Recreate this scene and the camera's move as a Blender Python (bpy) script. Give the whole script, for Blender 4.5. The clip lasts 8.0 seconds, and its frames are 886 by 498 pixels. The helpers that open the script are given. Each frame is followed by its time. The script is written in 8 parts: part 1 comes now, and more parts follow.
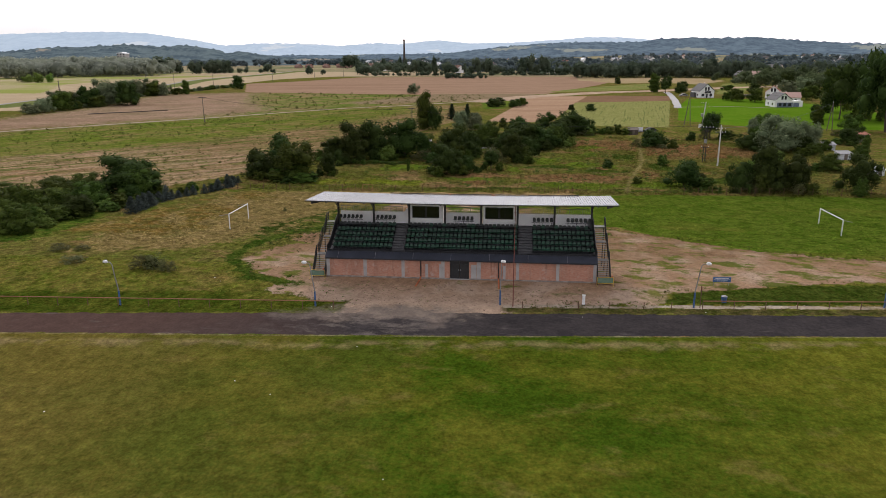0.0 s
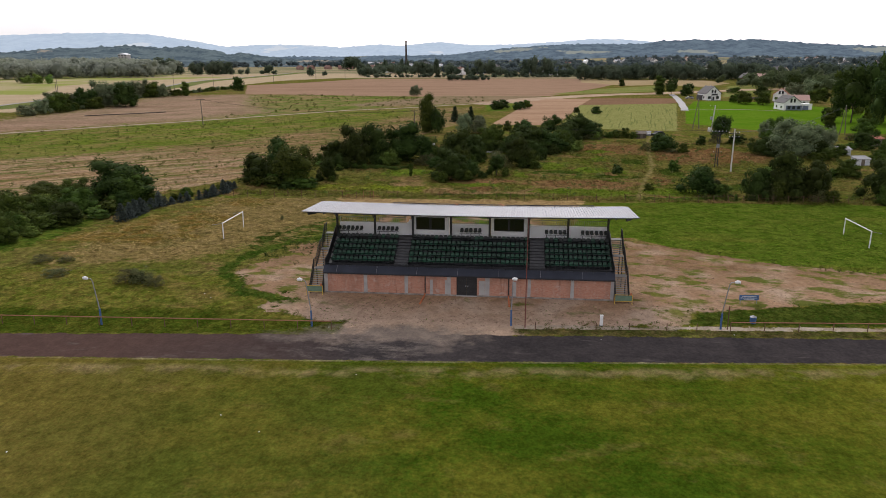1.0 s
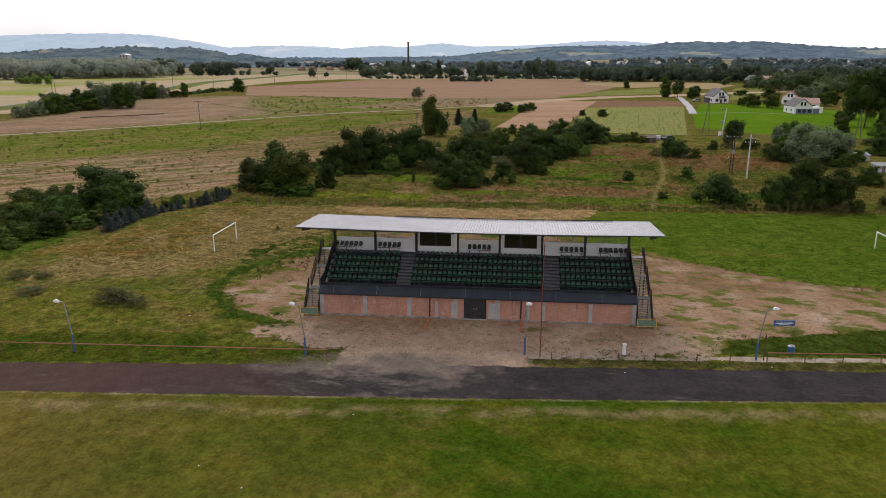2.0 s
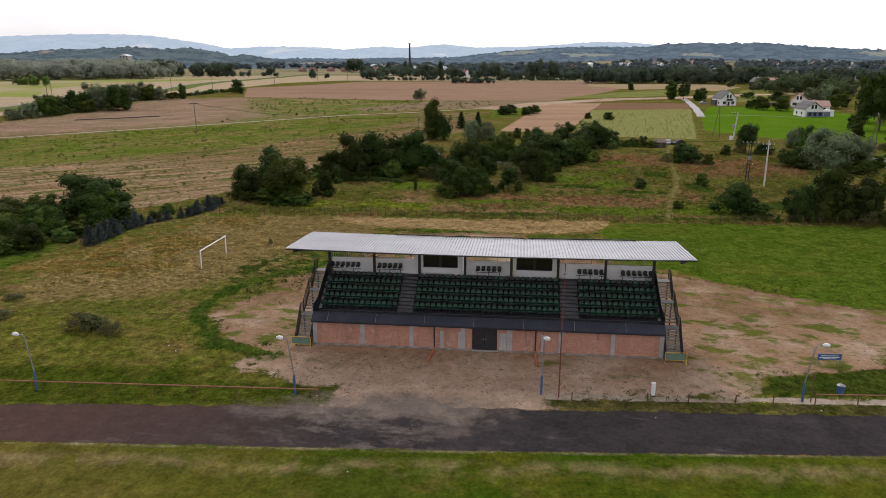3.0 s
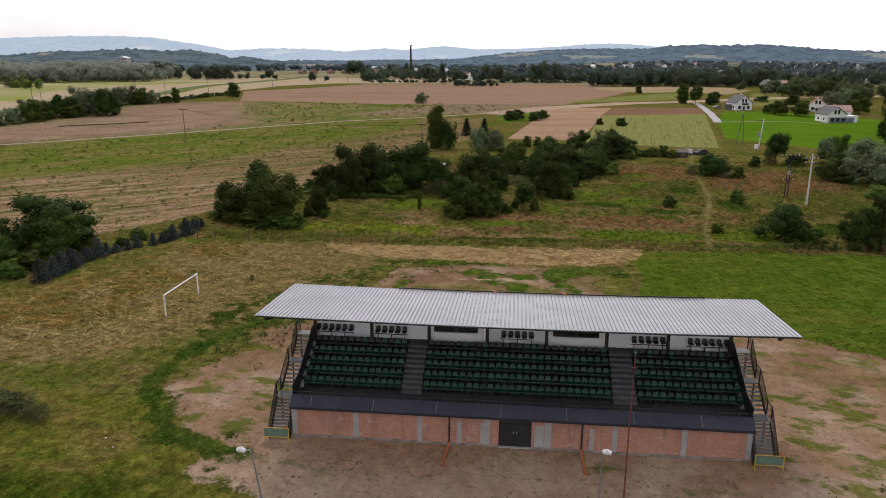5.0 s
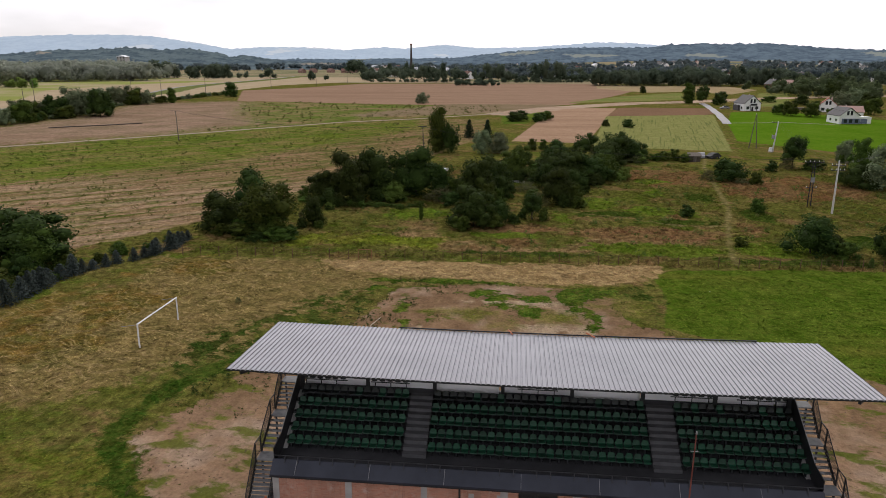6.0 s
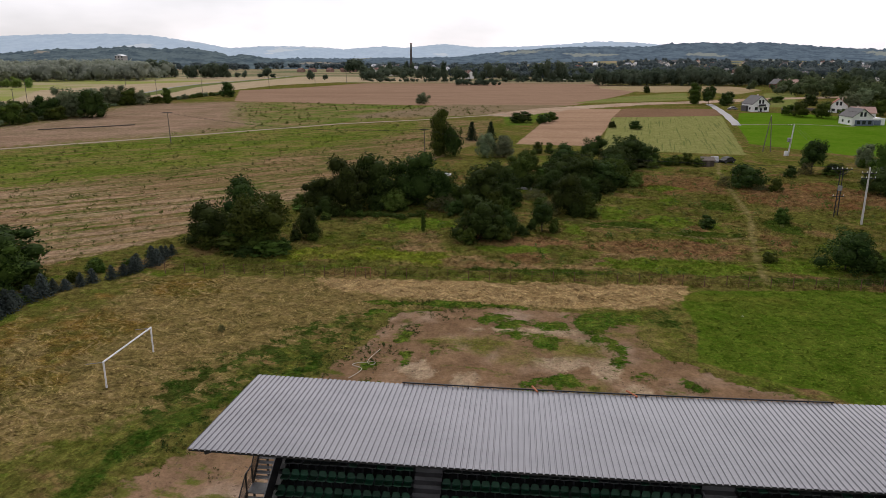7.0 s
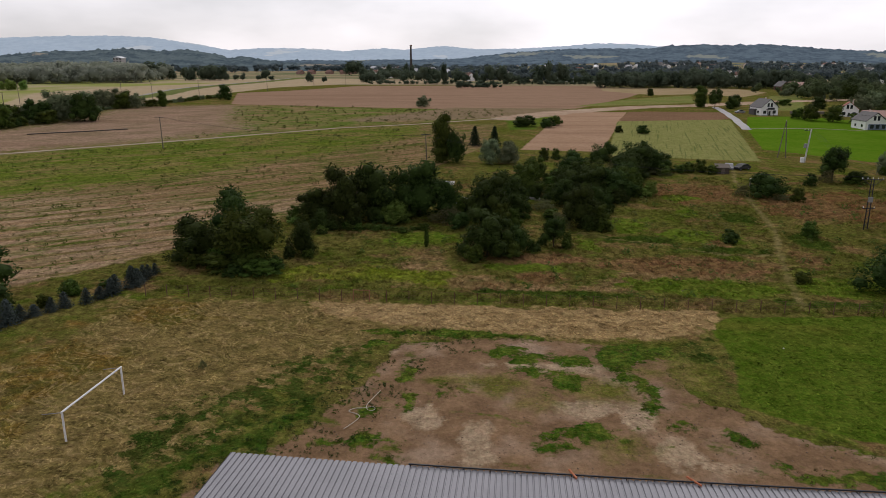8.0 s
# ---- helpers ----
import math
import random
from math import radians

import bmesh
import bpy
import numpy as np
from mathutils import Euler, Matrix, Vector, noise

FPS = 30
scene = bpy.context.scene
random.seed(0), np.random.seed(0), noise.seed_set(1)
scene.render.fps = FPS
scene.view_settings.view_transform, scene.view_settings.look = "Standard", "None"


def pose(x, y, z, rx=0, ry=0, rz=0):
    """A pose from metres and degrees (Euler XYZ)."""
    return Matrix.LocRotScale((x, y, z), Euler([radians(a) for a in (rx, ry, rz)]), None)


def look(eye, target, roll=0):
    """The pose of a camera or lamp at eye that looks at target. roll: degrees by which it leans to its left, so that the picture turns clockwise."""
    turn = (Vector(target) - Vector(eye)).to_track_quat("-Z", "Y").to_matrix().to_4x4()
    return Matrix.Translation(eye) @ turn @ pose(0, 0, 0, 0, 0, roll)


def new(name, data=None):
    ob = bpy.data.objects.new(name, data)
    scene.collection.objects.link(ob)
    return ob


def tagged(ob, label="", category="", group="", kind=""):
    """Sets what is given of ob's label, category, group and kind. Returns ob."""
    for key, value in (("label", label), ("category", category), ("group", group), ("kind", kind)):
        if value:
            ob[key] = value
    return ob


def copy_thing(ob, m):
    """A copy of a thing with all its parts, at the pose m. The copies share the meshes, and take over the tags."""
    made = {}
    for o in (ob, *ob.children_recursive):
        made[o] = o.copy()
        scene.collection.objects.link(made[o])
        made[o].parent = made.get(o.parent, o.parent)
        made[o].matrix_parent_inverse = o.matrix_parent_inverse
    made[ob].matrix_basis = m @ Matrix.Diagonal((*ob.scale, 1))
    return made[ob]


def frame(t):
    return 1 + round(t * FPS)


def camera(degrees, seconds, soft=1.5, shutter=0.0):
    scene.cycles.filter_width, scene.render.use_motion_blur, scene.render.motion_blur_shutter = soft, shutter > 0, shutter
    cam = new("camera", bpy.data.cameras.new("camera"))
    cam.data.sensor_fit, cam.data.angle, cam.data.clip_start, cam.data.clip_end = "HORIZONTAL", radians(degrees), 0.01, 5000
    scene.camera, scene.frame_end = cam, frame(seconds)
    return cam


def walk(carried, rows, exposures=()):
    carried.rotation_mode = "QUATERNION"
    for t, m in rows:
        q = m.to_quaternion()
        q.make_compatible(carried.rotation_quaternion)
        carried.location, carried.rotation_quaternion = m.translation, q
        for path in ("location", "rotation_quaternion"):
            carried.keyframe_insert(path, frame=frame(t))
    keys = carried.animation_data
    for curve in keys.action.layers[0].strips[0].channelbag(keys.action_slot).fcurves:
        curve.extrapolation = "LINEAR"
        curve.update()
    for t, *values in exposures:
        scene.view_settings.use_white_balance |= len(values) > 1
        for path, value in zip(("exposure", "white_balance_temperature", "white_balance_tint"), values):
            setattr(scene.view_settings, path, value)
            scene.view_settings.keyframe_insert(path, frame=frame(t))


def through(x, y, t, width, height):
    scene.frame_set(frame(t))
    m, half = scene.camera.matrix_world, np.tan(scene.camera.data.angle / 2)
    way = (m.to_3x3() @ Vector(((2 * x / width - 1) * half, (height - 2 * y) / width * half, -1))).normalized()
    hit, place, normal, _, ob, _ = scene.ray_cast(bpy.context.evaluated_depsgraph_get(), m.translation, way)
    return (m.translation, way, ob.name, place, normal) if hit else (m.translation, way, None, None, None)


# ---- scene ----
cam = camera(64.0, 8.0, soft=0.7)
PATH = [
    (0, (5.672, -74.395, 23.881), (5.48, -72.476, 23.354), -0.2),
    (0.5, (5.171, -71.833, 23.852), (4.977, -69.913, 23.325), -0.1),
    (1, (4.653, -69.08, 23.801), (4.457, -67.159, 23.278), -0.1),
    (2.5, (3.004, -59.611, 23.949), (2.802, -57.69, 23.43), 0.1),
    (3, (2.42, -56.185, 24.041), (2.217, -54.264, 23.524), 0.1),
    (3.5, (1.724, -52.634, 24.141), (1.522, -50.712, 23.625), 0.1),
    (4, (1.052, -49.061, 24.275), (0.85, -47.139, 23.759), 0.2),
    (4.5, (0.404, -45.418, 24.406), (0.201, -43.497, 23.891), 0.2),
    (4.7, (0.154, -43.974, 24.427), (-0.051, -42.052, 23.915), 0.1),
    (6, (-1.521, -34.18, 24.76), (-1.727, -32.258, 24.244), 0.1),
    (6.5, (-2.182, -30.378, 24.846), (-2.388, -28.456, 24.331), 0.0),
    (7, (-2.972, -26.464, 24.95), (-3.177, -24.543, 24.432), 0.1),
    (7.5, (-3.771, -22.587, 25.049), (-3.975, -20.667, 24.531), 0.1),
    (8, (-4.484, -18.979, 25.117), (-4.688, -17.057, 24.604), 0.1),
]
walk(cam, [(t, look(eye, target, roll)) for t, eye, target, roll in PATH], exposures=[(0, 0.47), (2.5, 0.39), (4.5, 0.38), (6, 0.27), (7, 0.14), (8, -0.08)])

# ---- world and sun ----
world = bpy.data.worlds.new("world")
scene.world = world
world.use_nodes = True
wt = world.node_tree
wt.nodes.clear()
w_out = wt.nodes.new("ShaderNodeOutputWorld")
w_bg = wt.nodes.new("ShaderNodeBackground")
w_sky = wt.nodes.new("ShaderNodeTexSky")
w_sky.sky_type = "NISHITA"
w_sky.sun_disc = False
SUN_ELEV, SUN_TURN = radians(48), radians(-14)
w_sky.sun_elevation, w_sky.sun_rotation = SUN_ELEV, SUN_TURN
w_scale = wt.nodes.new("ShaderNodeVectorMath")
w_scale.operation = "SCALE"
w_scale.inputs["Scale"].default_value = 0.10
wt.links.new(w_sky.outputs[0], w_scale.inputs[0])
# a veil of thin bright cloud over the sky
w_tc = wt.nodes.new("ShaderNodeTexCoord")
w_map = wt.nodes.new("ShaderNodeMapping")
w_map.inputs["Scale"].default_value = (1.2, 1.2, 3.5)
w_map.inputs["Location"].default_value = (0.45, 0.0, 0.0)
wt.links.new(w_tc.outputs["Generated"], w_map.inputs["Vector"])
w_noise = wt.nodes.new("ShaderNodeTexNoise")
w_noise.inputs["Scale"].default_value = 2.2
w_noise.inputs["Detail"].default_value = 5
wt.links.new(w_map.outputs[0], w_noise.inputs["Vector"])
w_ramp = wt.nodes.new("ShaderNodeValToRGB")
w_ramp.color_ramp.elements[0].position, w_ramp.color_ramp.elements[0].color = 0.34, (0.72, 0.70, 0.745, 1)
w_ramp.color_ramp.elements[1].position, w_ramp.color_ramp.elements[1].color = 0.66, (1.20, 1.14, 1.21, 1)
wt.links.new(w_noise.outputs["Fac"], w_ramp.inputs["Fac"])
w_mix = wt.nodes.new("ShaderNodeMix")
w_mix.data_type = "RGBA"
w_mix.inputs["Factor"].default_value = 0.88
wt.links.new(w_scale.outputs[0], w_mix.inputs[6])
# brighter on the sun's side, duller behind
w_sep = wt.nodes.new("ShaderNodeVectorMath")
w_sep.operation = "DOT_PRODUCT"
w_sep.inputs[1].default_value = (-0.25, 0.97, 0.0)
wt.links.new(w_tc.outputs["Generated"], w_sep.inputs[0])
w_side = wt.nodes.new("ShaderNodeMapRange")
w_side.inputs["From Min"].default_value, w_side.inputs["From Max"].default_value = -1.0, 1.0
w_side.inputs["To Min"].default_value, w_side.inputs["To Max"].default_value = 1.12, 1.55
wt.links.new(w_sep.outputs["Value"], w_side.inputs["Value"])
w_veil = wt.nodes.new("ShaderNodeVectorMath")
w_veil.operation = "SCALE"
wt.links.new(w_ramp.outputs[0], w_veil.inputs[0])
wt.links.new(w_side.outputs[0], w_veil.inputs["Scale"])
w_up = wt.nodes.new("ShaderNodeSeparateXYZ")
wt.links.new(w_tc.outputs["Generated"], w_up.inputs[0])
w_heavy = wt.nodes.new("ShaderNodeMapRange")
w_heavy.inputs["From Min"].default_value, w_heavy.inputs["From Max"].default_value = 0.08, 0.50
w_heavy.inputs["To Min"].default_value, w_heavy.inputs["To Max"].default_value = 1.0, 0.46
wt.links.new(w_up.outputs["Z"], w_heavy.inputs["Value"])
w_over = wt.nodes.new("ShaderNodeVectorMath")
w_over.operation = "SCALE"
wt.links.new(w_veil.outputs[0], w_over.inputs[0])
wt.links.new(w_heavy.outputs[0], w_over.inputs["Scale"])
w_low = wt.nodes.new("ShaderNodeMapRange")
w_low.inputs["From Min"].default_value, w_low.inputs["From Max"].default_value = 0.05, 0.22
w_low.inputs["To Min"].default_value, w_low.inputs["To Max"].default_value = 0.72, 1.0
wt.links.new(w_up.outputs["Z"], w_low.inputs["Value"])
w_dim = wt.nodes.new("ShaderNodeVectorMath")
w_dim.operation = "SCALE"
wt.links.new(w_over.outputs[0], w_dim.inputs[0])
# a greyer bank of cloud towards the west
w_west = wt.nodes.new("ShaderNodeMapRange")
w_west.inputs["From Min"].default_value, w_west.inputs["From Max"].default_value = -0.55, 0.05
w_west.inputs["To Min"].default_value, w_west.inputs["To Max"].default_value = 0.85, 1.0
wt.links.new(w_up.outputs["X"], w_west.inputs["Value"])
w_both = wt.nodes.new("ShaderNodeMath")
w_both.operation = "MULTIPLY"
wt.links.new(w_low.outputs[0], w_both.inputs[0])
wt.links.new(w_west.outputs[0], w_both.inputs[1])
wt.links.new(w_both.outputs[0], w_dim.inputs["Scale"])
wt.links.new(w_dim.outputs[0], w_mix.inputs[7])
wt.links.new(w_mix.outputs[2], w_bg.inputs["Color"])
w_bg.inputs["Strength"].default_value = 1.0
wt.links.new(w_bg.outputs[0], w_out.inputs[0])

sun = new("sun", bpy.data.lights.new("sun", "SUN"))
sun.data.energy, sun.data.angle, sun.data.color = 1.0, radians(14), (1.0, 0.95, 0.88)
sun.matrix_basis = look((-16, 65, 74), (0, 0, 0))


# ---- materials ----
def material(name):
    m = bpy.data.materials.new(name)
    m.use_nodes = True
    return m, m.node_tree, m.node_tree.nodes["Principled BSDF"]


def node(nt, kind, **inputs):
    n = nt.nodes.new(kind)
    for key, value in inputs.items():
        n.inputs[key].default_value = value
    return n


def mix_colour(nt, fac, a, b):
    n = nt.nodes.new("ShaderNodeMix")
    n.data_type = "RGBA"
    for socket, value in ((0, fac), (6, a), (7, b)):
        if isinstance(value, bpy.types.NodeSocket):
            nt.links.new(value, n.inputs[socket])
        else:
            n.inputs[socket].default_value = value if socket == 0 else (*value[:3], 1)
    return n.outputs[2]


def maths(nt, op, a, b=0.0, c=0.0, clamp=False):
    n = nt.nodes.new("ShaderNodeMath")
    n.operation, n.use_clamp = op, clamp
    for i, v in enumerate((a, b, c)):
        if isinstance(v, bpy.types.NodeSocket):
            nt.links.new(v, n.inputs[i])
        else:
            n.inputs[i].default_value = v
    return n.outputs[0]


def noise_of(nt, scale, detail=3.0, stretch=(1, 1, 1), turn=0.0, rough=0.55):
    tc = nt.nodes.new("ShaderNodeTexCoord")
    mp = node(nt, "ShaderNodeMapping", Scale=stretch)
    if turn:  # turned first, then stretched
        mp.vector_type = "TEXTURE"
        mp.inputs["Rotation"].default_value = (0, 0, -turn)
        mp.inputs["Scale"].default_value = [1 / q for q in stretch]
    nt.links.new(tc.outputs["Object"], mp.inputs["Vector"])
    n = node(nt, "ShaderNodeTexNoise", Scale=scale, Detail=detail, Roughness=rough)
    nt.links.new(mp.outputs[0], n.inputs["Vector"])
    return n.outputs["Fac"]


def contrast(nt, fac, low, high):
    n = node(nt, "ShaderNodeMapRange")
    n.inputs["From Min"].default_value, n.inputs["From Max"].default_value = low, high
    nt.links.new(fac, n.inputs["Value"])
    return n.outputs[0]


def plain(name, a, b, rough=0.7, metal=0.0, scale=2.0, fine=14.0, bump=0.15, spread=0.0, stretch=(1, 1, 1)):
    """Two colours mixed by a coarse and a fine noise, with slight relief and object-to-object variety."""
    m, nt, bsdf = material(name)
    big = contrast(nt, noise_of(nt, scale, 4, stretch), 0.35, 0.65)
    small = noise_of(nt, fine, 3, stretch)
    fac = maths(nt, "ADD", maths(nt, "MULTIPLY", big, 0.65), maths(nt, "MULTIPLY", small, 0.35))
    col = mix_colour(nt, fac, a, b)
    if spread:
        info = nt.nodes.new("ShaderNodeObjectInfo")
        hsv = node(nt, "ShaderNodeHueSaturation")
        nt.links.new(col, hsv.inputs["Color"])
        nt.links.new(maths(nt, "ADD", maths(nt, "MULTIPLY", info.outputs["Random"], 2 * spread), 1 - spread), hsv.inputs["Value"])
        col = hsv.outputs[0]
    nt.links.new(col, bsdf.inputs["Base Color"])
    bsdf.inputs["Roughness"].default_value, bsdf.inputs["Metallic"].default_value = rough, metal
    if bump:
        bp = node(nt, "ShaderNodeBump", Strength=bump, Distance=0.02)
        nt.links.new(small, bp.inputs["Height"])
        nt.links.new(bp.outputs[0], bsdf.inputs["Normal"])
    return m


def foliage(name, a, b, c, spread=0.25, grain=0.9, through=0.28):
    """Leaf colours: from clump to clump, and from one plant to the next."""
    m, nt, bsdf = material(name)
    geo = nt.nodes.new("ShaderNodeNewGeometry")
    col = mix_colour(nt, geo.outputs["Random Per Island"], a, b)
    col = mix_colour(nt, contrast(nt, noise_of(nt, grain, 2), 0.45, 0.70), col, c)
    info = nt.nodes.new("ShaderNodeObjectInfo")
    hsv = node(nt, "ShaderNodeHueSaturation")
    nt.links.new(col, hsv.inputs["Color"])
    nt.links.new(maths(nt, "ADD", maths(nt, "MULTIPLY", info.outputs["Random"], 2 * spread), 1 - spread), hsv.inputs["Value"])
    nt.links.new(maths(nt, "ADD", maths(nt, "MULTIPLY", info.outputs["Random"], 0.05), 0.475), hsv.inputs["Hue"])
    nt.links.new(hsv.outputs[0], bsdf.inputs["Base Color"])
    bsdf.inputs["Roughness"].default_value = 0.75
    bsdf.inputs["Specular IOR Level"].default_value = 0.08
    # leaves let some light through
    back = nt.nodes.new("ShaderNodeBsdfTranslucent")
    nt.links.new(hsv.outputs[0], back.inputs["Color"])
    both = node(nt, "ShaderNodeMixShader", Fac=through)
    nt.links.new(bsdf.outputs[0], both.inputs[1])
    nt.links.new(back.outputs[0], both.inputs[2])
    nt.links.new(both.outputs[0], nt.nodes["Material Output"].inputs["Surface"])
    return m


def brickwork(name):
    """Pale red brick, seven centimetre courses, with mortar and damp stains."""
    m, nt, bsdf = material(name)
    tc = nt.nodes.new("ShaderNodeTexCoord")
    mp = node(nt, "ShaderNodeMapping", Rotation=(radians(90), 0, 0))
    nt.links.new(tc.outputs["Object"], mp.inputs["Vector"])
    br = node(nt, "ShaderNodeTexBrick", Scale=1.0)
    br.inputs["Brick Width"].default_value, br.inputs["Row Height"].default_value = 0.26, 0.077
    br.inputs["Mortar Size"].default_value = 0.008
    br.inputs["Color1"].default_value = (0.42, 0.185, 0.122, 1)
    br.inputs["Color2"].default_value = (0.50, 0.255, 0.178, 1)
    br.inputs["Mortar"].default_value = (0.40, 0.245, 0.180, 1)
    nt.links.new(mp.outputs[0], br.inputs["Vector"])
    stain = contrast(nt, noise_of(nt, 0.8, 5, (1, 1, 0.35)), 0.50, 0.78)
    col = mix_colour(nt, maths(nt, "MULTIPLY", stain, 0.55), br.outputs["Color"], (0.20, 0.115, 0.085))
    pale = contrast(nt, noise_of(nt, 2.1, 4, (1, 1, 0.6)), 0.56, 0.72)
    col = mix_colour(nt, maths(nt, "MULTIPLY", pale, 0.4), col, (0.52, 0.40, 0.33))
    runs = maths(nt, "MULTIPLY", contrast(nt, noise_of(nt, 2.4, 4, (1, 1, 0.10), 0.0, 0.65), 0.56, 0.70), contrast(nt, noise_of(nt, 0.35, 2, (1, 1, 0.2)), 0.42, 0.60))
    col = mix_colour(nt, maths(nt, "MULTIPLY", runs, 0.75), col, (0.085, 0.055, 0.045))
    bloom = contrast(nt, noise_of(nt, 0.9, 6, (1, 1, 1.4), 0.0, 0.7), 0.57, 0.66)
    col = mix_colour(nt, maths(nt, "MULTIPLY", bloom, 0.6), col, (0.50, 0.40, 0.345))
    nt.links.new(col, bsdf.inputs["Base Color"])
    bsdf.inputs["Roughness"].default_value = 0.9
    bp = node(nt, "ShaderNodeBump", Strength=0.5, Distance=0.01)
    nt.links.new(br.outputs["Fac"], bp.inputs["Height"])
    bp.invert = True
    nt.links.new(bp.outputs[0], bsdf.inputs["Normal"])
    return m


def glazing(name, tint=(0.03, 0.035, 0.04)):
    m, nt, bsdf = material(name)
    bsdf.inputs["Base Color"].default_value = (*tint, 1)
    bsdf.inputs["Roughness"].default_value = 0.06
    bsdf.inputs["Specular IOR Level"].default_value = 0.6
    return m


BRICK = brickwork("pale_brick")
CONCRETE = plain("weathered_concrete", (0.30, 0.29, 0.28), (0.42, 0.41, 0.40), 0.9, scale=1.2)
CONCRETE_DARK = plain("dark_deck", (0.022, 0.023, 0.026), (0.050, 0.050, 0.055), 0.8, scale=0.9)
STEEL_DARK = plain("dark_steel", (0.018, 0.019, 0.022), (0.035, 0.035, 0.038), 0.5, 0.3)
STEEL_GREY = plain("galvanised_steel", (0.22, 0.22, 0.23), (0.34, 0.34, 0.35), 0.5, 0.5)
TREAD = plain("stair_grating", (0.15, 0.15, 0.155), (0.25, 0.25, 0.25), 0.7, 0.1)
STEP_DARK = plain("step_concrete", (0.062, 0.062, 0.066), (0.105, 0.105, 0.11), 0.85)
SHEET_BLUE = plain("dark_blue_sheet", (0.020, 0.024, 0.036), (0.040, 0.045, 0.064), 0.38, 0.2, scale=0.7)
ROOF_SHEET = plain("roof_sheet", (0.200, 0.198, 0.214), (0.262, 0.258, 0.276), 0.20, 0.0, scale=0.35, fine=3.0, bump=0.0)
ROOF_SHEET.node_tree.nodes["Principled BSDF"].inputs["IOR"].default_value = 1.75
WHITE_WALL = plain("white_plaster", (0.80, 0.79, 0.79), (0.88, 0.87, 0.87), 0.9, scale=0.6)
SEAT_GREEN = plain("green_plastic", (0.0035, 0.036, 0.017), (0.005, 0.055, 0.027), 0.45, spread=0.3, bump=0.0)
# near-black version of the green seats, the roof's shade put into the colour
SEAT_SHADED = plain("shaded_plastic", (0.006, 0.010, 0.009), (0.010, 0.014, 0.013), 0.45, spread=0.2, bump=0.0)
RUST_PIPE = plain("rusty_pipe", (0.22, 0.085, 0.045), (0.34, 0.16, 0.09), 0.85, scale=3)
RUST_DARK = plain("rust_brown", (0.09, 0.045, 0.03), (0.16, 0.08, 0.05), 0.9, scale=3)
MAST_RED = plain("faded_red_paint", (0.14, 0.032, 0.024), (0.20, 0.055, 0.04), 0.7)
BLUE_PAINT = plain("blue_paint", (0.035, 0.085, 0.20), (0.06, 0.13, 0.28), 0.6)
WHITE_PAINT = plain("white_paint", (0.72, 0.72, 0.72), (0.82, 0.82, 0.82), 0.5)
YELLOW_PAINT = plain("yellow_paint", (0.50, 0.33, 0.04), (0.60, 0.42, 0.07), 0.6)
ORANGE_PLASTIC = plain("orange_plastic", (0.40, 0.10, 0.035), (0.50, 0.16, 0.06), 0.55)
GREEN_NET = plain("green_sheet", (0.09, 0.16, 0.11), (0.15, 0.22, 0.16), 0.8)
BLACK_PAINT = plain("black_paint", (0.012, 0.012, 0.013), (0.025, 0.025, 0.026), 0.6)
WOOD_GREY = plain("weathered_wood", (0.10, 0.08, 0.065), (0.19, 0.16, 0.13), 0.9, stretch=(4, 4, 0.5))
BARK = plain("bark", (0.055, 0.042, 0.032), (0.11, 0.085, 0.065), 0.95, scale=5)
POLE_CONCRETE = plain("pole_concrete", (0.50, 0.48, 0.46), (0.62, 0.60, 0.58), 0.9)
GLASS = glazing("dark_glass")
BOOTH_GLASS = glazing("booth_glass", (0.012, 0.011, 0.012))
TILE_DARK = plain("dark_roof_tile", (0.055, 0.052, 0.055), (0.095, 0.088, 0.09), 0.7)
TILE_RED = plain("red_roof_tile", (0.27, 0.085, 0.055), (0.36, 0.13, 0.08), 0.8)
TILE_PINK = plain("faded_roof_tile", (0.42, 0.26, 0.22), (0.50, 0.33, 0.28), 0.8)
HOUSE_WHITE = plain("house_plaster", (0.82, 0.81, 0.80), (0.88, 0.87, 0.86), 0.9)
HOUSE_CREAM = plain("cream_plaster", (0.60, 0.50, 0.44), (0.68, 0.58, 0.50), 0.9)
HOUSE_BLUE = plain("slate_cladding", (0.13, 0.16, 0.23), (0.19, 0.22, 0.29), 0.8)
LEAF_DARK = foliage("leaves_dark", (0.016, 0.030, 0.006), (0.066, 0.096, 0.020), (0.040, 0.058, 0.014), grain=4.0)
LEAF_MID = foliage("leaves_mid", (0.024, 0.046, 0.007), (0.100, 0.142, 0.024), (0.066, 0.092, 0.018), grain=4.0)
LEAF_GREY = foliage("leaves_willow", (0.095, 0.122, 0.062), (0.230, 0.265, 0.145), (0.155, 0.188, 0.098))
LEAF_BRIGHT = foliage("leaves_bright", (0.09, 0.15, 0.025), (0.22, 0.28, 0.065), (0.15, 0.21, 0.045), through=0.4)
LEAF_SPRUCE = foliage("needles_blue", (0.030, 0.040, 0.034), (0.092, 0.114, 0.100), (0.052, 0.068, 0.060))
LEAF_CONIFER = foliage("needles_green", (0.012, 0.026, 0.012), (0.035, 0.06, 0.025), (0.025, 0.042, 0.018))
# far tree line: leaf colours raised for the haze before it
LEAF_EDGE_HAZED = foliage("leaves_edge_hazed", (0.042, 0.060, 0.038), (0.098, 0.122, 0.076), (0.125, 0.145, 0.095), grain=0.05, through=0.5)
LEAF_SCRUB = foliage("scrub_twigs", (0.070, 0.080, 0.030), (0.165, 0.165, 0.070), (0.115, 0.10, 0.05))
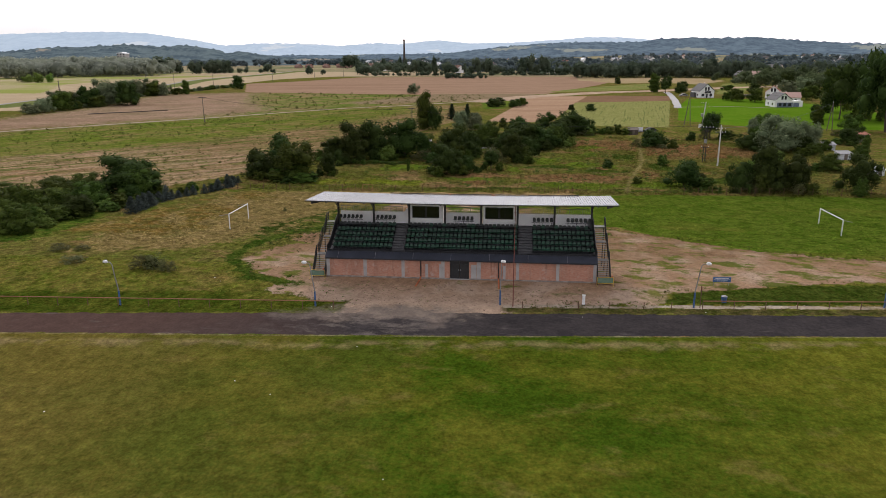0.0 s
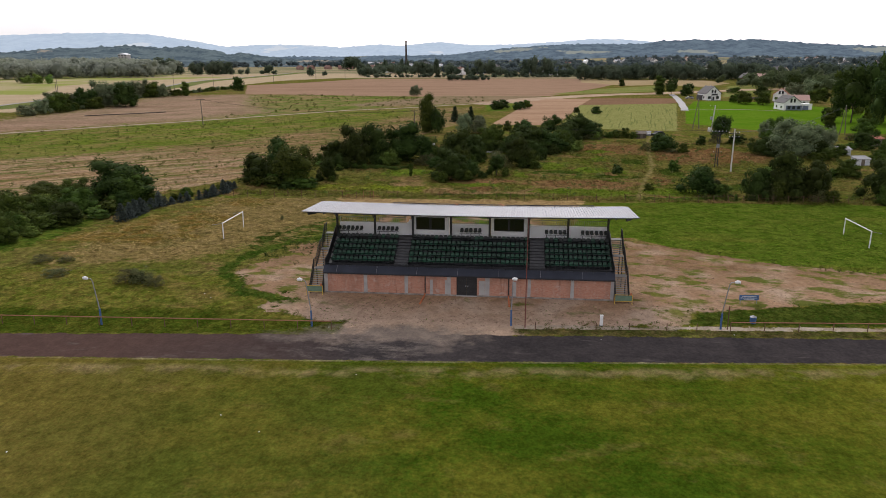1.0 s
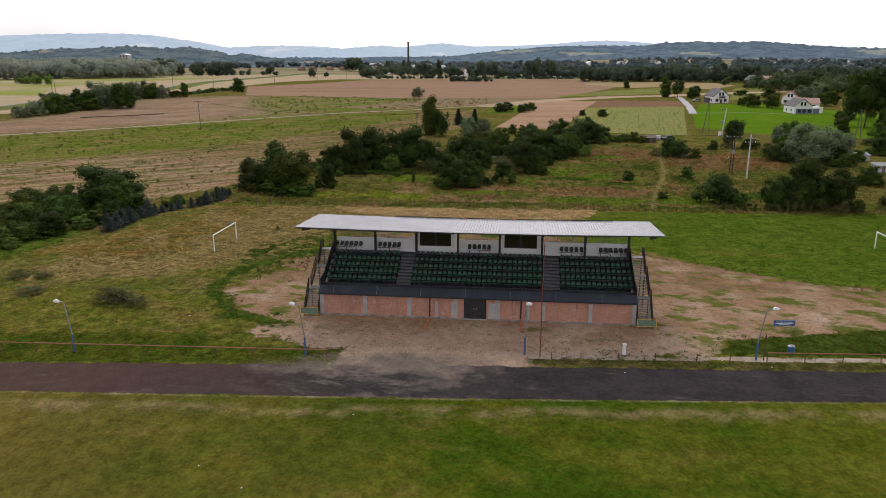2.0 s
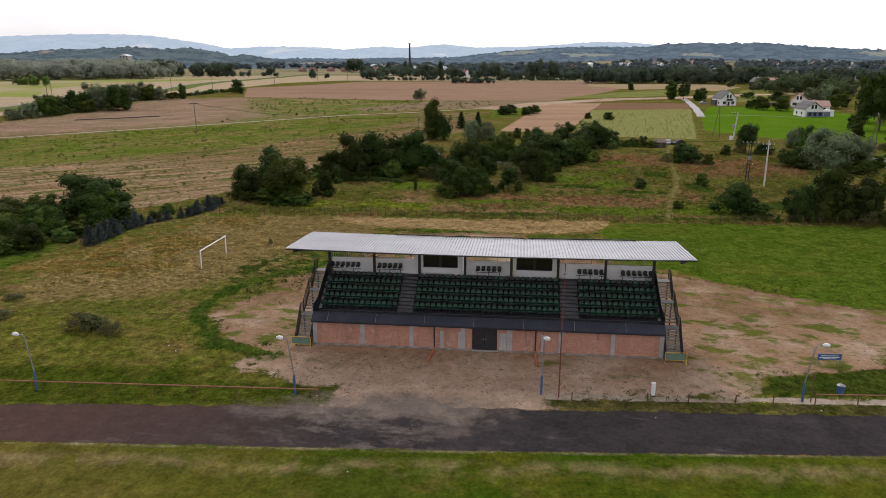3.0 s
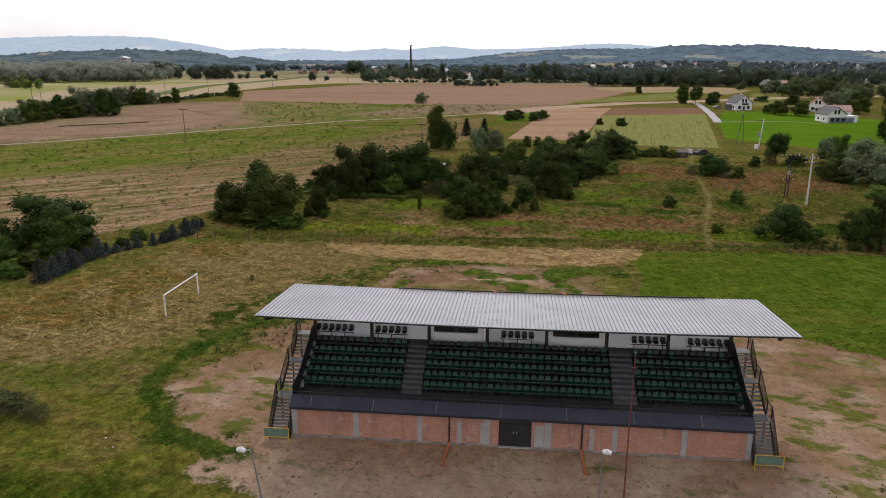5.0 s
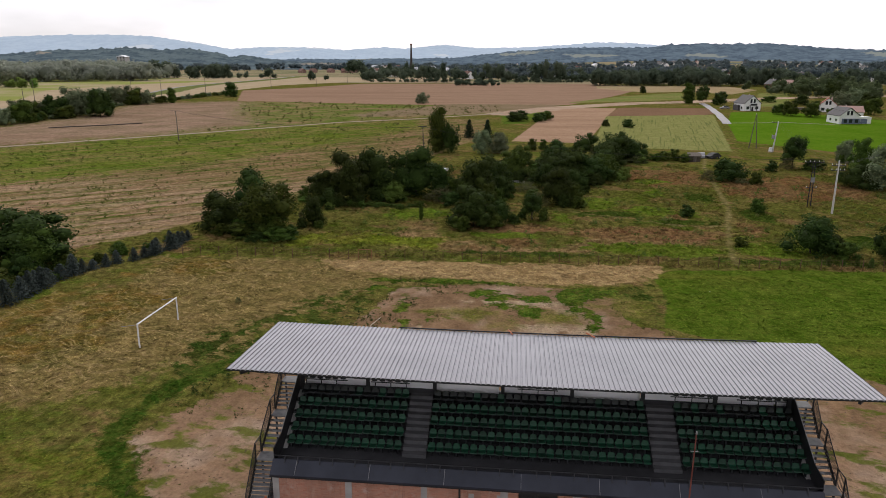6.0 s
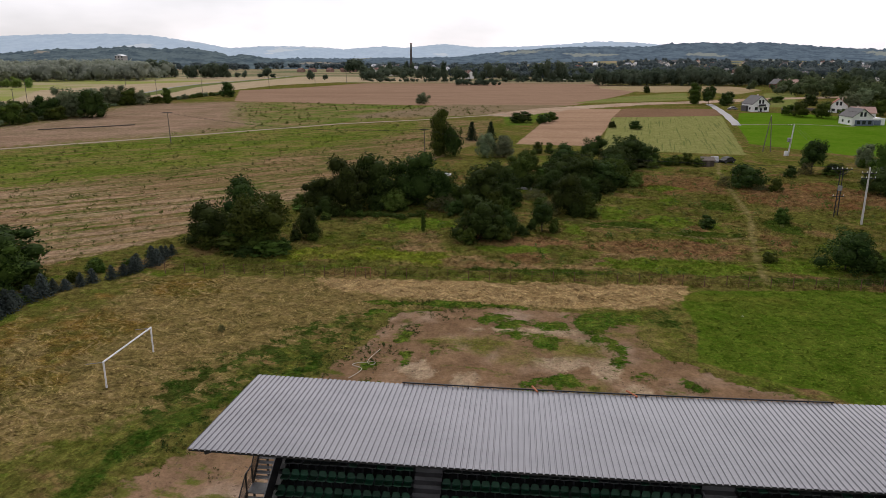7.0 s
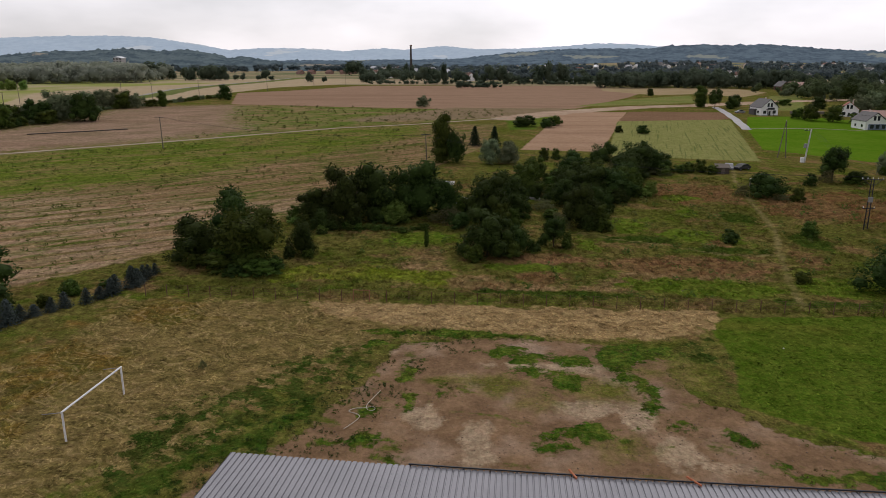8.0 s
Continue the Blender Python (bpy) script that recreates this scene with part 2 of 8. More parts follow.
# town trees: distance haze put into the leaves, lighter and bluer
LEAF_FAR_HAZED = foliage("leaves_far_hazed", (0.055, 0.080, 0.095), (0.125, 0.160, 0.165), (0.15, 0.18, 0.18), grain=0.035, through=0.4)
LEAF_GARDEN = foliage("leaves_garden", (0.050, 0.082, 0.030), (0.125, 0.165, 0.070), (0.16, 0.19, 0.11), grain=0.06, through=0.5)
# riverside willows: much paler than foliage, with haze painted into the colour
LEAF_RIVER_HAZED = foliage("leaves_riverside_hazed", (0.27, 0.31, 0.25), (0.50, 0.54, 0.44), (0.35, 0.40, 0.29), grain=0.04, through=0.5)


# ---- mesh helpers ----
class Solid:
    """Collects boxes, bars and sheets into one mesh."""

    def __init__(self):
        self.v, self.f = [], []

    def add(self, verts, faces):
        k = len(self.v)
        self.v += [tuple(p) for p in verts]
        self.f += [tuple(i + k for i in q) for q in faces]
        return self

    def box(self, x0, x1, y0, y1, z0, z1):
        p = [(x, y, z) for z in (z0, z1) for y in (y0, y1) for x in (x0, x1)]
        return self.add(p, [(0, 2, 3, 1), (4, 5, 7, 6), (0, 1, 5, 4), (2, 6, 7, 3), (0, 4, 6, 2), (1, 3, 7, 5)])

    def bar(self, a, b, r0, r1=None, sides=8, caps=True):
        a, b = Vector(a), Vector(b)
        r1 = r0 if r1 is None else r1
        d = (b - a).normalized()
        u = d.orthogonal().normalized()
        w = d.cross(u)
        ring = [u * math.cos(2 * math.pi * i / sides) + w * math.sin(2 * math.pi * i / sides) for i in range(sides)]
        p = [a + q * r0 for q in ring] + [b + q * r1 for q in ring]
        f = [(i, (i + 1) % sides, sides + (i + 1) % sides, sides + i) for i in range(sides)]
        if caps:
            f += [tuple(reversed(range(sides))), tuple(range(sides, 2 * sides))]
        return self.add(p, f)

    def beam(self, a, b, w, h):
        """A rectangular beam between two points, w across and h high."""
        a, b = Vector(a), Vector(b)
        d = (b - a).normalized()
        side = d.cross(Vector((0, 0, 1)))
        side = Vector((1, 0, 0)) if side.length < 1e-4 else side.normalized()
        up = side.cross(d)
        p = [e + side * sx * w / 2 + up * sz * h / 2 for e in (a, b) for sx, sz in ((-1, -1), (1, -1), (1, 1), (-1, 1))]
        return self.add(p, [(3, 2, 1, 0), (4, 5, 6, 7), (0, 1, 5, 4), (1, 2, 6, 5), (2, 3, 7, 6), (3, 0, 4, 7)])

    def prism(self, profile, x0, x1, axis="x"):
        """A closed outline in (y, z), drawn out along x, or in (x, z) along y."""
        n = len(profile)
        if axis == "x":
            p = [(x, a, b) for x in (x0, x1) for a, b in profile]
        else:
            p = [(a, y, b) for y in (x0, x1) for a, b in profile]
        f = [(i, (i + 1) % n, n + (i + 1) % n, n + i) for i in range(n)]
        return self.add(p, f + [tuple(reversed(range(n))), tuple(range(n, 2 * n))])

    def mesh(self, name, mat=None, smooth=False):
        me = bpy.data.meshes.new(name)
        me.from_pydata(self.v, [], self.f)
        bm = bmesh.new()
        bm.from_mesh(me)
        bmesh.ops.recalc_face_normals(bm, faces=bm.faces)
        bm.to_mesh(me)
        bm.free()
        if mat:
            me.materials.append(mat)
        if smooth:
            me.shade_smooth()
        return me


def part(name, solid, mat, parent, label="", at=None):
    me = solid if isinstance(solid, bpy.types.Mesh) else solid.mesh(name, mat)
    ob = new(name, me)
    ob.parent = parent
    if at is not None:
        ob.matrix_basis = at
    if label:
        tagged(ob, label)
    return ob


def thing(name, label, category, group="", kind="", at=None):
    ob = new(name)
    ob.empty_display_size = 0.2
    if at is not None:
        ob.matrix_basis = at
    return tagged(ob, label, category, group, kind)


# ---- the lie of the land ----
RISE_Y = np.array([-400, -9, -6, 0, 8, 30, 50, 62, 90, 180, 300, 450, 900, 5000], float)
RISE_Z = np.array([-0.4, -0.4, -0.3, 0, -0.15, -0.4, -0.6, -0.7, -0.3, 1.0, 2.6, 3.3, 4, 4], float)


def lie(x, y):
    """The ground's height, without its small bumps; it climbs slowly behind the town."""
    return np.interp(y, RISE_Y, RISE_Z) + 17 * np.clip((y - 850) / 1500, 0, 1) * np.clip((x + 150) / 500, 0, 1)


def inside(px, py, outline):
    """Signed distance to an outline, positive inside."""
    o = np.array(outline, float)
    d = np.full(px.shape, 1e9)
    odd = np.zeros(px.shape, bool)
    for (ax, ay), (bx, by) in zip(o, np.roll(o, -1, 0)):
        ex, ey = bx - ax, by - ay
        t = np.clip(((px - ax) * ex + (py - ay) * ey) / (ex * ex + ey * ey), 0, 1)
        d = np.minimum(d, (px - ax - t * ex) ** 2 + (py - ay - t * ey) ** 2)
        crosses = ((ay > py) != (by > py)) & (px < ex * (py - ay) / (ey if abs(ey) > 1e-9 else 1e-9) + ax)
        odd ^= crosses
    d = np.sqrt(d)
    return np.where(odd, d, -d)


def along(px, py, line, half):
    """Signed distance to a band round a line."""
    d = np.full(px.shape, 1e9)
    for (ax, ay), (bx, by) in zip(line, line[1:]):
        ex, ey = bx - ax, by - ay
        t = np.clip(((px - ax) * ex + (py - ay) * ey) / (ex * ex + ey * ey), 0, 1)
        d = np.minimum(d, (px - ax - t * ex) ** 2 + (py - ay - t * ey) ** 2)
    return half - np.sqrt(d)


def track_far(x):
    return np.where(x < 0, -9.45 + 0.090 * x, -9.45 + 0.063 * x)


def track_near(x):
    return np.where(x < 0, -15.4 + 0.070 * x, -15.4 + 0.084 * x)


YARD = [(-11, -11.2), (-14.4, -6.6), (-20.4, -4.5), (-19.5, -1.5), (-22.7, 0), (-27, 6), (-27, 8.6), (-25, 11.6), (-23.5, 16.5), (-23, 20.4), (-20, 23),
        (-18.8, 27), (-16.5, 32), (-15.7, 38), (-15, 42.5), (-5, 45), (3.5, 44), (9, 41), (10, 34), (12.2, 31.5), (15, 28), (20, 26), (27, 22), (34, 17),
        (43, 13.7), (62, 10), (62, 4), (46, 3.3), (35.6, 1), (29, -1), (22.4, -2.5), (20.5, -5.8), (10, -6.9), (3.5, -10.6)]
GREEN_PITCH = [(15, 50), (17.6, 53), (24, 54), (34, 55.3), (76, 55.5), (90, 30), (80, 4), (50, 11), (46, 12.6), (36.5, 15.2), (28, 21), (21.2, 27.3), (16, 30.6), (12.9, 32.5), (15, 41.4)]
STRAW = [(-48, 52), (-32, 52.6), (-18, 53.4), (1, 54.3), (17, 53.5), (14.5, 49), (0.5, 44.5), (-15.6, 43), (-19.7, 37.5), (-23, 32), (-26, 28), (-24, 22), (-29.5, 18), (-36, 11), (-50, 8), (-54, 24), (-46, 38)]
ORANGE = [(-66, 16), (-58, 13), (-44, 12), (-37, 14), (-35, 19), (-38, 25), (-43, 30), (-44, 38), (-41, 45), (-37, 51), (-36, 58), (-44, 60), (-50, 54), (-56, 42), (-60, 30)]
CLOVER = [(-19, -2.2), (-23.5, -0.5), (-28.5, 6), (-29, 11), (-27, 17), (-24.6, 21), (-21.6, 24.5), (-20, 28)]
CLOVER_BAND = [(-28.6, 13.9), (-30.7, 20.5), (-30.1, 24.9), (-29.6, 28.3), (-25.8, 30.4), (-23.9, 36.5), (-19.9, 40.0), (-16.2, 43.4), (-16.6, 38.4), (-18.1, 34.5), (-20.0, 29.9), (-21.2, 25.3), (-24.2, 22.6), (-24.3, 20.8), (-26.0, 19.3), (-26.6, 14.2)]
HAY = [(-27.6, 53.6), (-12.0, 53.4), (17.2, 55.0), (15.1, 49.3), (8.4, 45.8), (-1.3, 45.6), (-11.3, 46.3), (-18.4, 47.5), (-24.8, 49.3)]
FOXY = [(-42.5, 25.3), (-46.8, 30.9), (-49.0, 36.7), (-45.9, 39.5), (-38.5, 36.5), (-38.0, 33.0), (-40.5, 30.7), (-41.0, 26.3), (-38.8, 20.9), (-44.8, 20.8)]
FOXY_TOP = [(-46.8, 50.3), (-39.4, 52.0), (-35.3, 46.9), (-38.8, 43.6), (-43.2, 45.1)]
GREEN_SPOTS = [(-4.9, 41.3, 2.0, 1.2), (-3.6, 40.4, 2.0, 1.3), (-0.4, 39.7, 2.8, 1.1), (-3.4, 37.2, 1.3, 1.0), (-13.1, 35.6, 0.7, 2.3), (-0.8, 35.6, 1.0, 1.6), (0.5, 35.4, 1.2, 1.5), (-9.7, 32.8, 0.8, 1.0), (6.9, 42.8, 3.1, 1.5), (4.7, 41.0, 2.0, 2.3), (5.1, 37.2, 1.3, 1.5), (6.1, 34.7, 0.9, 1.6), (6.4, 31.3, 0.6, 2.1), (7.3, 28.6, 1.1, 0.8), (1.7, 27.2, 1.8, 1.3), (0.1, 26.7, 1.3, 1.1)]
GREEN_SPOTS += [(-1.5, 25.0, 1.0, 0.8), (11.1, 27.4, 0.5, 0.7), (11.9, 26.4, 0.7, 0.6), (-12.3, 42.4, 0.9, 0.9), (-12.6, 31.1, 0.5, 0.9), (-15.2, 28.4, 0.7, 0.9), (-14.7, 24.0, 0.8, 1.2), (-12.5, 23.0, 0.5, 0.9), (-17.1, 24.0, 0.9, 1.0), (-17.3, 41.8, 0.9, 1.2), (-15.9, 44.9, 1.8, 1.0), (-10.4, 45.2, 3.6, 0.8), (-4.9, 44.9, 2.4, 0.7)]
GREEN_SPOTS += [(16.2, 22.9, 3.2, 0.8), (-60.5, 25, 2.6, 6), (-63, 16.5, 4, 4.5)]
THIN_SPOTS = [(2.5, 34.3, 3.0, 2.1), (-5.7, 34.3, 2.5, 1.9), (3.1, 25.5, 1.7, 1.2), (-10.3, 34.4, 1.2, 0.9), (-2.5, 31.5, 1.2, 0.9), (7.6, 38.2, 2.6, 1.0), (10.8, 38.0, 2.1, 3.2)]
PITCH_FRINGE = [(10.0, 45.5), (13.6, 46.6), (15.0, 41.3), (13.5, 34.4), (11.4, 34.7), (9.5, 40.7)]
DUST_SPOTS = [(-5.0, -9.6, 6.0, 1.7), (-1.5, -10.6, 0.6, 1.4), (-8.5, -10.6, 2.5, 1.2), (-12.5, -11.2, 3.0, 0.9)]
SAND_SPOTS = [(1.6, 30.9, 2.9, 1.4), (5.0, 29.9, 1.5, 2.2), (6.7, 25.2, 1.5, 2.3), (-6.7, 24.7, 1.2, 2.8), (8.9, 23.2, 1.8, 0.8), (-10.9, 28.1, 1.5, 1.6), (-0.7, 38.2, 4.8, 1.2)]
BANK = [(21.5, -5.2), (22.4, -2.3), (29, -1), (36, 1), (62, 3.6), (62, -2), (35, -4.6), (25, -5.4)]
STUBBLE = [(-190, 40), (-66, 50), (-57, 64), (-50, 78), (-38, 104), (-24, 150), (-14, 188), (-14, 255), (-42, 246), (-69, 229), (-105, 201), (-143, 155), (-300, 0)]
STUBBLE_GREEN = [(-143, 155), (-105, 201), (-69, 229), (-42, 246), (-36, 215), (-49, 182), (-62, 158), (-71, 141), (-81, 127), (-93, 114), (-108, 100), (-150, 72), (-230, 40)]
CART_TRACK = [(-230, 76), (-143, 158), (-110.6, 188.7), (-69, 233), (-42.6, 250), (-9, 280)]
REGROWTH = [(-143, 162), (-110, 192), (-69, 237), (-9, 284), (-10, 318), (-83, 330), (-152, 345), (-180, 300), (-174, 216), (-155, 175)]
PLOUGHED = [(-230, 84), (-143, 163), (-118, 190), (-98, 222), (-120, 262), (-150, 345), (-196, 320), (-180, 236), (-190, 180), (-260, 120)]
BROWN_FIELD = [(-156, 348), (-199, 465), (-171, 516), (-145, 618), (-20, 637), (65, 636), (102, 577), (62, 440), (23, 336), (-10, 322), (-83, 333)]
TAN_FIELD = [(-4, 182), (18, 180), (44, 316), (14, 312), (6, 250)]
TAN_STRIP = [(64, 621), (169, 592), (173, 526), (135, 454), (113, 492), (85, 472), (57, 535)]
RAILWAY = [(-238, 235), (-249, 431), (-271, 512), (-280, 572), (-279, 631), (-280, 742), (-288, 866)]
FALLOW = [(-37, 336), (20, 338), (8, 301), (-7, 288), (-24, 272), (-66, 256), (-73, 265), (-58, 292)]
WEDGE = [(22, 351), (59, 419), (107, 474), (92, 393), (68, 375)]
THORN_GRASS = [(-10, 271), (14, 296), (10, 278), (0, 235), (-8, 234)]
PLOT = [(156, 471), (182, 491), (130, 336), (115, 335)]
CROP = [(19, 173), (56, 166), (80, 282), (34, 270)]
HEADLAND = [(34, 270), (80, 282), (88, 320), (45, 318)]
LAWN = [(76, 245), (64, 190), (85, 166), (140, 160), (150, 250), (115, 300), (91, 296)]
HOUSE_ROAD = [(75.4, 243), (82, 280), (90, 332), (93, 356)]
GARDEN_PATH = [(76, 246), (100, 250), (116, 243)]
SITE_ROAD = [(230, 450), (142, 409), (109, 384), (85, 366), (55, 352), (13, 310), (-9, 277)]
FAR_TAN = [(-330, 200), (-235, 232), (-235, 270), (-270, 357), (-262, 456), (-345, 830), (-60, 834), (-120, 660), (-172, 650), (-225, 520), (-205, 330)]
FAR_YELLOW = [(-275, 332), (-336, 446), (-339, 549), (-295, 675), (-430, 805), (-700, 500), (-500, 320)]
RAIL_GREEN = [(x + 9, y) for x, y in RAILWAY]
REED = [(-21, 64), (-16, 78), (-12, 66), (-4, 63), (4, 62), (10, 69), (20, 73), (26, 71), (24, 66), (8, 60), (-10, 59.5), (-18, 60)]
HEATH_ONE = [(38, 104), (56, 99), (64, 113), (60, 127), (40, 120)]
HEATH_TWO = [(18, 127), (39, 131), (36.5, 117), (26, 111)]
LIME = [(-34, 60), (-20, 62), (-13, 60), (-12, 66), (-24, 68), (-34, 66)]
PATH_EAST = [(26.6, 57.0), (28.4, 66.6), (31.3, 78.2), (35.0, 91.5), (38.1, 112.2), (41.7, 136.8), (45.5, 153)]
PATH_MEADOW = [(5, 88), (9.0, 84.8), (18.1, 81.5), (24.8, 77.6), (31.6, 78.3)]
LUSH_SPOTS = [(12.8, 93.8, 3.2, 5.3), (24.5, 104.6, 1.7, 3.6), (26.2, 116.7, 3.8, 3.2), (17.4, 63.1, 10.2, 3.4), (34.2, 64.5, 6.3, 3.6), (27, 86.2, 1.4, 3.8), (5.8, 81.2, 1.4, 3.9), (-3.6, 68.9, 5.2, 1.8), (21.3, 88, 4, 3.8), (-18, 82, 6, 4)]
DARK_SPOTS = [(32.0, 100.9, 2.8, 5.0), (12.7, 84.7, 5.7, 2.2), (24, 80.2, 6.3, 1.5), (38.2, 85.6, 2.6, 5), (48.1, 70, 3.5, 3.8), (0, 59, 9, 1.2), (36, 58.6, 12, 1.2)]
RUST_SPOTS = [(17.8, 71.9, 10.7, 4.4), (-1.4, 65.4, 3, 2.9), (35.1, 120.5, 2.8, 9), (47, 111.5, 6.1, 10.7), (62, 111, 3.9, 8.4), (24.9, 83.2, 1.7, 3), (34.4, 76.6, 1.6, 3.6), (32.6, 60.8, 2.4, 2), (28, 126.1, 5.8, 6.1), (-2.5, 73.3, 8.3, 3)]


def blobs(px, py, spots):
    """Signed distance, roughly, to a set of ovals."""
    d = np.full(px.shape, -1e9)
    for cx, cy, rx, ry in spots:
        d = np.maximum(d, (1 - np.hypot((px - cx) / rx, (py - cy) / ry)) * min(rx, ry))
    return d



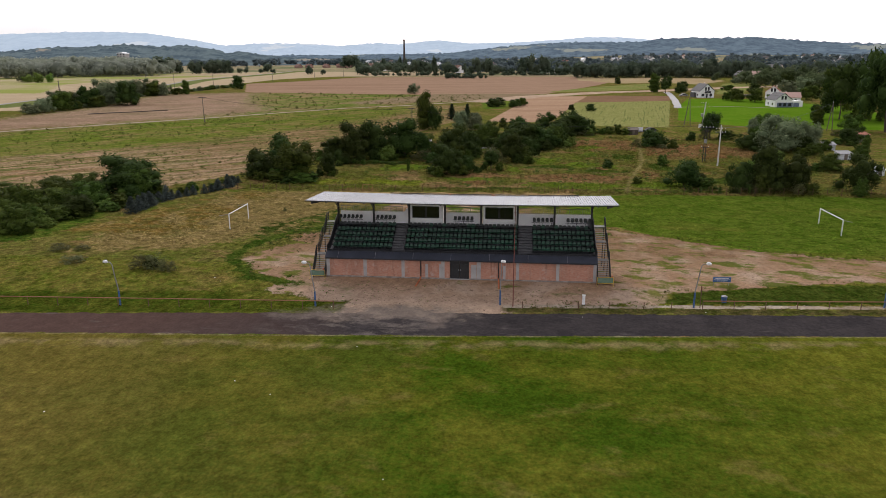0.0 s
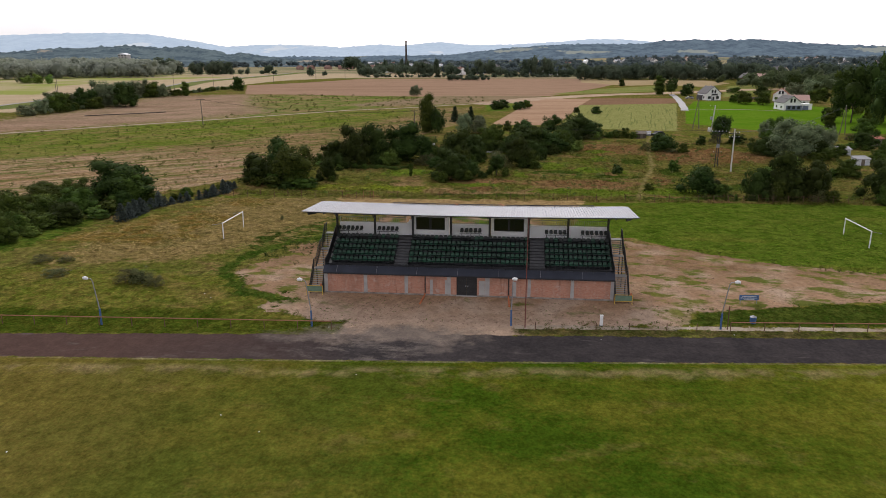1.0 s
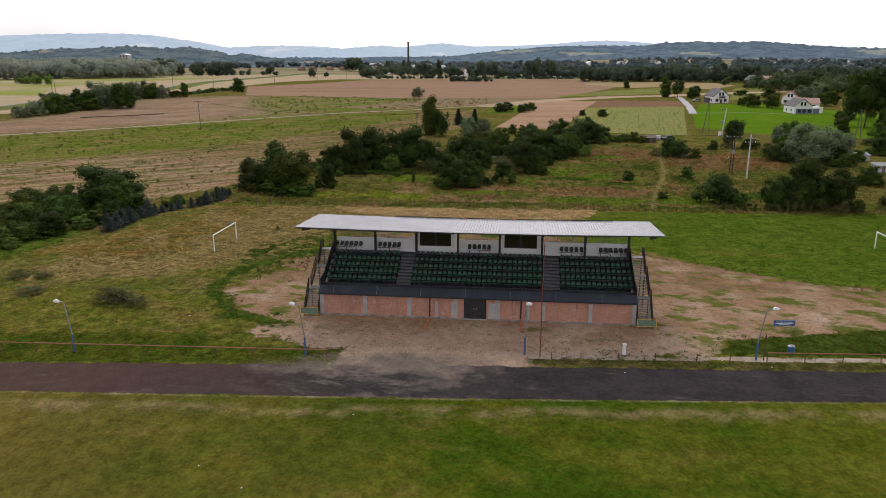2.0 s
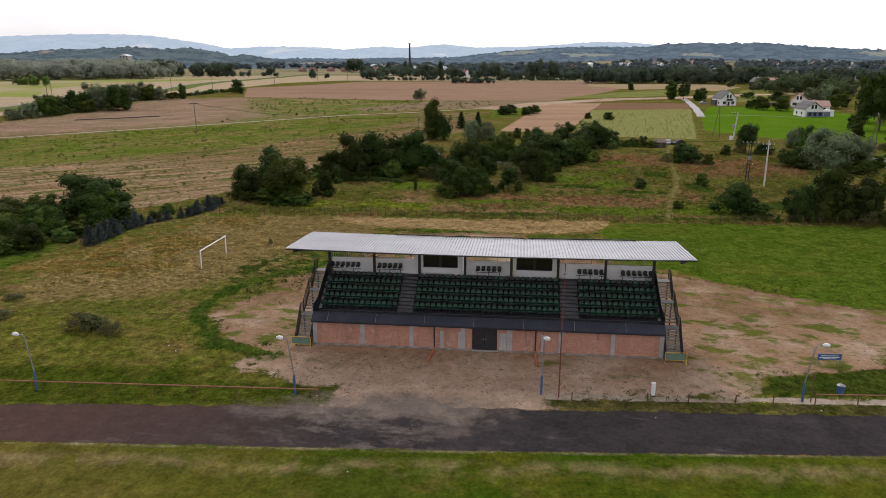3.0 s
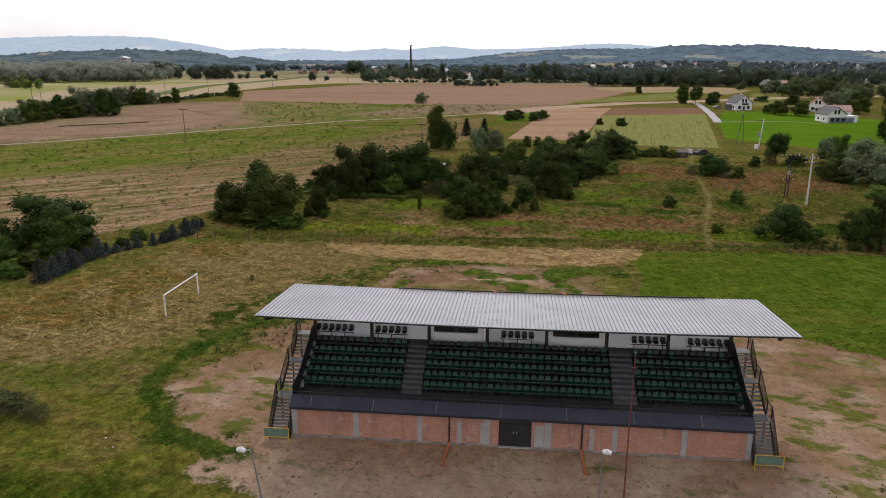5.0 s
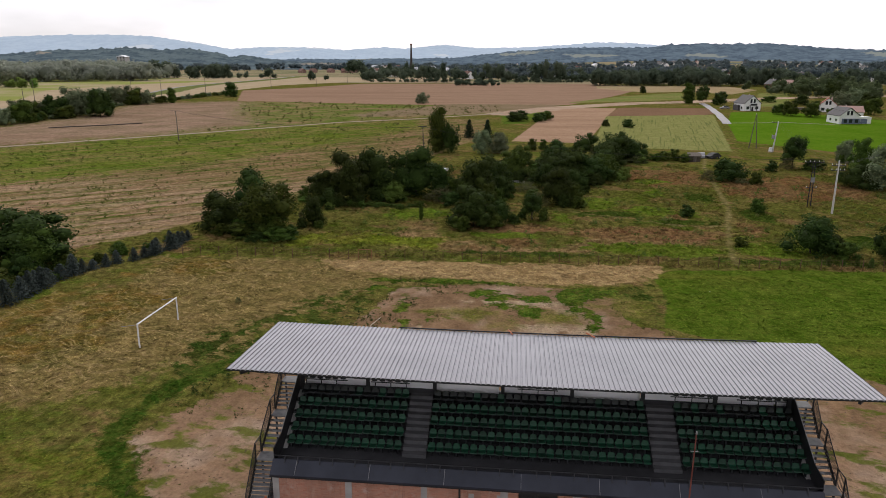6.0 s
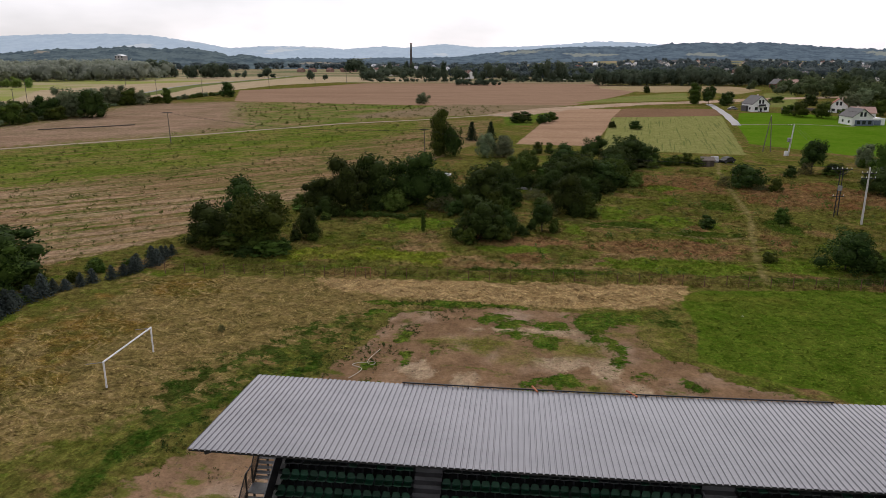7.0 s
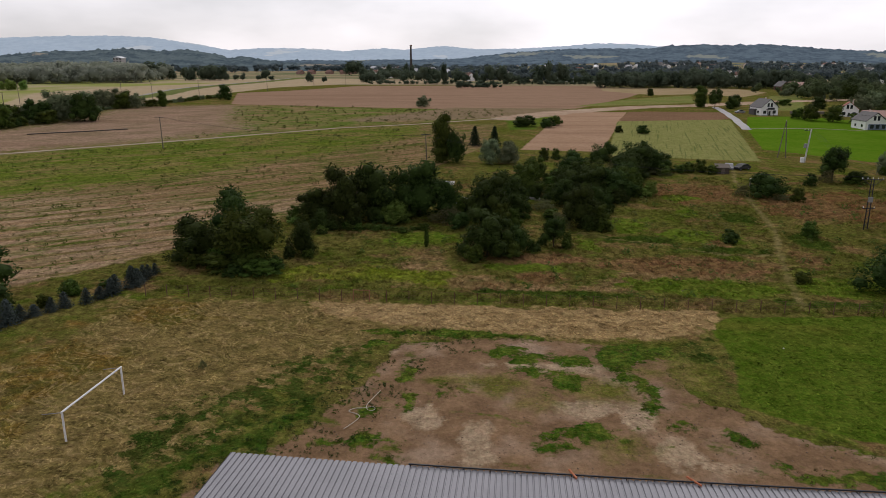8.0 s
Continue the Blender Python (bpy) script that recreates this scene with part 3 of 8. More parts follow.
# name, the signed distance, edge noise in metres, softness in metres, two colours, how fine its mottling is
ZONES = [
    # farther fields are tinted lighter and bluer, distance haze put into their colours
    ("far_plain", lambda x, y: y - 640, 30, 40, (0.150, 0.170, 0.085), (0.300, 0.255, 0.155), 0, 0.4),
    ("far_tan", lambda x, y: np.maximum(inside(x, y, FAR_TAN), np.minimum(np.minimum(-206 - x, y - 215), 800 - y)), 4, 4, (0.385, 0.300, 0.190), (0.440, 0.350, 0.235), 1, 0.2),
    ("far_yellow", lambda x, y: inside(x, y, FAR_YELLOW), 8, 8, (0.260, 0.285, 0.080), (0.38, 0.32, 0.19), 0, 0.2),
    ("stubble", lambda x, y: inside(x, y, STUBBLE), 2, 3, (0.236, 0.155, 0.080), (0.105, 0.126, 0.025), 3, 0.75),
    ("stubble_green", lambda x, y: inside(x, y, STUBBLE_GREEN), 14, 10, (0.124, 0.163, 0.022), (0.228, 0.179, 0.067), 3, 0.75),
    ("regrowth", lambda x, y: inside(x, y, REGROWTH), 8, 10, (0.117, 0.159, 0.031), (0.273, 0.186, 0.101), 3, 0.7),
    ("ploughed", lambda x, y: inside(x, y, PLOUGHED), 30, 34, (0.325, 0.222, 0.155), (0.215, 0.158, 0.096), 3, 0.6),
    ("brown_field", lambda x, y: inside(x, y, BROWN_FIELD), 2, 2, (0.322, 0.212, 0.145), (0.285, 0.188, 0.126), 1, 0.2),
    ("rail_green", lambda x, y: along(x, y, RAIL_GREEN, 9), 4, 3, (0.115, 0.150, 0.045), (0.185, 0.195, 0.075), 1, 0.6),
    ("fallow", lambda x, y: inside(x, y, FALLOW), 8, 8, (0.255, 0.185, 0.120), (0.205, 0.160, 0.088), 1, 0.5),
    ("wedge", lambda x, y: np.maximum(inside(x, y, WEDGE), inside(x, y, PLOT)), 3, 3, (0.150, 0.185, 0.045), (0.215, 0.205, 0.075), 1, 0.4),
    ("thorn_grass", lambda x, y: inside(x, y, THORN_GRASS), 3, 3, (0.085, 0.140, 0.018), (0.140, 0.165, 0.030), 1, 0.7),
    ("tan_strip", lambda x, y: inside(x, y, TAN_STRIP), 2, 2, (0.365, 0.275, 0.165), (0.300, 0.235, 0.125), 1, 0.2),
    ("tan_field", lambda x, y: inside(x, y, TAN_FIELD), 1, 1, (0.400, 0.265, 0.175), (0.350, 0.228, 0.146), 1, 0.25),
    ("crop", lambda x, y: inside(x, y, CROP), 1, 1, (0.195, 0.208, 0.065), (0.254, 0.247, 0.091), 2, 0.3),
    ("headland", lambda x, y: inside(x, y, HEADLAND), 1, 1, (0.228, 0.138, 0.084), (0.192, 0.120, 0.072), 1, 0.3),
    ("lawn", lambda x, y: inside(x, y, LAWN), 1, 1, (0.081, 0.168, 0.009), (0.110, 0.193, 0.016), 1, 0.25),
    ("site_road", lambda x, y: along(x, y, SITE_ROAD, 7.5), 6, 2.5, (0.483, 0.368, 0.270), (0.345, 0.241, 0.167), 1, 0.3),
    ("reed", lambda x, y: inside(x, y, REED), 4, 3, (0.315, 0.205, 0.105), (0.180, 0.138, 0.048), 2, 0.9),
    ("heath", lambda x, y: np.maximum(inside(x, y, HEATH_ONE), inside(x, y, HEATH_TWO)), 5, 3, (0.210, 0.101, 0.050), (0.154, 0.119, 0.034), 2, 0.9),
    ("lime", lambda x, y: inside(x, y, LIME), 4, 3, (0.189, 0.231, 0.022), (0.133, 0.147, 0.022), 2, 0.9),
    ("rust_grass", lambda x, y: blobs(x, y, RUST_SPOTS), 3.5, 2.5, (0.225, 0.124, 0.060), (0.160, 0.115, 0.042), 2, 0.9),
    ("lush_grass", lambda x, y: blobs(x, y, LUSH_SPOTS), 3.0, 1.8, (0.098, 0.155, 0.014), (0.132, 0.160, 0.024), 2, 0.9),
    ("dark_grass", lambda x, y: blobs(x, y, DARK_SPOTS), 2.4, 1.4, (0.036, 0.066, 0.009), (0.075, 0.098, 0.016), 2, 0.9),
    ("path", lambda x, y: np.maximum(along(x, y, PATH_EAST, 0.38), along(x, y, PATH_MEADOW, 0.34)), 0.9, 1.4, (0.235, 0.185, 0.085), (0.160, 0.145, 0.045), 2, 0.6),
    ("verge", lambda x, y: np.minimum(y - track_far(x), 5 - y), 3, 4, (0.100, 0.118, 0.016), (0.158, 0.140, 0.030), 2, 0.9),
    ("straw", lambda x, y: inside(x, y, STRAW), 6, 5, (0.232, 0.168, 0.064), (0.162, 0.128, 0.042), 2, 0.6),
    ("orange_weeds", lambda x, y: np.maximum(np.maximum(inside(x, y, FOXY), inside(x, y, FOXY_TOP)), inside(x, y, ORANGE) - 5.5), 4, 4, (0.195, 0.118, 0.030), (0.112, 0.106, 0.024), 2, 0.7),
    ("green_pitch", lambda x, y: inside(x, y, GREEN_PITCH), 0.8, 0.8, (0.062, 0.106, 0.009), (0.104, 0.142, 0.018), 2, 0.55),
    ("yard", lambda x, y: inside(x, y, YARD), 2.2, 0.8, (0.335, 0.218, 0.138), (0.250, 0.157, 0.095), 4, 0.35),
    ("lush_verge", lambda x, y: np.minimum(np.minimum(y - track_far(x), track_far(x) + np.interp(x, [-25, -18], [6.5, 3.4]) - y), -11 - x), 1.6, 1.4, (0.042, 0.066, 0.007), (0.085, 0.094, 0.014), 2, 0.9),
    ("kerb_grass", lambda x, y: np.minimum(np.minimum(y - track_far(x), track_far(x) + 1.6 - y), x - 5), 1.6, 1.8, (0.046, 0.054, 0.011), (0.110, 0.092, 0.034), 2, 0.9),
    ("hay", lambda x, y: inside(x, y, HAY), 2.5, 2.0, (0.410, 0.288, 0.140), (0.285, 0.190, 0.083), 2, 0.5),
    ("sand", lambda x, y: blobs(x, y, SAND_SPOTS), 2.0, 1.6, (0.410, 0.308, 0.205), (0.330, 0.238, 0.150), 2, 0.6),
    ("clover", lambda x, y: np.maximum.reduce([along(x, y, CLOVER, 1.0), inside(x, y, CLOVER_BAND), inside(x, y, PITCH_FRINGE) - 0.6]), 5.5, 2.4, (0.036, 0.062, 0.010), (0.080, 0.092, 0.020), 2, 0.9),
    ("clover_line", lambda x, y: along(x, y, CLOVER, 0.85), 1.8, 1.0, (0.034, 0.066, 0.008), (0.070, 0.094, 0.016), 2, 0.9),
    ("thin_grass", lambda x, y: blobs(x, y, THIN_SPOTS), 3.0, 6.0, (0.125, 0.128, 0.024), (0.200, 0.160, 0.055), 2, 0.7),
    ("green_spot", lambda x, y: blobs(x, y, GREEN_SPOTS), 3.0, 1.3, (0.040, 0.085, 0.009), (0.110, 0.138, 0.022), 2, 0.9),
    ("bank", lambda x, y: inside(x, y, BANK), 1.6, 0.8, (0.034, 0.056, 0.007), (0.064, 0.081, 0.014), 2, 0.9),
    ("kerb_strip", lambda x, y: np.minimum(0.42 - abs(y + 7.55 - 0.066 * x), x - 5), 0.35, 0.3, (0.42, 0.36, 0.29), (0.32, 0.25, 0.18), 1, 0.4),
    ("track", lambda x, y: np.minimum(track_far(x) - y, y - track_near(x)), 0.7, 0.5, (0.037, 0.033, 0.034), (0.054, 0.047, 0.047), 5, 0.25),
    ("dust", lambda x, y: blobs(x, y, DUST_SPOTS), 2.2, 4.2, (0.225, 0.180, 0.148), (0.130, 0.106, 0.092), 4, 0.3),
    ("turf", lambda x, y: track_near(x) - y, 0.5, 0.4, (0.044, 0.077, 0.006), (0.100, 0.106, 0.013), 6, 0.65),
]


def ground_material(title, through=0.0, lumpy=True):
    m, nt, bsdf = material(title)
    fine = noise_of(nt, 2.6, 4)
    mid = noise_of(nt, 0.42, 4)
    wide = noise_of(nt, 0.075, 3)
    vast = noise_of(nt, 0.012, 3)
    rows = noise_of(nt, 0.55, 3, (0.10, 1.0, 1.0), radians(-42))
    # combed strands: streaks that follow a slowly turning lay
    def strands(scale, thin, turn, push):
        sp_tc = nt.nodes.new("ShaderNodeTexCoord")
        lay = node(nt, "ShaderNodeTexNoise", Scale=0.22, Detail=2.0)
        nt.links.new(sp_tc.outputs["Object"], lay.inputs["Vector"])
        off = nt.nodes.new("ShaderNodeVectorMath")
        off.operation = "MULTIPLY_ADD"
        off.inputs[1].default_value = (push, push, 0)
        nt.links.new(lay.outputs["Color"], off.inputs[0])
        nt.links.new(sp_tc.outputs["Object"], off.inputs[2])
        mp = node(nt, "ShaderNodeMapping", Rotation=(0, 0, -turn), Scale=(1 / thin, 1, 1))
        mp.vector_type = "TEXTURE"
        nt.links.new(off.outputs[0], mp.inputs["Vector"])
        tx = node(nt, "ShaderNodeTexNoise", Scale=scale, Detail=5.0, Roughness=0.62)
        nt.links.new(mp.outputs[0], tx.inputs["Vector"])
        return tx.outputs["Fac"]
    strand = strands(2.3, 0.16, 0.5, 9.0)
    hollow = contrast(nt, strands(0.85, 0.30, 0.2, 5.0), 0.44, 0.33)
    ragged = contrast(nt, noise_of(nt, 0.50, 8, (1, 1, 1), 0.0, 0.68), 0.30, 0.70)
    edge = maths(nt, "SUBTRACT", ragged, 0.5)
    mott = {
        0: contrast(nt, vast, 0.42, 0.58),
        1: contrast(nt, maths(nt, "ADD", maths(nt, "MULTIPLY", wide, 0.6), maths(nt, "MULTIPLY", mid, 0.4)), 0.38, 0.62),
        2: contrast(nt, maths(nt, "ADD", maths(nt, "MULTIPLY", mid, 0.6), maths(nt, "MULTIPLY", fine, 0.4)), 0.40, 0.60),
        3: contrast(nt, maths(nt, "ADD", maths(nt, "MULTIPLY", rows, 0.55), maths(nt, "MULTIPLY", wide, 0.45)), 0.42, 0.60),
    }
    mott[4] = contrast(nt, maths(nt, "ADD", maths(nt, "MULTIPLY", mid, 0.75), maths(nt, "MULTIPLY", fine, 0.25)), 0.30, 0.70)
    mott[5] = mott[2]
    turf_mow = noise_of(nt, 0.12, 5, (0.7, 1.0, 1.0), radians(3), 0.62)
    mott[6] = contrast(nt, maths(nt, "ADD", maths(nt, "MULTIPLY", turf_mow, 0.8), maths(nt, "MULTIPLY", fine, 0.2)), 0.44, 0.60)
    # open meadow: olive grass with brown seed heads and green weeds
    col = mix_colour(nt, mott[1], (0.100, 0.112, 0.019), (0.165, 0.132, 0.042))
    col = mix_colour(nt, maths(nt, "MULTIPLY", contrast(nt, mid, 0.52, 0.66), 0.7), col, (0.086, 0.122, 0.014))
    rusty = contrast(nt, noise_of(nt, 0.17, 5, (0.7, 1.0, 1.0), 0.5, 0.62), 0.53, 0.64)
    col = mix_colour(nt, maths(nt, "MULTIPLY", rusty, 0.75), col, (0.225, 0.138, 0.064))
    lush = contrast(nt, noise_of(nt, 0.21, 5, (0.6, 1.0, 1.0), -0.3, 0.62), 0.57, 0.65)
    col = mix_colour(nt, maths(nt, "MULTIPLY", lush, 0.7), col, (0.086, 0.132, 0.013))
    deep = contrast(nt, noise_of(nt, 0.33, 5, (0.6, 1.0, 1.0), 0.1, 0.65), 0.57, 0.66)
    col = mix_colour(nt, maths(nt, "MULTIPLY", deep, 0.5), col, (0.062, 0.090, 0.015))
    amount = 0.9
    sep = nt.nodes.new("ShaderNodeSeparateXYZ")
    tc = nt.nodes.new("ShaderNodeTexCoord")
    nt.links.new(tc.outputs["Object"], sep.inputs[0])
    for name, _, wobble, soft, a, b, kind, rough in ZONES:
        at = nt.nodes.new("ShaderNodeAttribute")
        at.attribute_name = name
        d = maths(nt, "ADD", at.outputs["Fac"], maths(nt, "MULTIPLY", edge, 0.9 * wobble))
        mask = maths(nt, "ADD", maths(nt, "DIVIDE", d, soft * 0.36), 0.5, clamp=True)
        zone = mix_colour(nt, mott[kind], a, b)
        if name == "crop":
            drill = contrast(nt, noise_of(nt, 1.5, 3, (1.0, 0.025, 1.0), radians(10)), 0.55, 0.66)
            zone = mix_colour(nt, maths(nt, "MULTIPLY", drill, 0.6), zone, (0.085, 0.110, 0.034))
        if name == "far_plain":
            zone = mix_colour(nt, contrast(nt, noise_of(nt, 0.006, 2, (0.4, 1.6, 1.0)), 0.52, 0.56), zone, (0.30, 0.24, 0.15))
        if name == "stubble":
            zone = mix_colour(nt, maths(nt, "MULTIPLY", contrast(nt, fine, 0.55, 0.70), 0.55), zone, (0.060, 0.082, 0.014))
            drills = contrast(nt, noise_of(nt, 0.62, 4, (0.05, 1.0, 1.0), radians(-42), 0.6), 0.47, 0.56)
            zone = mix_colour(nt, maths(nt, "MULTIPLY", drills, 0.65), zone, (0.320, 0.208, 0.118))
            swath = contrast(nt, noise_of(nt, 0.40, 5, (0.06, 1.0, 1.0), radians(-36), 0.6), 0.47, 0.55)
            mown = contrast(nt, sep.outputs["Y"], 118.0, 96.0)
            zone = mix_colour(nt, maths(nt, "MULTIPLY", maths(nt, "MULTIPLY", swath, mown), 0.7), zone, (0.390, 0.270, 0.175))
            leafy = contrast(nt, noise_of(nt, 0.30, 6, (0.35, 1.0, 1.0), radians(-42), 0.68), 0.54, 0.60)
            zone = mix_colour(nt, maths(nt, "MULTIPLY", leafy, 0.7), zone, (0.090, 0.125, 0.022))
        if name in ("verge", "straw", "reed", "heath", "lime"):
            zone = mix_colour(nt, maths(nt, "MULTIPLY", deep, 0.3 if name == "straw" else 0.55), zone, (0.070, 0.085, 0.018))
            zone = mix_colour(nt, maths(nt, "MULTIPLY", rusty, 0.12 if name == "straw" else 0.35), zone, (0.215, 0.135, 0.058))
        if name in ("regrowth", "stubble_green"):
            leafy = contrast(nt, noise_of(nt, 0.22, 6, (0.3, 1.0, 1.0), radians(-40), 0.68), 0.50, 0.58)
            zone = mix_colour(nt, maths(nt, "MULTIPLY", leafy, 0.75), zone, (0.095, 0.145, 0.020))
        if name in ("brown_field", "ploughed", "tan_field"):
            band = contrast(nt, noise_of(nt, 0.07, 4, (0.12, 1.0, 1.0), radians(-6), 0.6), 0.50, 0.62)
            zone = mix_colour(nt, maths(nt, "MULTIPLY", band, 0.35), zone, (0.215, 0.130, 0.085))
        if name in ("straw", "hay", "orange_weeds"):
            zone = mix_colour(nt, maths(nt, "MULTIPLY", contrast(nt, strand, 0.50, 0.66), 0.62), zone, (0.385, 0.282, 0.132))
            zone = mix_colour(nt, maths(nt, "MULTIPLY", contrast(nt, strand, 0.47, 0.33), 0.45), zone, (0.080, 0.066, 0.024))
            # hollows between lodged heaps, their shade painted as dark colour
            zone = mix_colour(nt, maths(nt, "MULTIPLY", hollow, 0.60 if name == "hay" else 0.40), zone, (0.085, 0.052, 0.022) if name == "hay" else (0.078, 0.072, 0.022))
        if name == "green_pitch":
            worn = contrast(nt, noise_of(nt, 0.11, 3, (0.4, 1.0, 1.0)), 0.55, 0.72)
            zone = mix_colour(nt, maths(nt, "MULTIPLY", worn, 0.6), zone, (0.150, 0.132, 0.026))
        if name == "yard":
            sandy = contrast(nt, noise_of(nt, 0.16, 4), 0.48, 0.64)
            zone = mix_colour(nt, maths(nt, "MULTIPLY", sandy, 0.75), zone, (0.405, 0.305, 0.225))
            back = contrast(nt, sep.outputs["Y"], 7.0, 14.0)
            side = contrast(nt, maths(nt, "ABSOLUTE", sep.outputs["X"]), 15.5, 18.0)
            humus = mix_colour(nt, mott[2], (0.165, 0.102, 0.056), (0.250, 0.158, 0.090))
            zone = mix_colour(nt, maths(nt, "MULTIPLY", back, maths(nt, "SUBTRACT", 0.95, maths(nt, "MULTIPLY", sandy, 0.6))), zone, humus)
            wild = maths(nt, "ADD", maths(nt, "MULTIPLY", back, -0.02), maths(nt, "MULTIPLY", side, 0.085))
            patch = noise_of(nt, 0.42, 6, (0.6, 1.0, 1.0), 0.2, 0.66)
            weeds = contrast(nt, maths(nt, "ADD", patch, wild), 0.585, 0.665)
            grassy = mix_colour(nt, mott[1], (0.062, 0.092, 0.009), (0.135, 0.140, 0.026))
            zone = mix_colour(nt, maths(nt, "MULTIPLY", weeds, 0.9), zone, grassy)
            fore = maths(nt, "MULTIPLY", contrast(nt, maths(nt, "ADD", sep.outputs["Y"], maths(nt, "MULTIPLY", wide, 6.0)), 1.5, -3.5), 0.75)
            zone = mix_colour(nt, fore, zone, mix_colour(nt, mott[4], (0.450, 0.335, 0.252), (0.370, 0.268, 0.195)))
            crumb = noise_of(nt, 3.4, 7, (1, 0.8, 1), 0.0, 0.78)
            zone = mix_colour(nt, maths(nt, "MULTIPLY", contrast(nt, crumb, 0.40, 0.32), 0.40), zone, (0.110, 0.066, 0.040))
            zone = mix_colour(nt, maths(nt, "MULTIPLY", contrast(nt, crumb, 0.60, 0.70), 0.25), zone, (0.430, 0.320, 0.225))
            pebble = contrast(nt, noise_of(nt, 2.6, 3), 0.62, 0.70)
            zone = mix_colour(nt, maths(nt, "MULTIPLY", pebble, 0.65), zone, (0.120, 0.088, 0.052))
        if name == "track":
            cinder = contrast(nt, maths(nt, "ADD", sep.outputs["X"], maths(nt, "MULTIPLY", wide, 30.0)), 8.0, -14.0)
            zone = mix_colour(nt, maths(nt, "MULTIPLY", cinder, 0.85), zone, (0.092, 0.056, 0.046))
            dust_x = contrast(nt, maths(nt, "ABSOLUTE", maths(nt, "ADD", sep.outputs["X"], 8.0)), 11.0, 3.0)
            streak = contrast(nt, noise_of(nt, 0.5, 6, (0.6, 1.0, 1.0), 0.1, 0.72), 0.48, 0.62)
            zone = mix_colour(nt, maths(nt, "MULTIPLY", maths(nt, "MULTIPLY", dust_x, streak), 0.6), zone, (0.20, 0.17, 0.15))
            scuff = contrast(nt, noise_of(nt, 1.4, 5, (0.25, 1.0, 1.0)), 0.62, 0.74)
            zone = mix_colour(nt, maths(nt, "MULTIPLY", scuff, 0.4), zone, (0.15, 0.13, 0.12))
        if name == "turf":
            left = contrast(nt, maths(nt, "ADD", sep.outputs["X"], maths(nt, "MULTIPLY", wide, 26.0)), 12.0, -18.0)
            zone = mix_colour(nt, maths(nt, "MULTIPLY", left, 0.70), zone, (0.150, 0.112, 0.030))
            right = contrast(nt, maths(nt, "ADD", sep.outputs["X"], maths(nt, "MULTIPLY", wide, 30.0)), 32.0, 58.0)
            zone = mix_colour(nt, maths(nt, "MULTIPLY", right, 0.65), zone, (0.150, 0.146, 0.018))
            sere = contrast(nt, noise_of(nt, 0.30, 6, (0.7, 1.0, 1.0), 0.0, 0.66), 0.57, 0.68)
            zone = mix_colour(nt, maths(nt, "MULTIPLY", sere, 0.5), zone, (0.165, 0.130, 0.035))
            bare = contrast(nt, maths(nt, "ADD", at.outputs["Fac"], maths(nt, "MULTIPLY", edge, 1.4)), 3.4, 1.9)
            bare = maths(nt, "MULTIPLY", bare, contrast(nt, at.outputs["Fac"], 0.8, 1.8))
            zone = mix_colour(nt, maths(nt, "MULTIPLY", bare, maths(nt, "MULTIPLY", contrast(nt, mid, 0.40, 0.60), 0.75)), zone, (0.245, 0.185, 0.090))
            brink = contrast(nt, maths(nt, "ABSOLUTE", at.outputs["Fac"]), 0.35, 0.05)
            zone = mix_colour(nt, maths(nt, "MULTIPLY", brink, maths(nt, "MULTIPLY", mott[2], 0.6)), zone, (0.33, 0.28, 0.17))
        if name == "clover":
            mask = maths(nt, "MULTIPLY", mask, contrast(nt, noise_of(nt, 0.85, 6, (0.8, 1.0, 1.0), 0.6, 0.68), 0.45, 0.51))
        col = mix_colour(nt, mask, col, zone)
        keep = maths(nt, "MULTIPLY", amount, maths(nt, "SUBTRACT", 1.0, mask))
        amount = maths(nt, "ADD", keep, maths(nt, "MULTIPLY", mask, rough))
    # clumps of growth, lighter tips and hollows with shade put into the colour, from half a metre down to a hand's
    # width
    clump = contrast(nt, noise_of(nt, 1.15, 6, (1.0, 0.85, 1.0), 0.0, 0.70), 0.36, 0.64)
    shade = maths(nt, "ADD", maths(nt, "MULTIPLY", maths(nt, "SUBTRACT", clump, 0.5), maths(nt, "MULTIPLY", amount, 0.90)), 1.0)
    grit = contrast(nt, noise_of(nt, 4.5, 4, (1, 0.75, 1), 0.0, 0.72), 0.36, 0.64)
    shade = maths(nt, "MULTIPLY", shade, maths(nt, "ADD", maths(nt, "MULTIPLY", maths(nt, "SUBTRACT", grit, 0.5), maths(nt, "MULTIPLY", amount, 0.62)), 1.0))
    blade = nt.nodes.new("ShaderNodeAttribute")
    blade.attribute_name = "blade"
    shade = maths(nt, "MULTIPLY", shade, maths(nt, "ADD", maths(nt, "MULTIPLY", blade.outputs["Fac"], 0.55), 1.0))
    tint = maths(nt, "ADD", maths(nt, "MULTIPLY", maths(nt, "SUBTRACT", fine, 0.5), maths(nt, "MULTIPLY", amount, -0.09)), 0.5)
    hsv = node(nt, "ShaderNodeHueSaturation")
    nt.links.new(col, hsv.inputs["Color"])
    nt.links.new(shade, hsv.inputs["Value"])
    nt.links.new(tint, hsv.inputs["Hue"])
    nt.links.new(hsv.outputs[0], bsdf.inputs["Base Color"])
    bsdf.inputs["Roughness"].default_value = 0.95
    bsdf.inputs["Specular IOR Level"].default_value = 0.0
    bp = node(nt, "ShaderNodeBump", Strength=0.8, Distance=0.22)
    nt.links.new(maths(nt, "MULTIPLY", clump, amount), bp.inputs["Height"])
    if lumpy:
        nt.links.new(bp.outputs[0], bsdf.inputs["Normal"])
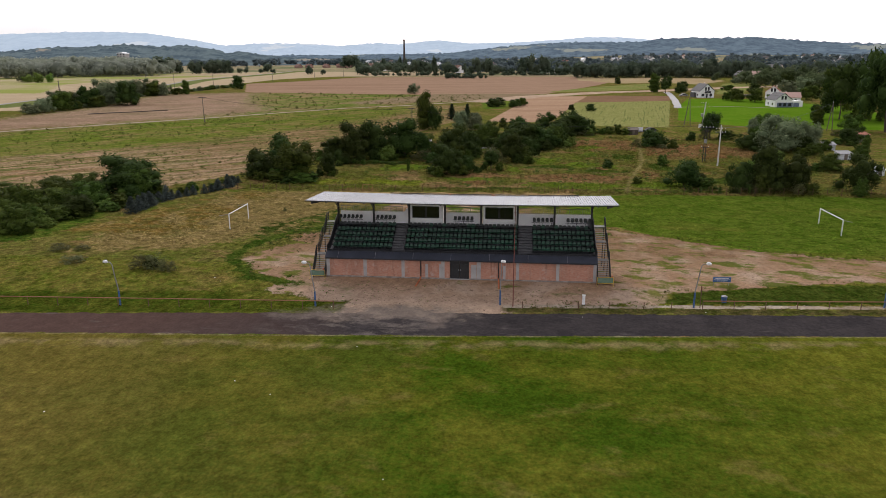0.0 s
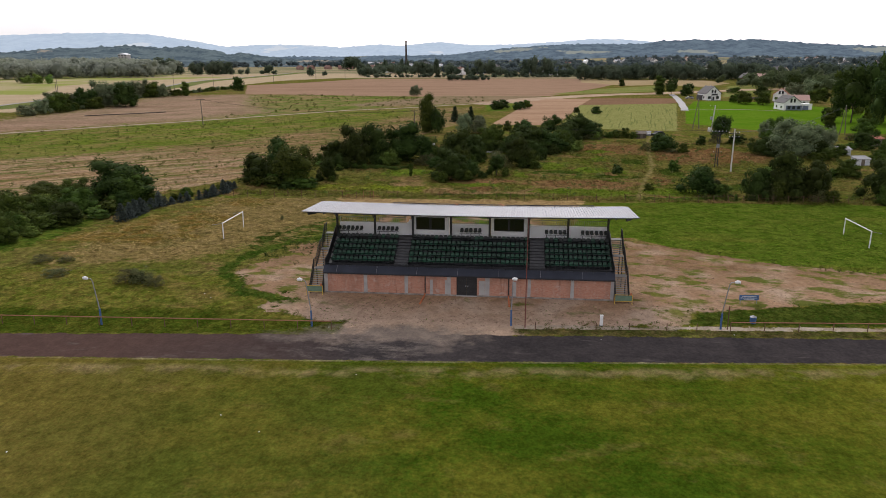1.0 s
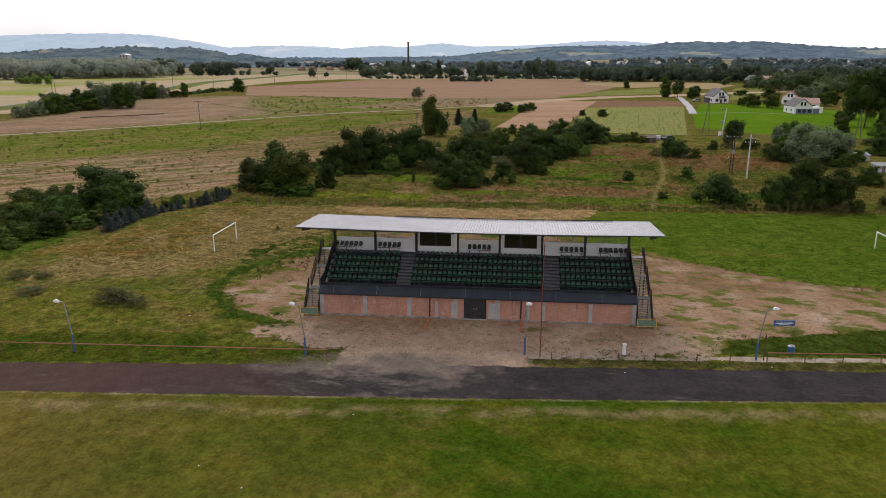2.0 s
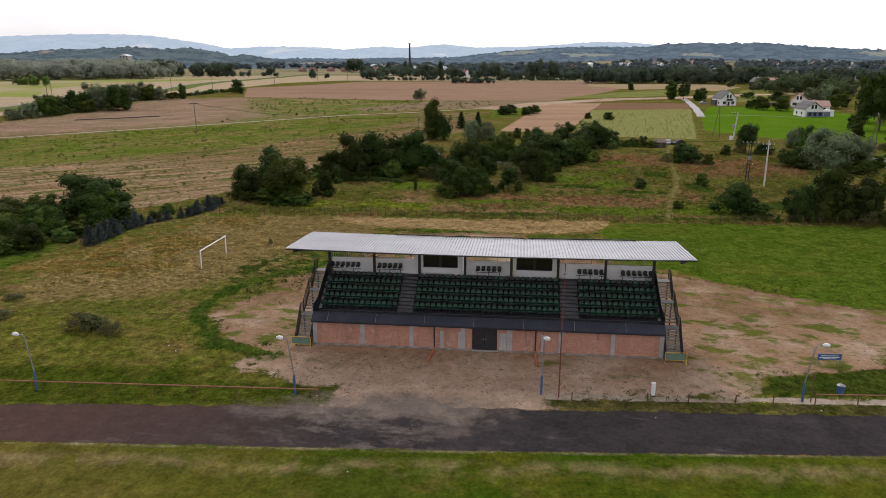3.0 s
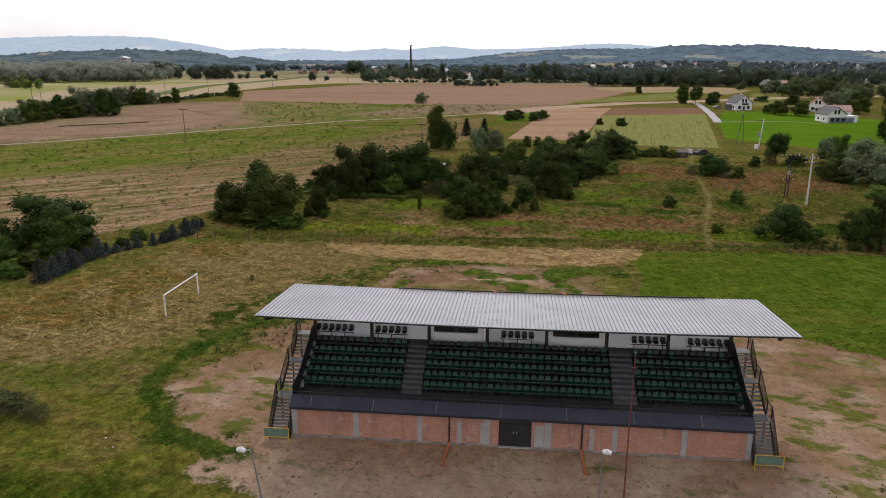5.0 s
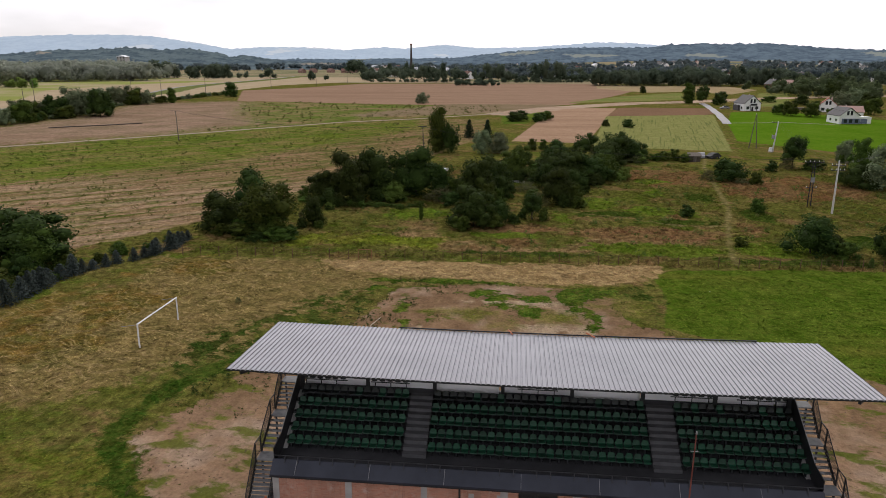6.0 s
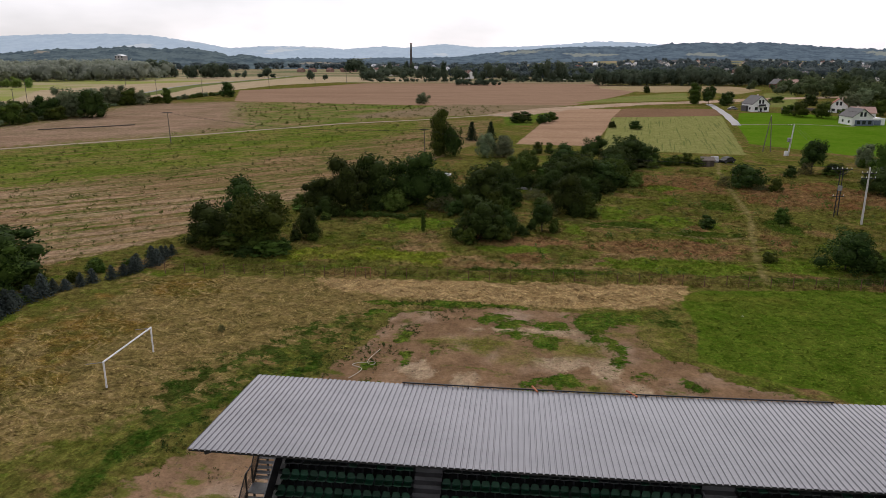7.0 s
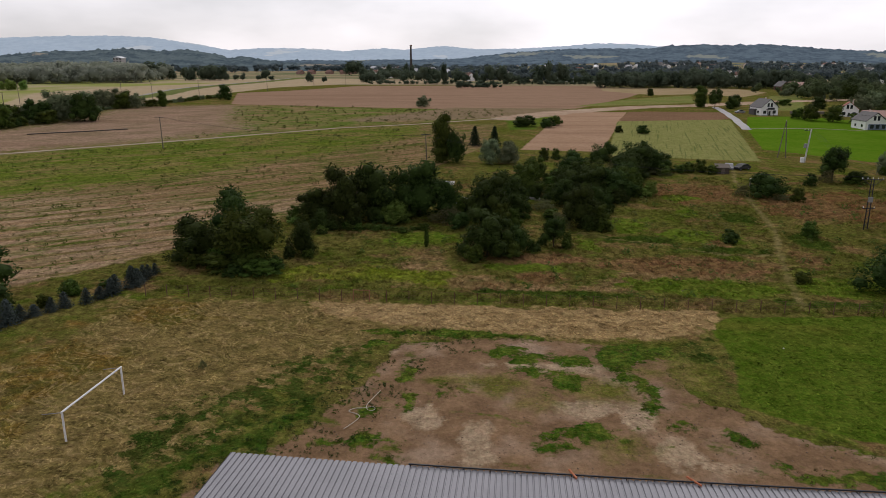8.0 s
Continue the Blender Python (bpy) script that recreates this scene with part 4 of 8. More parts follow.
    if through:
        thin = nt.nodes.new("ShaderNodeBsdfTranslucent")
        nt.links.new(hsv.outputs[0], thin.inputs["Color"])
        both = node(nt, "ShaderNodeMixShader", Fac=through)
        nt.links.new(bsdf.outputs[0], both.inputs[1])
        nt.links.new(thin.outputs[0], both.inputs[2])
        nt.links.new(both.outputs[0], nt.nodes["Material Output"].inputs["Surface"])
    return m


LAND = ground_material("land")
BLADES = ground_material("grass_blades", 0.5, False)
LYING = ground_material("lying_blades", 0.0, False)


def give_zones(me, x, y):
    """Write each zone's signed distance on the points of a mesh."""
    for name, rule, *_ in ZONES:
        at = me.attributes.new(name, "FLOAT", "POINT")
        at.data.foreach_set("value", np.clip(rule(x, y), -60, 60).astype(np.float32))


LATTICE = np.random.RandomState(17).rand(256, 256)


def waves(x, y, size, turn=0.0):
    """Smooth lattice noise, 0 to 1, with bumps of a given size in metres."""
    u, w = (x * math.cos(turn) + y * math.sin(turn)) / size, (y * math.cos(turn) - x * math.sin(turn)) / size
    i, j = np.floor(u).astype(int), np.floor(w).astype(int)
    fu, fw = u - i, w - j
    fu, fw = fu * fu * (3 - 2 * fu), fw * fw * (3 - 2 * fw)
    at = lambda a, b: LATTICE[a % 256, b % 256]
    return (at(i, j) * (1 - fu) + at(i + 1, j) * fu) * (1 - fw) + (at(i, j + 1) * (1 - fu) + at(i + 1, j + 1) * fu) * fw


def relief(x, y):
    """Heaps of lodged grass, uneven meadow growth, clods of the yard."""
    lodged = np.clip(np.maximum(inside(x, y, STRAW), inside(x, y, HAY)) / 1.5 + 0.5, 0, 1)
    heaped = np.clip(inside(x, y, HAY) / 1.2 + 0.4, 0, 1)
    bend = 2.5 * waves(x, y, 6.0)
    crest = 1 - 2 * abs(waves(x + bend, y - bend, 2.1, 0.4) - 0.5)
    z = lodged * (0.12 + 0.26 * heaped) * (crest ** 2 + 0.5 * waves(x, y, 0.9, 1.0) - 0.5)
    wild = np.clip((y - 55.5) / 2, 0, 1) * np.clip((175 - y) / 30, 0, 1) * np.clip((90 - abs(x)) / 10, 0, 1) * (inside(x, y, STUBBLE) < 0)
    z = z + wild * (0.30 * waves(x, y, 2.6, 0.7) + 0.22 * waves(x, y, 1.2, 0.2) - 0.2)
    leafy = np.clip(np.maximum(blobs(x, y, GREEN_SPOTS), inside(x, y, CLOVER_BAND)) / 0.8 + 0.3, 0, 1)
    z = z + leafy * 0.13 * waves(x, y, 0.8, 0.9)
    soil = np.clip(inside(x, y, YARD) / 2, 0, 1) * np.clip((y - 9.5) / 3, 0, 1)
    return z + soil * 0.06 * (waves(x, y, 1.1, 0.3) - 0.5)


def swells(x, y):
    """Gentle unevenness of open ground, levelled along the track and round the stand."""
    near = np.clip((150 - np.hypot(x, y - 40)) / 100, 0, 1)
    wob = np.sin(x * 0.9 + 1.7 * np.sin(y * 0.31)) * np.sin(y * 0.8 + 1.3 * np.sin(x * 0.27)) + 0.5 * np.sin(2.3 * x + y) * np.sin(1.9 * y - 0.7 * x)
    flat = np.clip((np.abs(y + 12 - 0.07 * x) - 4) / 3, 0, 1) * np.where(y < -12, 0.15, 1.0) * np.clip((np.hypot(np.maximum(abs(x) - 17, 0), np.maximum(abs(y - 4) - 5, 0))) / 4, 0, 1)
    return wob * near * flat


def steps(*stretches):
    out = []
    for a, b, d in stretches:
        out += list(np.arange(a, b, d))
    return out


def grid_mesh(name, gx, gy, keep, bumpy):
    x, y = np.meshgrid(gx, gy)
    z = lie(x, y)
    z = z + bumpy * swells(x, y)
    if name == "ground":
        z = z + relief(x, y)
    rows, cols = x.shape
    idx = np.arange(rows * cols).reshape(rows, cols)
    quads = np.stack([idx[:-1, :-1], idx[:-1, 1:], idx[1:, 1:], idx[1:, :-1]], -1)
    cx, cy = (x[:-1, :-1] + x[1:, 1:]) / 2, (y[:-1, :-1] + y[1:, 1:]) / 2
    quads = quads[keep(cx, cy)]
    used, back = np.unique(quads, return_inverse=True)
    quads = back.reshape(quads.shape)
    vx, vy, vz = x.ravel()[used], y.ravel()[used], z.ravel()[used]
    me = bpy.data.meshes.new(name)
    me.from_pydata(np.stack([vx, vy, vz], 1).tolist(), [], quads.tolist())
    me.materials.append(LAND)
    me.shade_smooth()
    give_zones(me, vx, vy)
    return me


far_x = [320 * 1.12 ** k for k in range(1, 26)]
gx = sorted([-v for v in far_x]) + steps((-320, -72, 4), (-72, -52, 0.75), (-52, 54, 0.5), (54, 76, 0.75), (76, 320, 4)) + [320] + far_x
gy = steps((-1200, -120, 90), (-120, -45, 5), (-45, 8, 0.75), (8, 70, 0.45), (70, 110, 0.9), (110, 190, 2), (190, 480, 5), (480, 900, 14)) + [900 * 1.1 ** k for k in range(0, 18)]
on_track = lambda x, y: (y < track_far(x)) & (y > track_near(x))
on_turf = lambda x, y: y <= track_near(x)
tagged(new("ground", grid_mesh("ground", gx, gy, lambda x, y: ~on_track(x, y) & ~on_turf(x, y), 0.07)), "meadows, bare yard and farmland of olive grass and brown soil", "ground", kind="structure")
tagged(new("road", grid_mesh("road", gx, gy, on_track, 0.0)), "worn dark asphalt running track with reddish cinder and dust", "running track", kind="structure")
tagged(new("lawn", grid_mesh("lawn", gx, gy, on_turf, 0.04)), "mown football pitch of patchy green and brown grass", "football pitch", kind="structure")


def ribbon(name, label, category, line, half, mat):
    """A track or lane laid on the ground along a line, a little proud of it, with wavering edges."""
    rs = random.Random(len(name))
    pts = []
    for (ax, ay), (bx, by) in zip(line, line[1:]):
        n = max(2, int(math.hypot(bx - ax, by - ay) / 3))
        pts += [(ax + (bx - ax) * k / n, ay + (by - ay) * k / n) for k in range(n)]
    pts.append(line[-1])
    s = Solid()
    v, f = [], []
    for i, (x, y) in enumerate(pts):
        a, b = pts[max(0, i - 1)], pts[min(len(pts) - 1, i + 1)]
        d = Vector((b[0] - a[0], b[1] - a[1])).normalized()
        for side in (-1, 1):
            w = half * (1 + 0.10 * math.sin(0.7 * i + 2 * side) + rs.uniform(-0.03, 0.03))
            px, py = x - d.y * w * side, y + d.x * w * side
            v += [(px, py, float(lie(px, py)) + 0.05), (px, py, float(lie(px, py)) - 0.2)]
    for i in range(len(pts) - 1):
        k = 4 * i
        f += [(k, k + 2, k + 6, k + 4), (k, k + 4, k + 5, k + 1), (k + 2, k + 3, k + 7, k + 6)]
    s.v, s.f = v, f
    return tagged(new(name, s.mesh(name, mat)), label, category, kind="structure")


ribbon("path_field", "pale dirt cart track across the stubble field", "dirt track", CART_TRACK, 1.2, plain("pale_dirt", (0.26, 0.20, 0.13), (0.36, 0.29, 0.20), 0.95, scale=0.4))
ribbon("railway", "grey ballast railway line on a low bank across the plain", "railway", RAILWAY, 1.7, plain("track_ballast", (0.22, 0.20, 0.185), (0.32, 0.30, 0.28), 0.95, scale=0.4))
ribbon("road_lane", "pale grey concrete lane leading to the houses", "lane", HOUSE_ROAD, 1.6, plain("lane_concrete", (0.36, 0.35, 0.35), (0.46, 0.45, 0.45), 0.9, scale=0.3))
ribbon("path_garden", "narrow pale path across the bright lawn", "path", GARDEN_PATH, 0.45, plain("garden_gravel", (0.22, 0.21, 0.13), (0.30, 0.28, 0.19), 0.95, scale=0.5))


# ---- the grandstand ----
HALF = 14.86
BAYS = [-14.7 + 4.2 * i for i in range(8)]
ROW_Y, ROW_Z, ROW_DEEP, ROW_RISE = 1.75, 2.62, 0.78, 0.43
DECK_Z, BACK_Y = 4.75, 6.35
BLOCKS = [(-14.62, 14), (-6.32, 26), (8.02, 14)]
AISLES = [(-7.74, -6.36), (6.44, 7.98)]


def roof_z(x, y):
    return 8.70 - (y + 0.525) * 0.0811 - 0.17 * (1 - (x / 16.8) ** 2)


stand = thing("grandstand", "covered grandstand of pale brick with green seats and white roof", "grandstand")

# front wall with a real doorway, in brick bays between concrete pilasters
front = Solid()
front.box(-HALF, -1.02, 0, 0.3, 0.16, 2.25).box(1.10, HALF, 0, 0.3, 0.16, 2.25).box(-1.02, 1.10, 0, 0.3, 2.12, 2.25)
part("front_wall", front, BRICK, stand, "pale red brick front wall with damp stains")
plinth = Solid().box(-HALF - 0.02, -1.02, -0.03, 0.3, -0.5, 0.157).box(1.10, HALF + 0.02, -0.03, 0.3, -0.5, 0.157)
part("plinth", plinth, plain("damp_plinth", (0.13, 0.105, 0.09), (0.36, 0.33, 0.30), 0.9, scale=1.6), stand, "grey concrete plinth")
part("door_sill", Solid().box(-1.02, 1.10, -0.06, 0.32, -0.5, 0.07), CONCRETE, stand)
PILASTERS = [(-14.86, -14.5), (-10.68, -10.3), (-6.40, -6.05), (-2.0, -1.6), (1.93, 2.38), (6.24, 6.56), (10.56, 10.9), (14.52, 14.86)]
for a, b in PILASTERS:
    part("pilaster", Solid().box(a, b, -0.035, 0.02, 0.158, 2.2), CONCRETE, stand)
for a, b in ((-3.75, -3.45), (-2.2, -2.0), (1.3, 1.9), (4.8, 5.1)):
    part("cement_patch", Solid().box(a, b, -0.008, 0.01, 0.16, 1.7), CONCRETE, stand, "thin grey cement patch")
for i, (a, b) in enumerate(((-0.99, 0.03), (0.05, 1.07))):
    leaf = part("door", Solid().box(a, b, 0.10, 0.16, 0.08, 2.1), BLACK_PAINT, stand, "black sheet-metal door leaf")
    for z in (0.45, 1.05, 1.65):
        part("rib", Solid().box(a + 0.05, b - 0.05, 0.075, 0.10, z, z + 0.05), STEEL_DARK, leaf)
    part("handle", Solid().box(b - 0.14 if i == 0 else a + 0.06, b - 0.06 if i == 0 else a + 0.14, 0.05, 0.10, 1.0, 1.14), STEEL_GREY, leaf)
for x in (-4.24, 4.33):
    part("downpipe", Solid().bar((x, -0.09, 0.25), (x, -0.09, 2.2), 0.055).box(x - 0.08, x + 0.08, -0.1, 0.0, 1.2, 1.25), BLACK_PAINT, stand, "black rainwater downpipe")

# side and back walls under the terrace
for s in (-1, 1):
    side = Solid()
    side.prism([(0.3, -0.5), (BACK_Y, -0.5), (BACK_Y, DECK_Z - 0.1), (5.6, DECK_Z - 0.15), (1.7, ROW_Z - 0.15), (0.3, 2.25)], s * HALF, s * (HALF - 0.25))
    part("side_wall", side, CONCRETE, stand, "grey plastered side wall")
part("back_wall", Solid().box(-HALF, HALF, BACK_Y, BACK_Y + 0.25, -0.5, DECK_Z), CONCRETE, stand)

# terrace: stepped deck with the walkway behind the front apron
deck = [(0.3, 2.25), (0.3, 2.62), (ROW_Y, 2.62)]
for i in range(1, 5):
    y = ROW_Y + ROW_DEEP * i
    deck += [(y, ROW_Z + ROW_RISE * (i - 1)), (y, ROW_Z + ROW_RISE * i)]
y = ROW_Y + ROW_DEEP * 5
deck += [(y, ROW_Z + ROW_RISE * 4), (y, DECK_Z), (BACK_Y, DECK_Z), (BACK_Y, DECK_Z - 0.25), (y, DECK_Z - 0.45), (ROW_Y, 2.25)]
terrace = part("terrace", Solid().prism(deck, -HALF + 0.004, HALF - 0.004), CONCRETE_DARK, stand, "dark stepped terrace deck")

# aisle steps, two to a row
for a, b in AISLES:
    for k in range(10):
        y0, z1 = ROW_Y + ROW_DEEP * 0.5 * k, ROW_Z + 0.215 * (k + 1)
        part("step", Solid().box(a, b, y0, y0 + ROW_DEEP * 0.5 + 0.02, z1 - 0.30, z1), STEP_DARK, terrace)

# seats: a moulded shell of pan and curved back, on a bracket
def seat_mesh(name, mat):
    prof = [(-0.21, 0.375), (-0.20, 0.405), (-0.16, 0.425), (0.10, 0.40), (0.17, 0.43), (0.20, 0.56), (0.225, 0.72)]
    under = [(y + (0.024 if k > 3 else 0.006), z - (0.004 if k > 4 else 0.024)) for k, (y, z) in enumerate(prof)]
    loop = prof + under[::-1]
    n = len(loop)
    cuts = [(-0.205, 0.045), (-0.185, 0.012), (-0.10, 0.0), (0.0, -0.006), (0.10, 0.0), (0.185, 0.012), (0.205, 0.045)]
    s = Solid()
    s.v = []
    for x, lip in cuts:
        for y, z in loop:
            # the pan's sides curl up, the back narrows towards its top
            narrow = 1 - 0.16 * max(0.0, z - 0.56) / 0.16
            s.v.append((x * narrow, y - (lip if z > 0.5 else 0.0), z + (lip if z < 0.5 else -lip * 0.5 * (z > 0.68))))
    for c in range(len(cuts) - 1):
        s.f += [(c * n + i, c * n + (i + 1) % n, (c + 1) * n + (i + 1) % n, (c + 1) * n + i) for i in range(n)]
    s.f += [tuple(range(n)), tuple(range((len(cuts) - 1) * n, len(cuts) * n))[::-1]]
    return s.mesh(name, mat)


SEAT = seat_mesh("seat", SEAT_GREEN)
SEAT_TOP = seat_mesh("raised_seat", SEAT_SHADED)
BRACKET = Solid().box(-0.04, 0.04, -0.05, 0.10, 0.0, 0.395).mesh("seat_bracket", STEEL_DARK)
rng = random.Random(7)
for i in range(5):
    for x0, n in BLOCKS:
        for k in range(n):
            at = pose(x0 + 0.245 + 0.487 * k + rng.uniform(-0.012, 0.012), ROW_Y + ROW_DEEP * i + 0.40, ROW_Z + ROW_RISE * i + 0.004, rng.uniform(-2, 2), 0, rng.uniform(-2, 2))
            # most of the top row takes the shade-coloured seat
            part("seat", SEAT if i < 4 or rng.random() < 0.2 else SEAT_TOP, None, terrace, at=at)
            part("seat_bracket", BRACKET, None, terrace, at=at)
for x0, n in ((-14.75, 6), (-10.3, 5), (-1.15, 5), (8.0, 5), (11.85, 6)):
    rack = part("seat_rack", Solid().box(x0 - 0.05, x0 + 0.49 * n - 0.05, 5.92, 5.98, 5.20, 5.24), STEEL_DARK, terrace, "dark steel rack of raised seats")
    for k in range(0, n, 2):
        part("rack_leg", Solid().box(x0 + 0.2 + 0.49 * k, x0 + 0.25 + 0.49 * k, 5.92, 5.98, DECK_Z, 5.20), STEEL_DARK, terrace)
    for k in range(n):
        part("seat", SEAT_TOP, None, terrace, at=pose(x0 + 0.22 + 0.49 * k, 5.96, 5.0, rng.uniform(-2, 2), 0, rng.uniform(-2, 2)) @ Matrix.Diagonal((0.84, 1, 1.06, 1)))

# apron of dark blue sheet along the front, with its seams, and the railing on it
apron = Solid().prism([(-0.30, 2.16), (-0.30, 2.30), (0.42, 2.86), (0.50, 2.86), (0.50, 2.62), (0.02, 2.252), (0.02, 2.16)], -HALF - 0.05, HALF + 0.05)
apron_ob = part("apron", apron, SHEET_BLUE, stand, "dark blue sheet-metal apron along the front")
for k in range(8):
    x = -12.6 + 4.2 * k - 0.9
    part("seam", Solid().beam((x, -0.30, 2.315), (x, 0.40, 2.86), 0.025, 0.03), STEEL_GREY, apron_ob)
for k in range(15):
    for dx in (0.0, 0.75):
        x = -14.2 + 2.02 * k + dx
        if x > HALF - 0.3:
            continue
        part("railing_post", Solid().beam((x, 0.24, 2.72), (x, 0.46, 3.06), 0.05, 0.06), STEEL_DARK, stand)
part("railing", Solid().bar((-HALF, 0.46, 3.07), (HALF, 0.46, 3.07), 0.03, sides=6), STEEL_DARK, stand, "dark tube handrail")

part("fascia", Solid().box(-HALF - 0.06, HALF + 0.06, -0.315, -0.30, 2.13, 2.20), BLACK_PAINT, apron_ob)
for s_ in (-1, 1):
    screen = Solid().prism([(0.55, 2.3), (1.9, 2.35), (5.7, 4.4), (BACK_Y, 4.5), (BACK_Y, 5.75), (5.6, 5.7), (1.9, 3.65), (0.55, 3.45)], s_ * (HALF + 0.02), s_ * (HALF + 0.06))
    part("side_screen", screen, STEEL_DARK, stand, "dark mesh screen beside the seats")
    part("side_rail", Solid().bar((s_ * (HALF + 0.04), 1.9, 3.68), (s_ * (HALF + 0.04), 5.6, 5.73), 0.03, sides=6), STEEL_GREY, stand)

# parapet at the back, white, with a rail above it
PARAPETS = [(-14.6, -7.1), (-2.1, 2.1), (6.3, 14.82)]
for a, b in PARAPETS:
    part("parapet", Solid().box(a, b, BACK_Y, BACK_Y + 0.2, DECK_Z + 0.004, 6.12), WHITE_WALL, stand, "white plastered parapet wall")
    rail = Solid().bar((a, BACK_Y + 0.1, 6.74), (b, BACK_Y + 0.1, 6.74), 0.03, sides=6).bar((a, BACK_Y + 0.1, 6.20), (b, BACK_Y + 0.1, 6.20), 0.02, sides=6)
    n = int((b - a) / 0.21)
    for k in range(n + 1):
        x, r = a + 0.05 + (b - a - 0.1) * k / n, 0.028 if k % 7 == 0 else 0.012
        rail.box(x - r, x + r, BACK_Y + 0.1 - r, BACK_Y + 0.1 + r, 6.12, 6.74)
    part("back_rail", rail, STEEL_GREY, stand, "grey steel railing of close-set bars")
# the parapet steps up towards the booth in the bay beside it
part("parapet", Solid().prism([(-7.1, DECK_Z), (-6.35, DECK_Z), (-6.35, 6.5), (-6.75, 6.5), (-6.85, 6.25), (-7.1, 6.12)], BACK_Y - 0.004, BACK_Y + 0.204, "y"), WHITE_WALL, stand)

# two commentary booths with wide dark windows
for x0, x1, w0, w1 in ((-6.28, -2.35, -5.98, -2.80), (2.25, 6.18, 2.56, 5.80)):
    y0, y1 = 6.08, 8.1
    za, zb = 5.50, 6.90
    zt = roof_z((x0 + x1) / 2, 7.2) - 0.16
    booth = Solid()
    booth.box(x0, x1, y0, y0 + 0.15, DECK_Z + 0.004, za).box(x0, w0, y0, y0 + 0.15, za, zb).box(w1, x1, y0, y0 + 0.15, za, zb).box(x0, x1, y0, y0 + 0.15, zb, zt)
    booth.box(x0, x0 + 0.15, y0 + 0.15, y1, DECK_Z - 0.1, zt).box(x1 - 0.15, x1, y0 + 0.15, y1, DECK_Z - 0.1, zt).box(x0 + 0.15, x1 - 0.15, y1 - 0.15, y1, DECK_Z - 0.1, zt)
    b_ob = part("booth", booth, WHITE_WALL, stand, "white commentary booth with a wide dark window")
    part("booth_floor", Solid().box(x0, x1, BACK_Y + 0.25, y1, DECK_Z - 0.25, DECK_Z - 0.104), CONCRETE, b_ob)
    fr = Solid()
    fr.box(w0, w1, y0 + 0.03, y0 + 0.10, za, za + 0.06).box(w0, w1, y0 + 0.03, y0 + 0.10, zb - 0.06, zb)
    for x in (w0, (w0 + w1) / 2 - 0.12, w1 - 0.06):
        fr.box(x, x + (0.24 if x not in (w0, w1 - 0.06) else 0.06), y0 + 0.03, y0 + 0.10, za + 0.06, zb - 0.06)
    part("window_frame", fr, BLACK_PAINT, b_ob)
    part("pane", Solid().box(w0, w1, y0 + 0.06, y0 + 0.068, za + 0.03, zb - 0.03), BOOTH_GLASS, b_ob)
    part("window_sill", Solid().box(w0 - 0.05, w1 + 0.05, y0 - 0.06, y0 + 0.02, za - 0.05, za - 0.004), WHITE_PAINT, b_ob)

# steel frame: columns at the edge of the gallery, rafters, braces and purlins
COL_Y = 5.78
for x in BAYS:
    zc = roof_z(x, COL_Y) - 0.30
    col = Solid().box(x - 0.11, x + 0.11, COL_Y - 0.09, COL_Y - 0.06, DECK_Z, zc).box(x - 0.11, x + 0.11, COL_Y + 0.06, COL_Y + 0.09, DECK_Z, zc).box(x - 0.05, x + 0.05, COL_Y - 0.06, COL_Y + 0.06, DECK_Z, zc)
    part("column", col, STEEL_DARK, stand, "dark steel roof column")
    part("rafter", Solid().beam((x, 0.25, roof_z(x, 0.25) - 0.19), (x, 8.2, roof_z(x, 8.2) - 0.19), 0.12, 0.22), STEEL_DARK, stand)
    part("brace", Solid().beam((x, COL_Y - 0.05, zc - 1.1), (x, COL_Y - 2.2, roof_z(x, COL_Y - 2.2) - 0.28), 0.09, 0.12), STEEL_DARK, stand)
    part("brace", Solid().beam((x, COL_Y + 0.05, zc - 0.9), (x, COL_Y + 1.5, roof_z(x, COL_Y + 1.5) - 0.28), 0.09, 0.12), STEEL_DARK, stand)
for y in (-0.35, 1.2, 2.8, 4.4, 6.0, 7.6, 8.25):
    pl = Solid()
    xs = np.linspace(-16.6, 16.6, 17)
    for a, b in zip(xs, xs[1:]):
        pl.beam((a, y, roof_z(a, y) - 0.06), (b, y, roof_z(b, y) - 0.06), 0.07, 0.09)
    part("purlin", pl, STEEL_DARK, stand)
# dark cut-outs of bracing that hang below the eaves between the bays
for x in (-15.9, 15.9):
    part("outrigger", Solid().beam((x - 0.3, -0.2, roof_z(x, -0.2) - 0.25), (x + 0.3, 0.5, roof_z(x, 0.5) - 0.2), 0.14, 0.22), STEEL_DARK, stand)


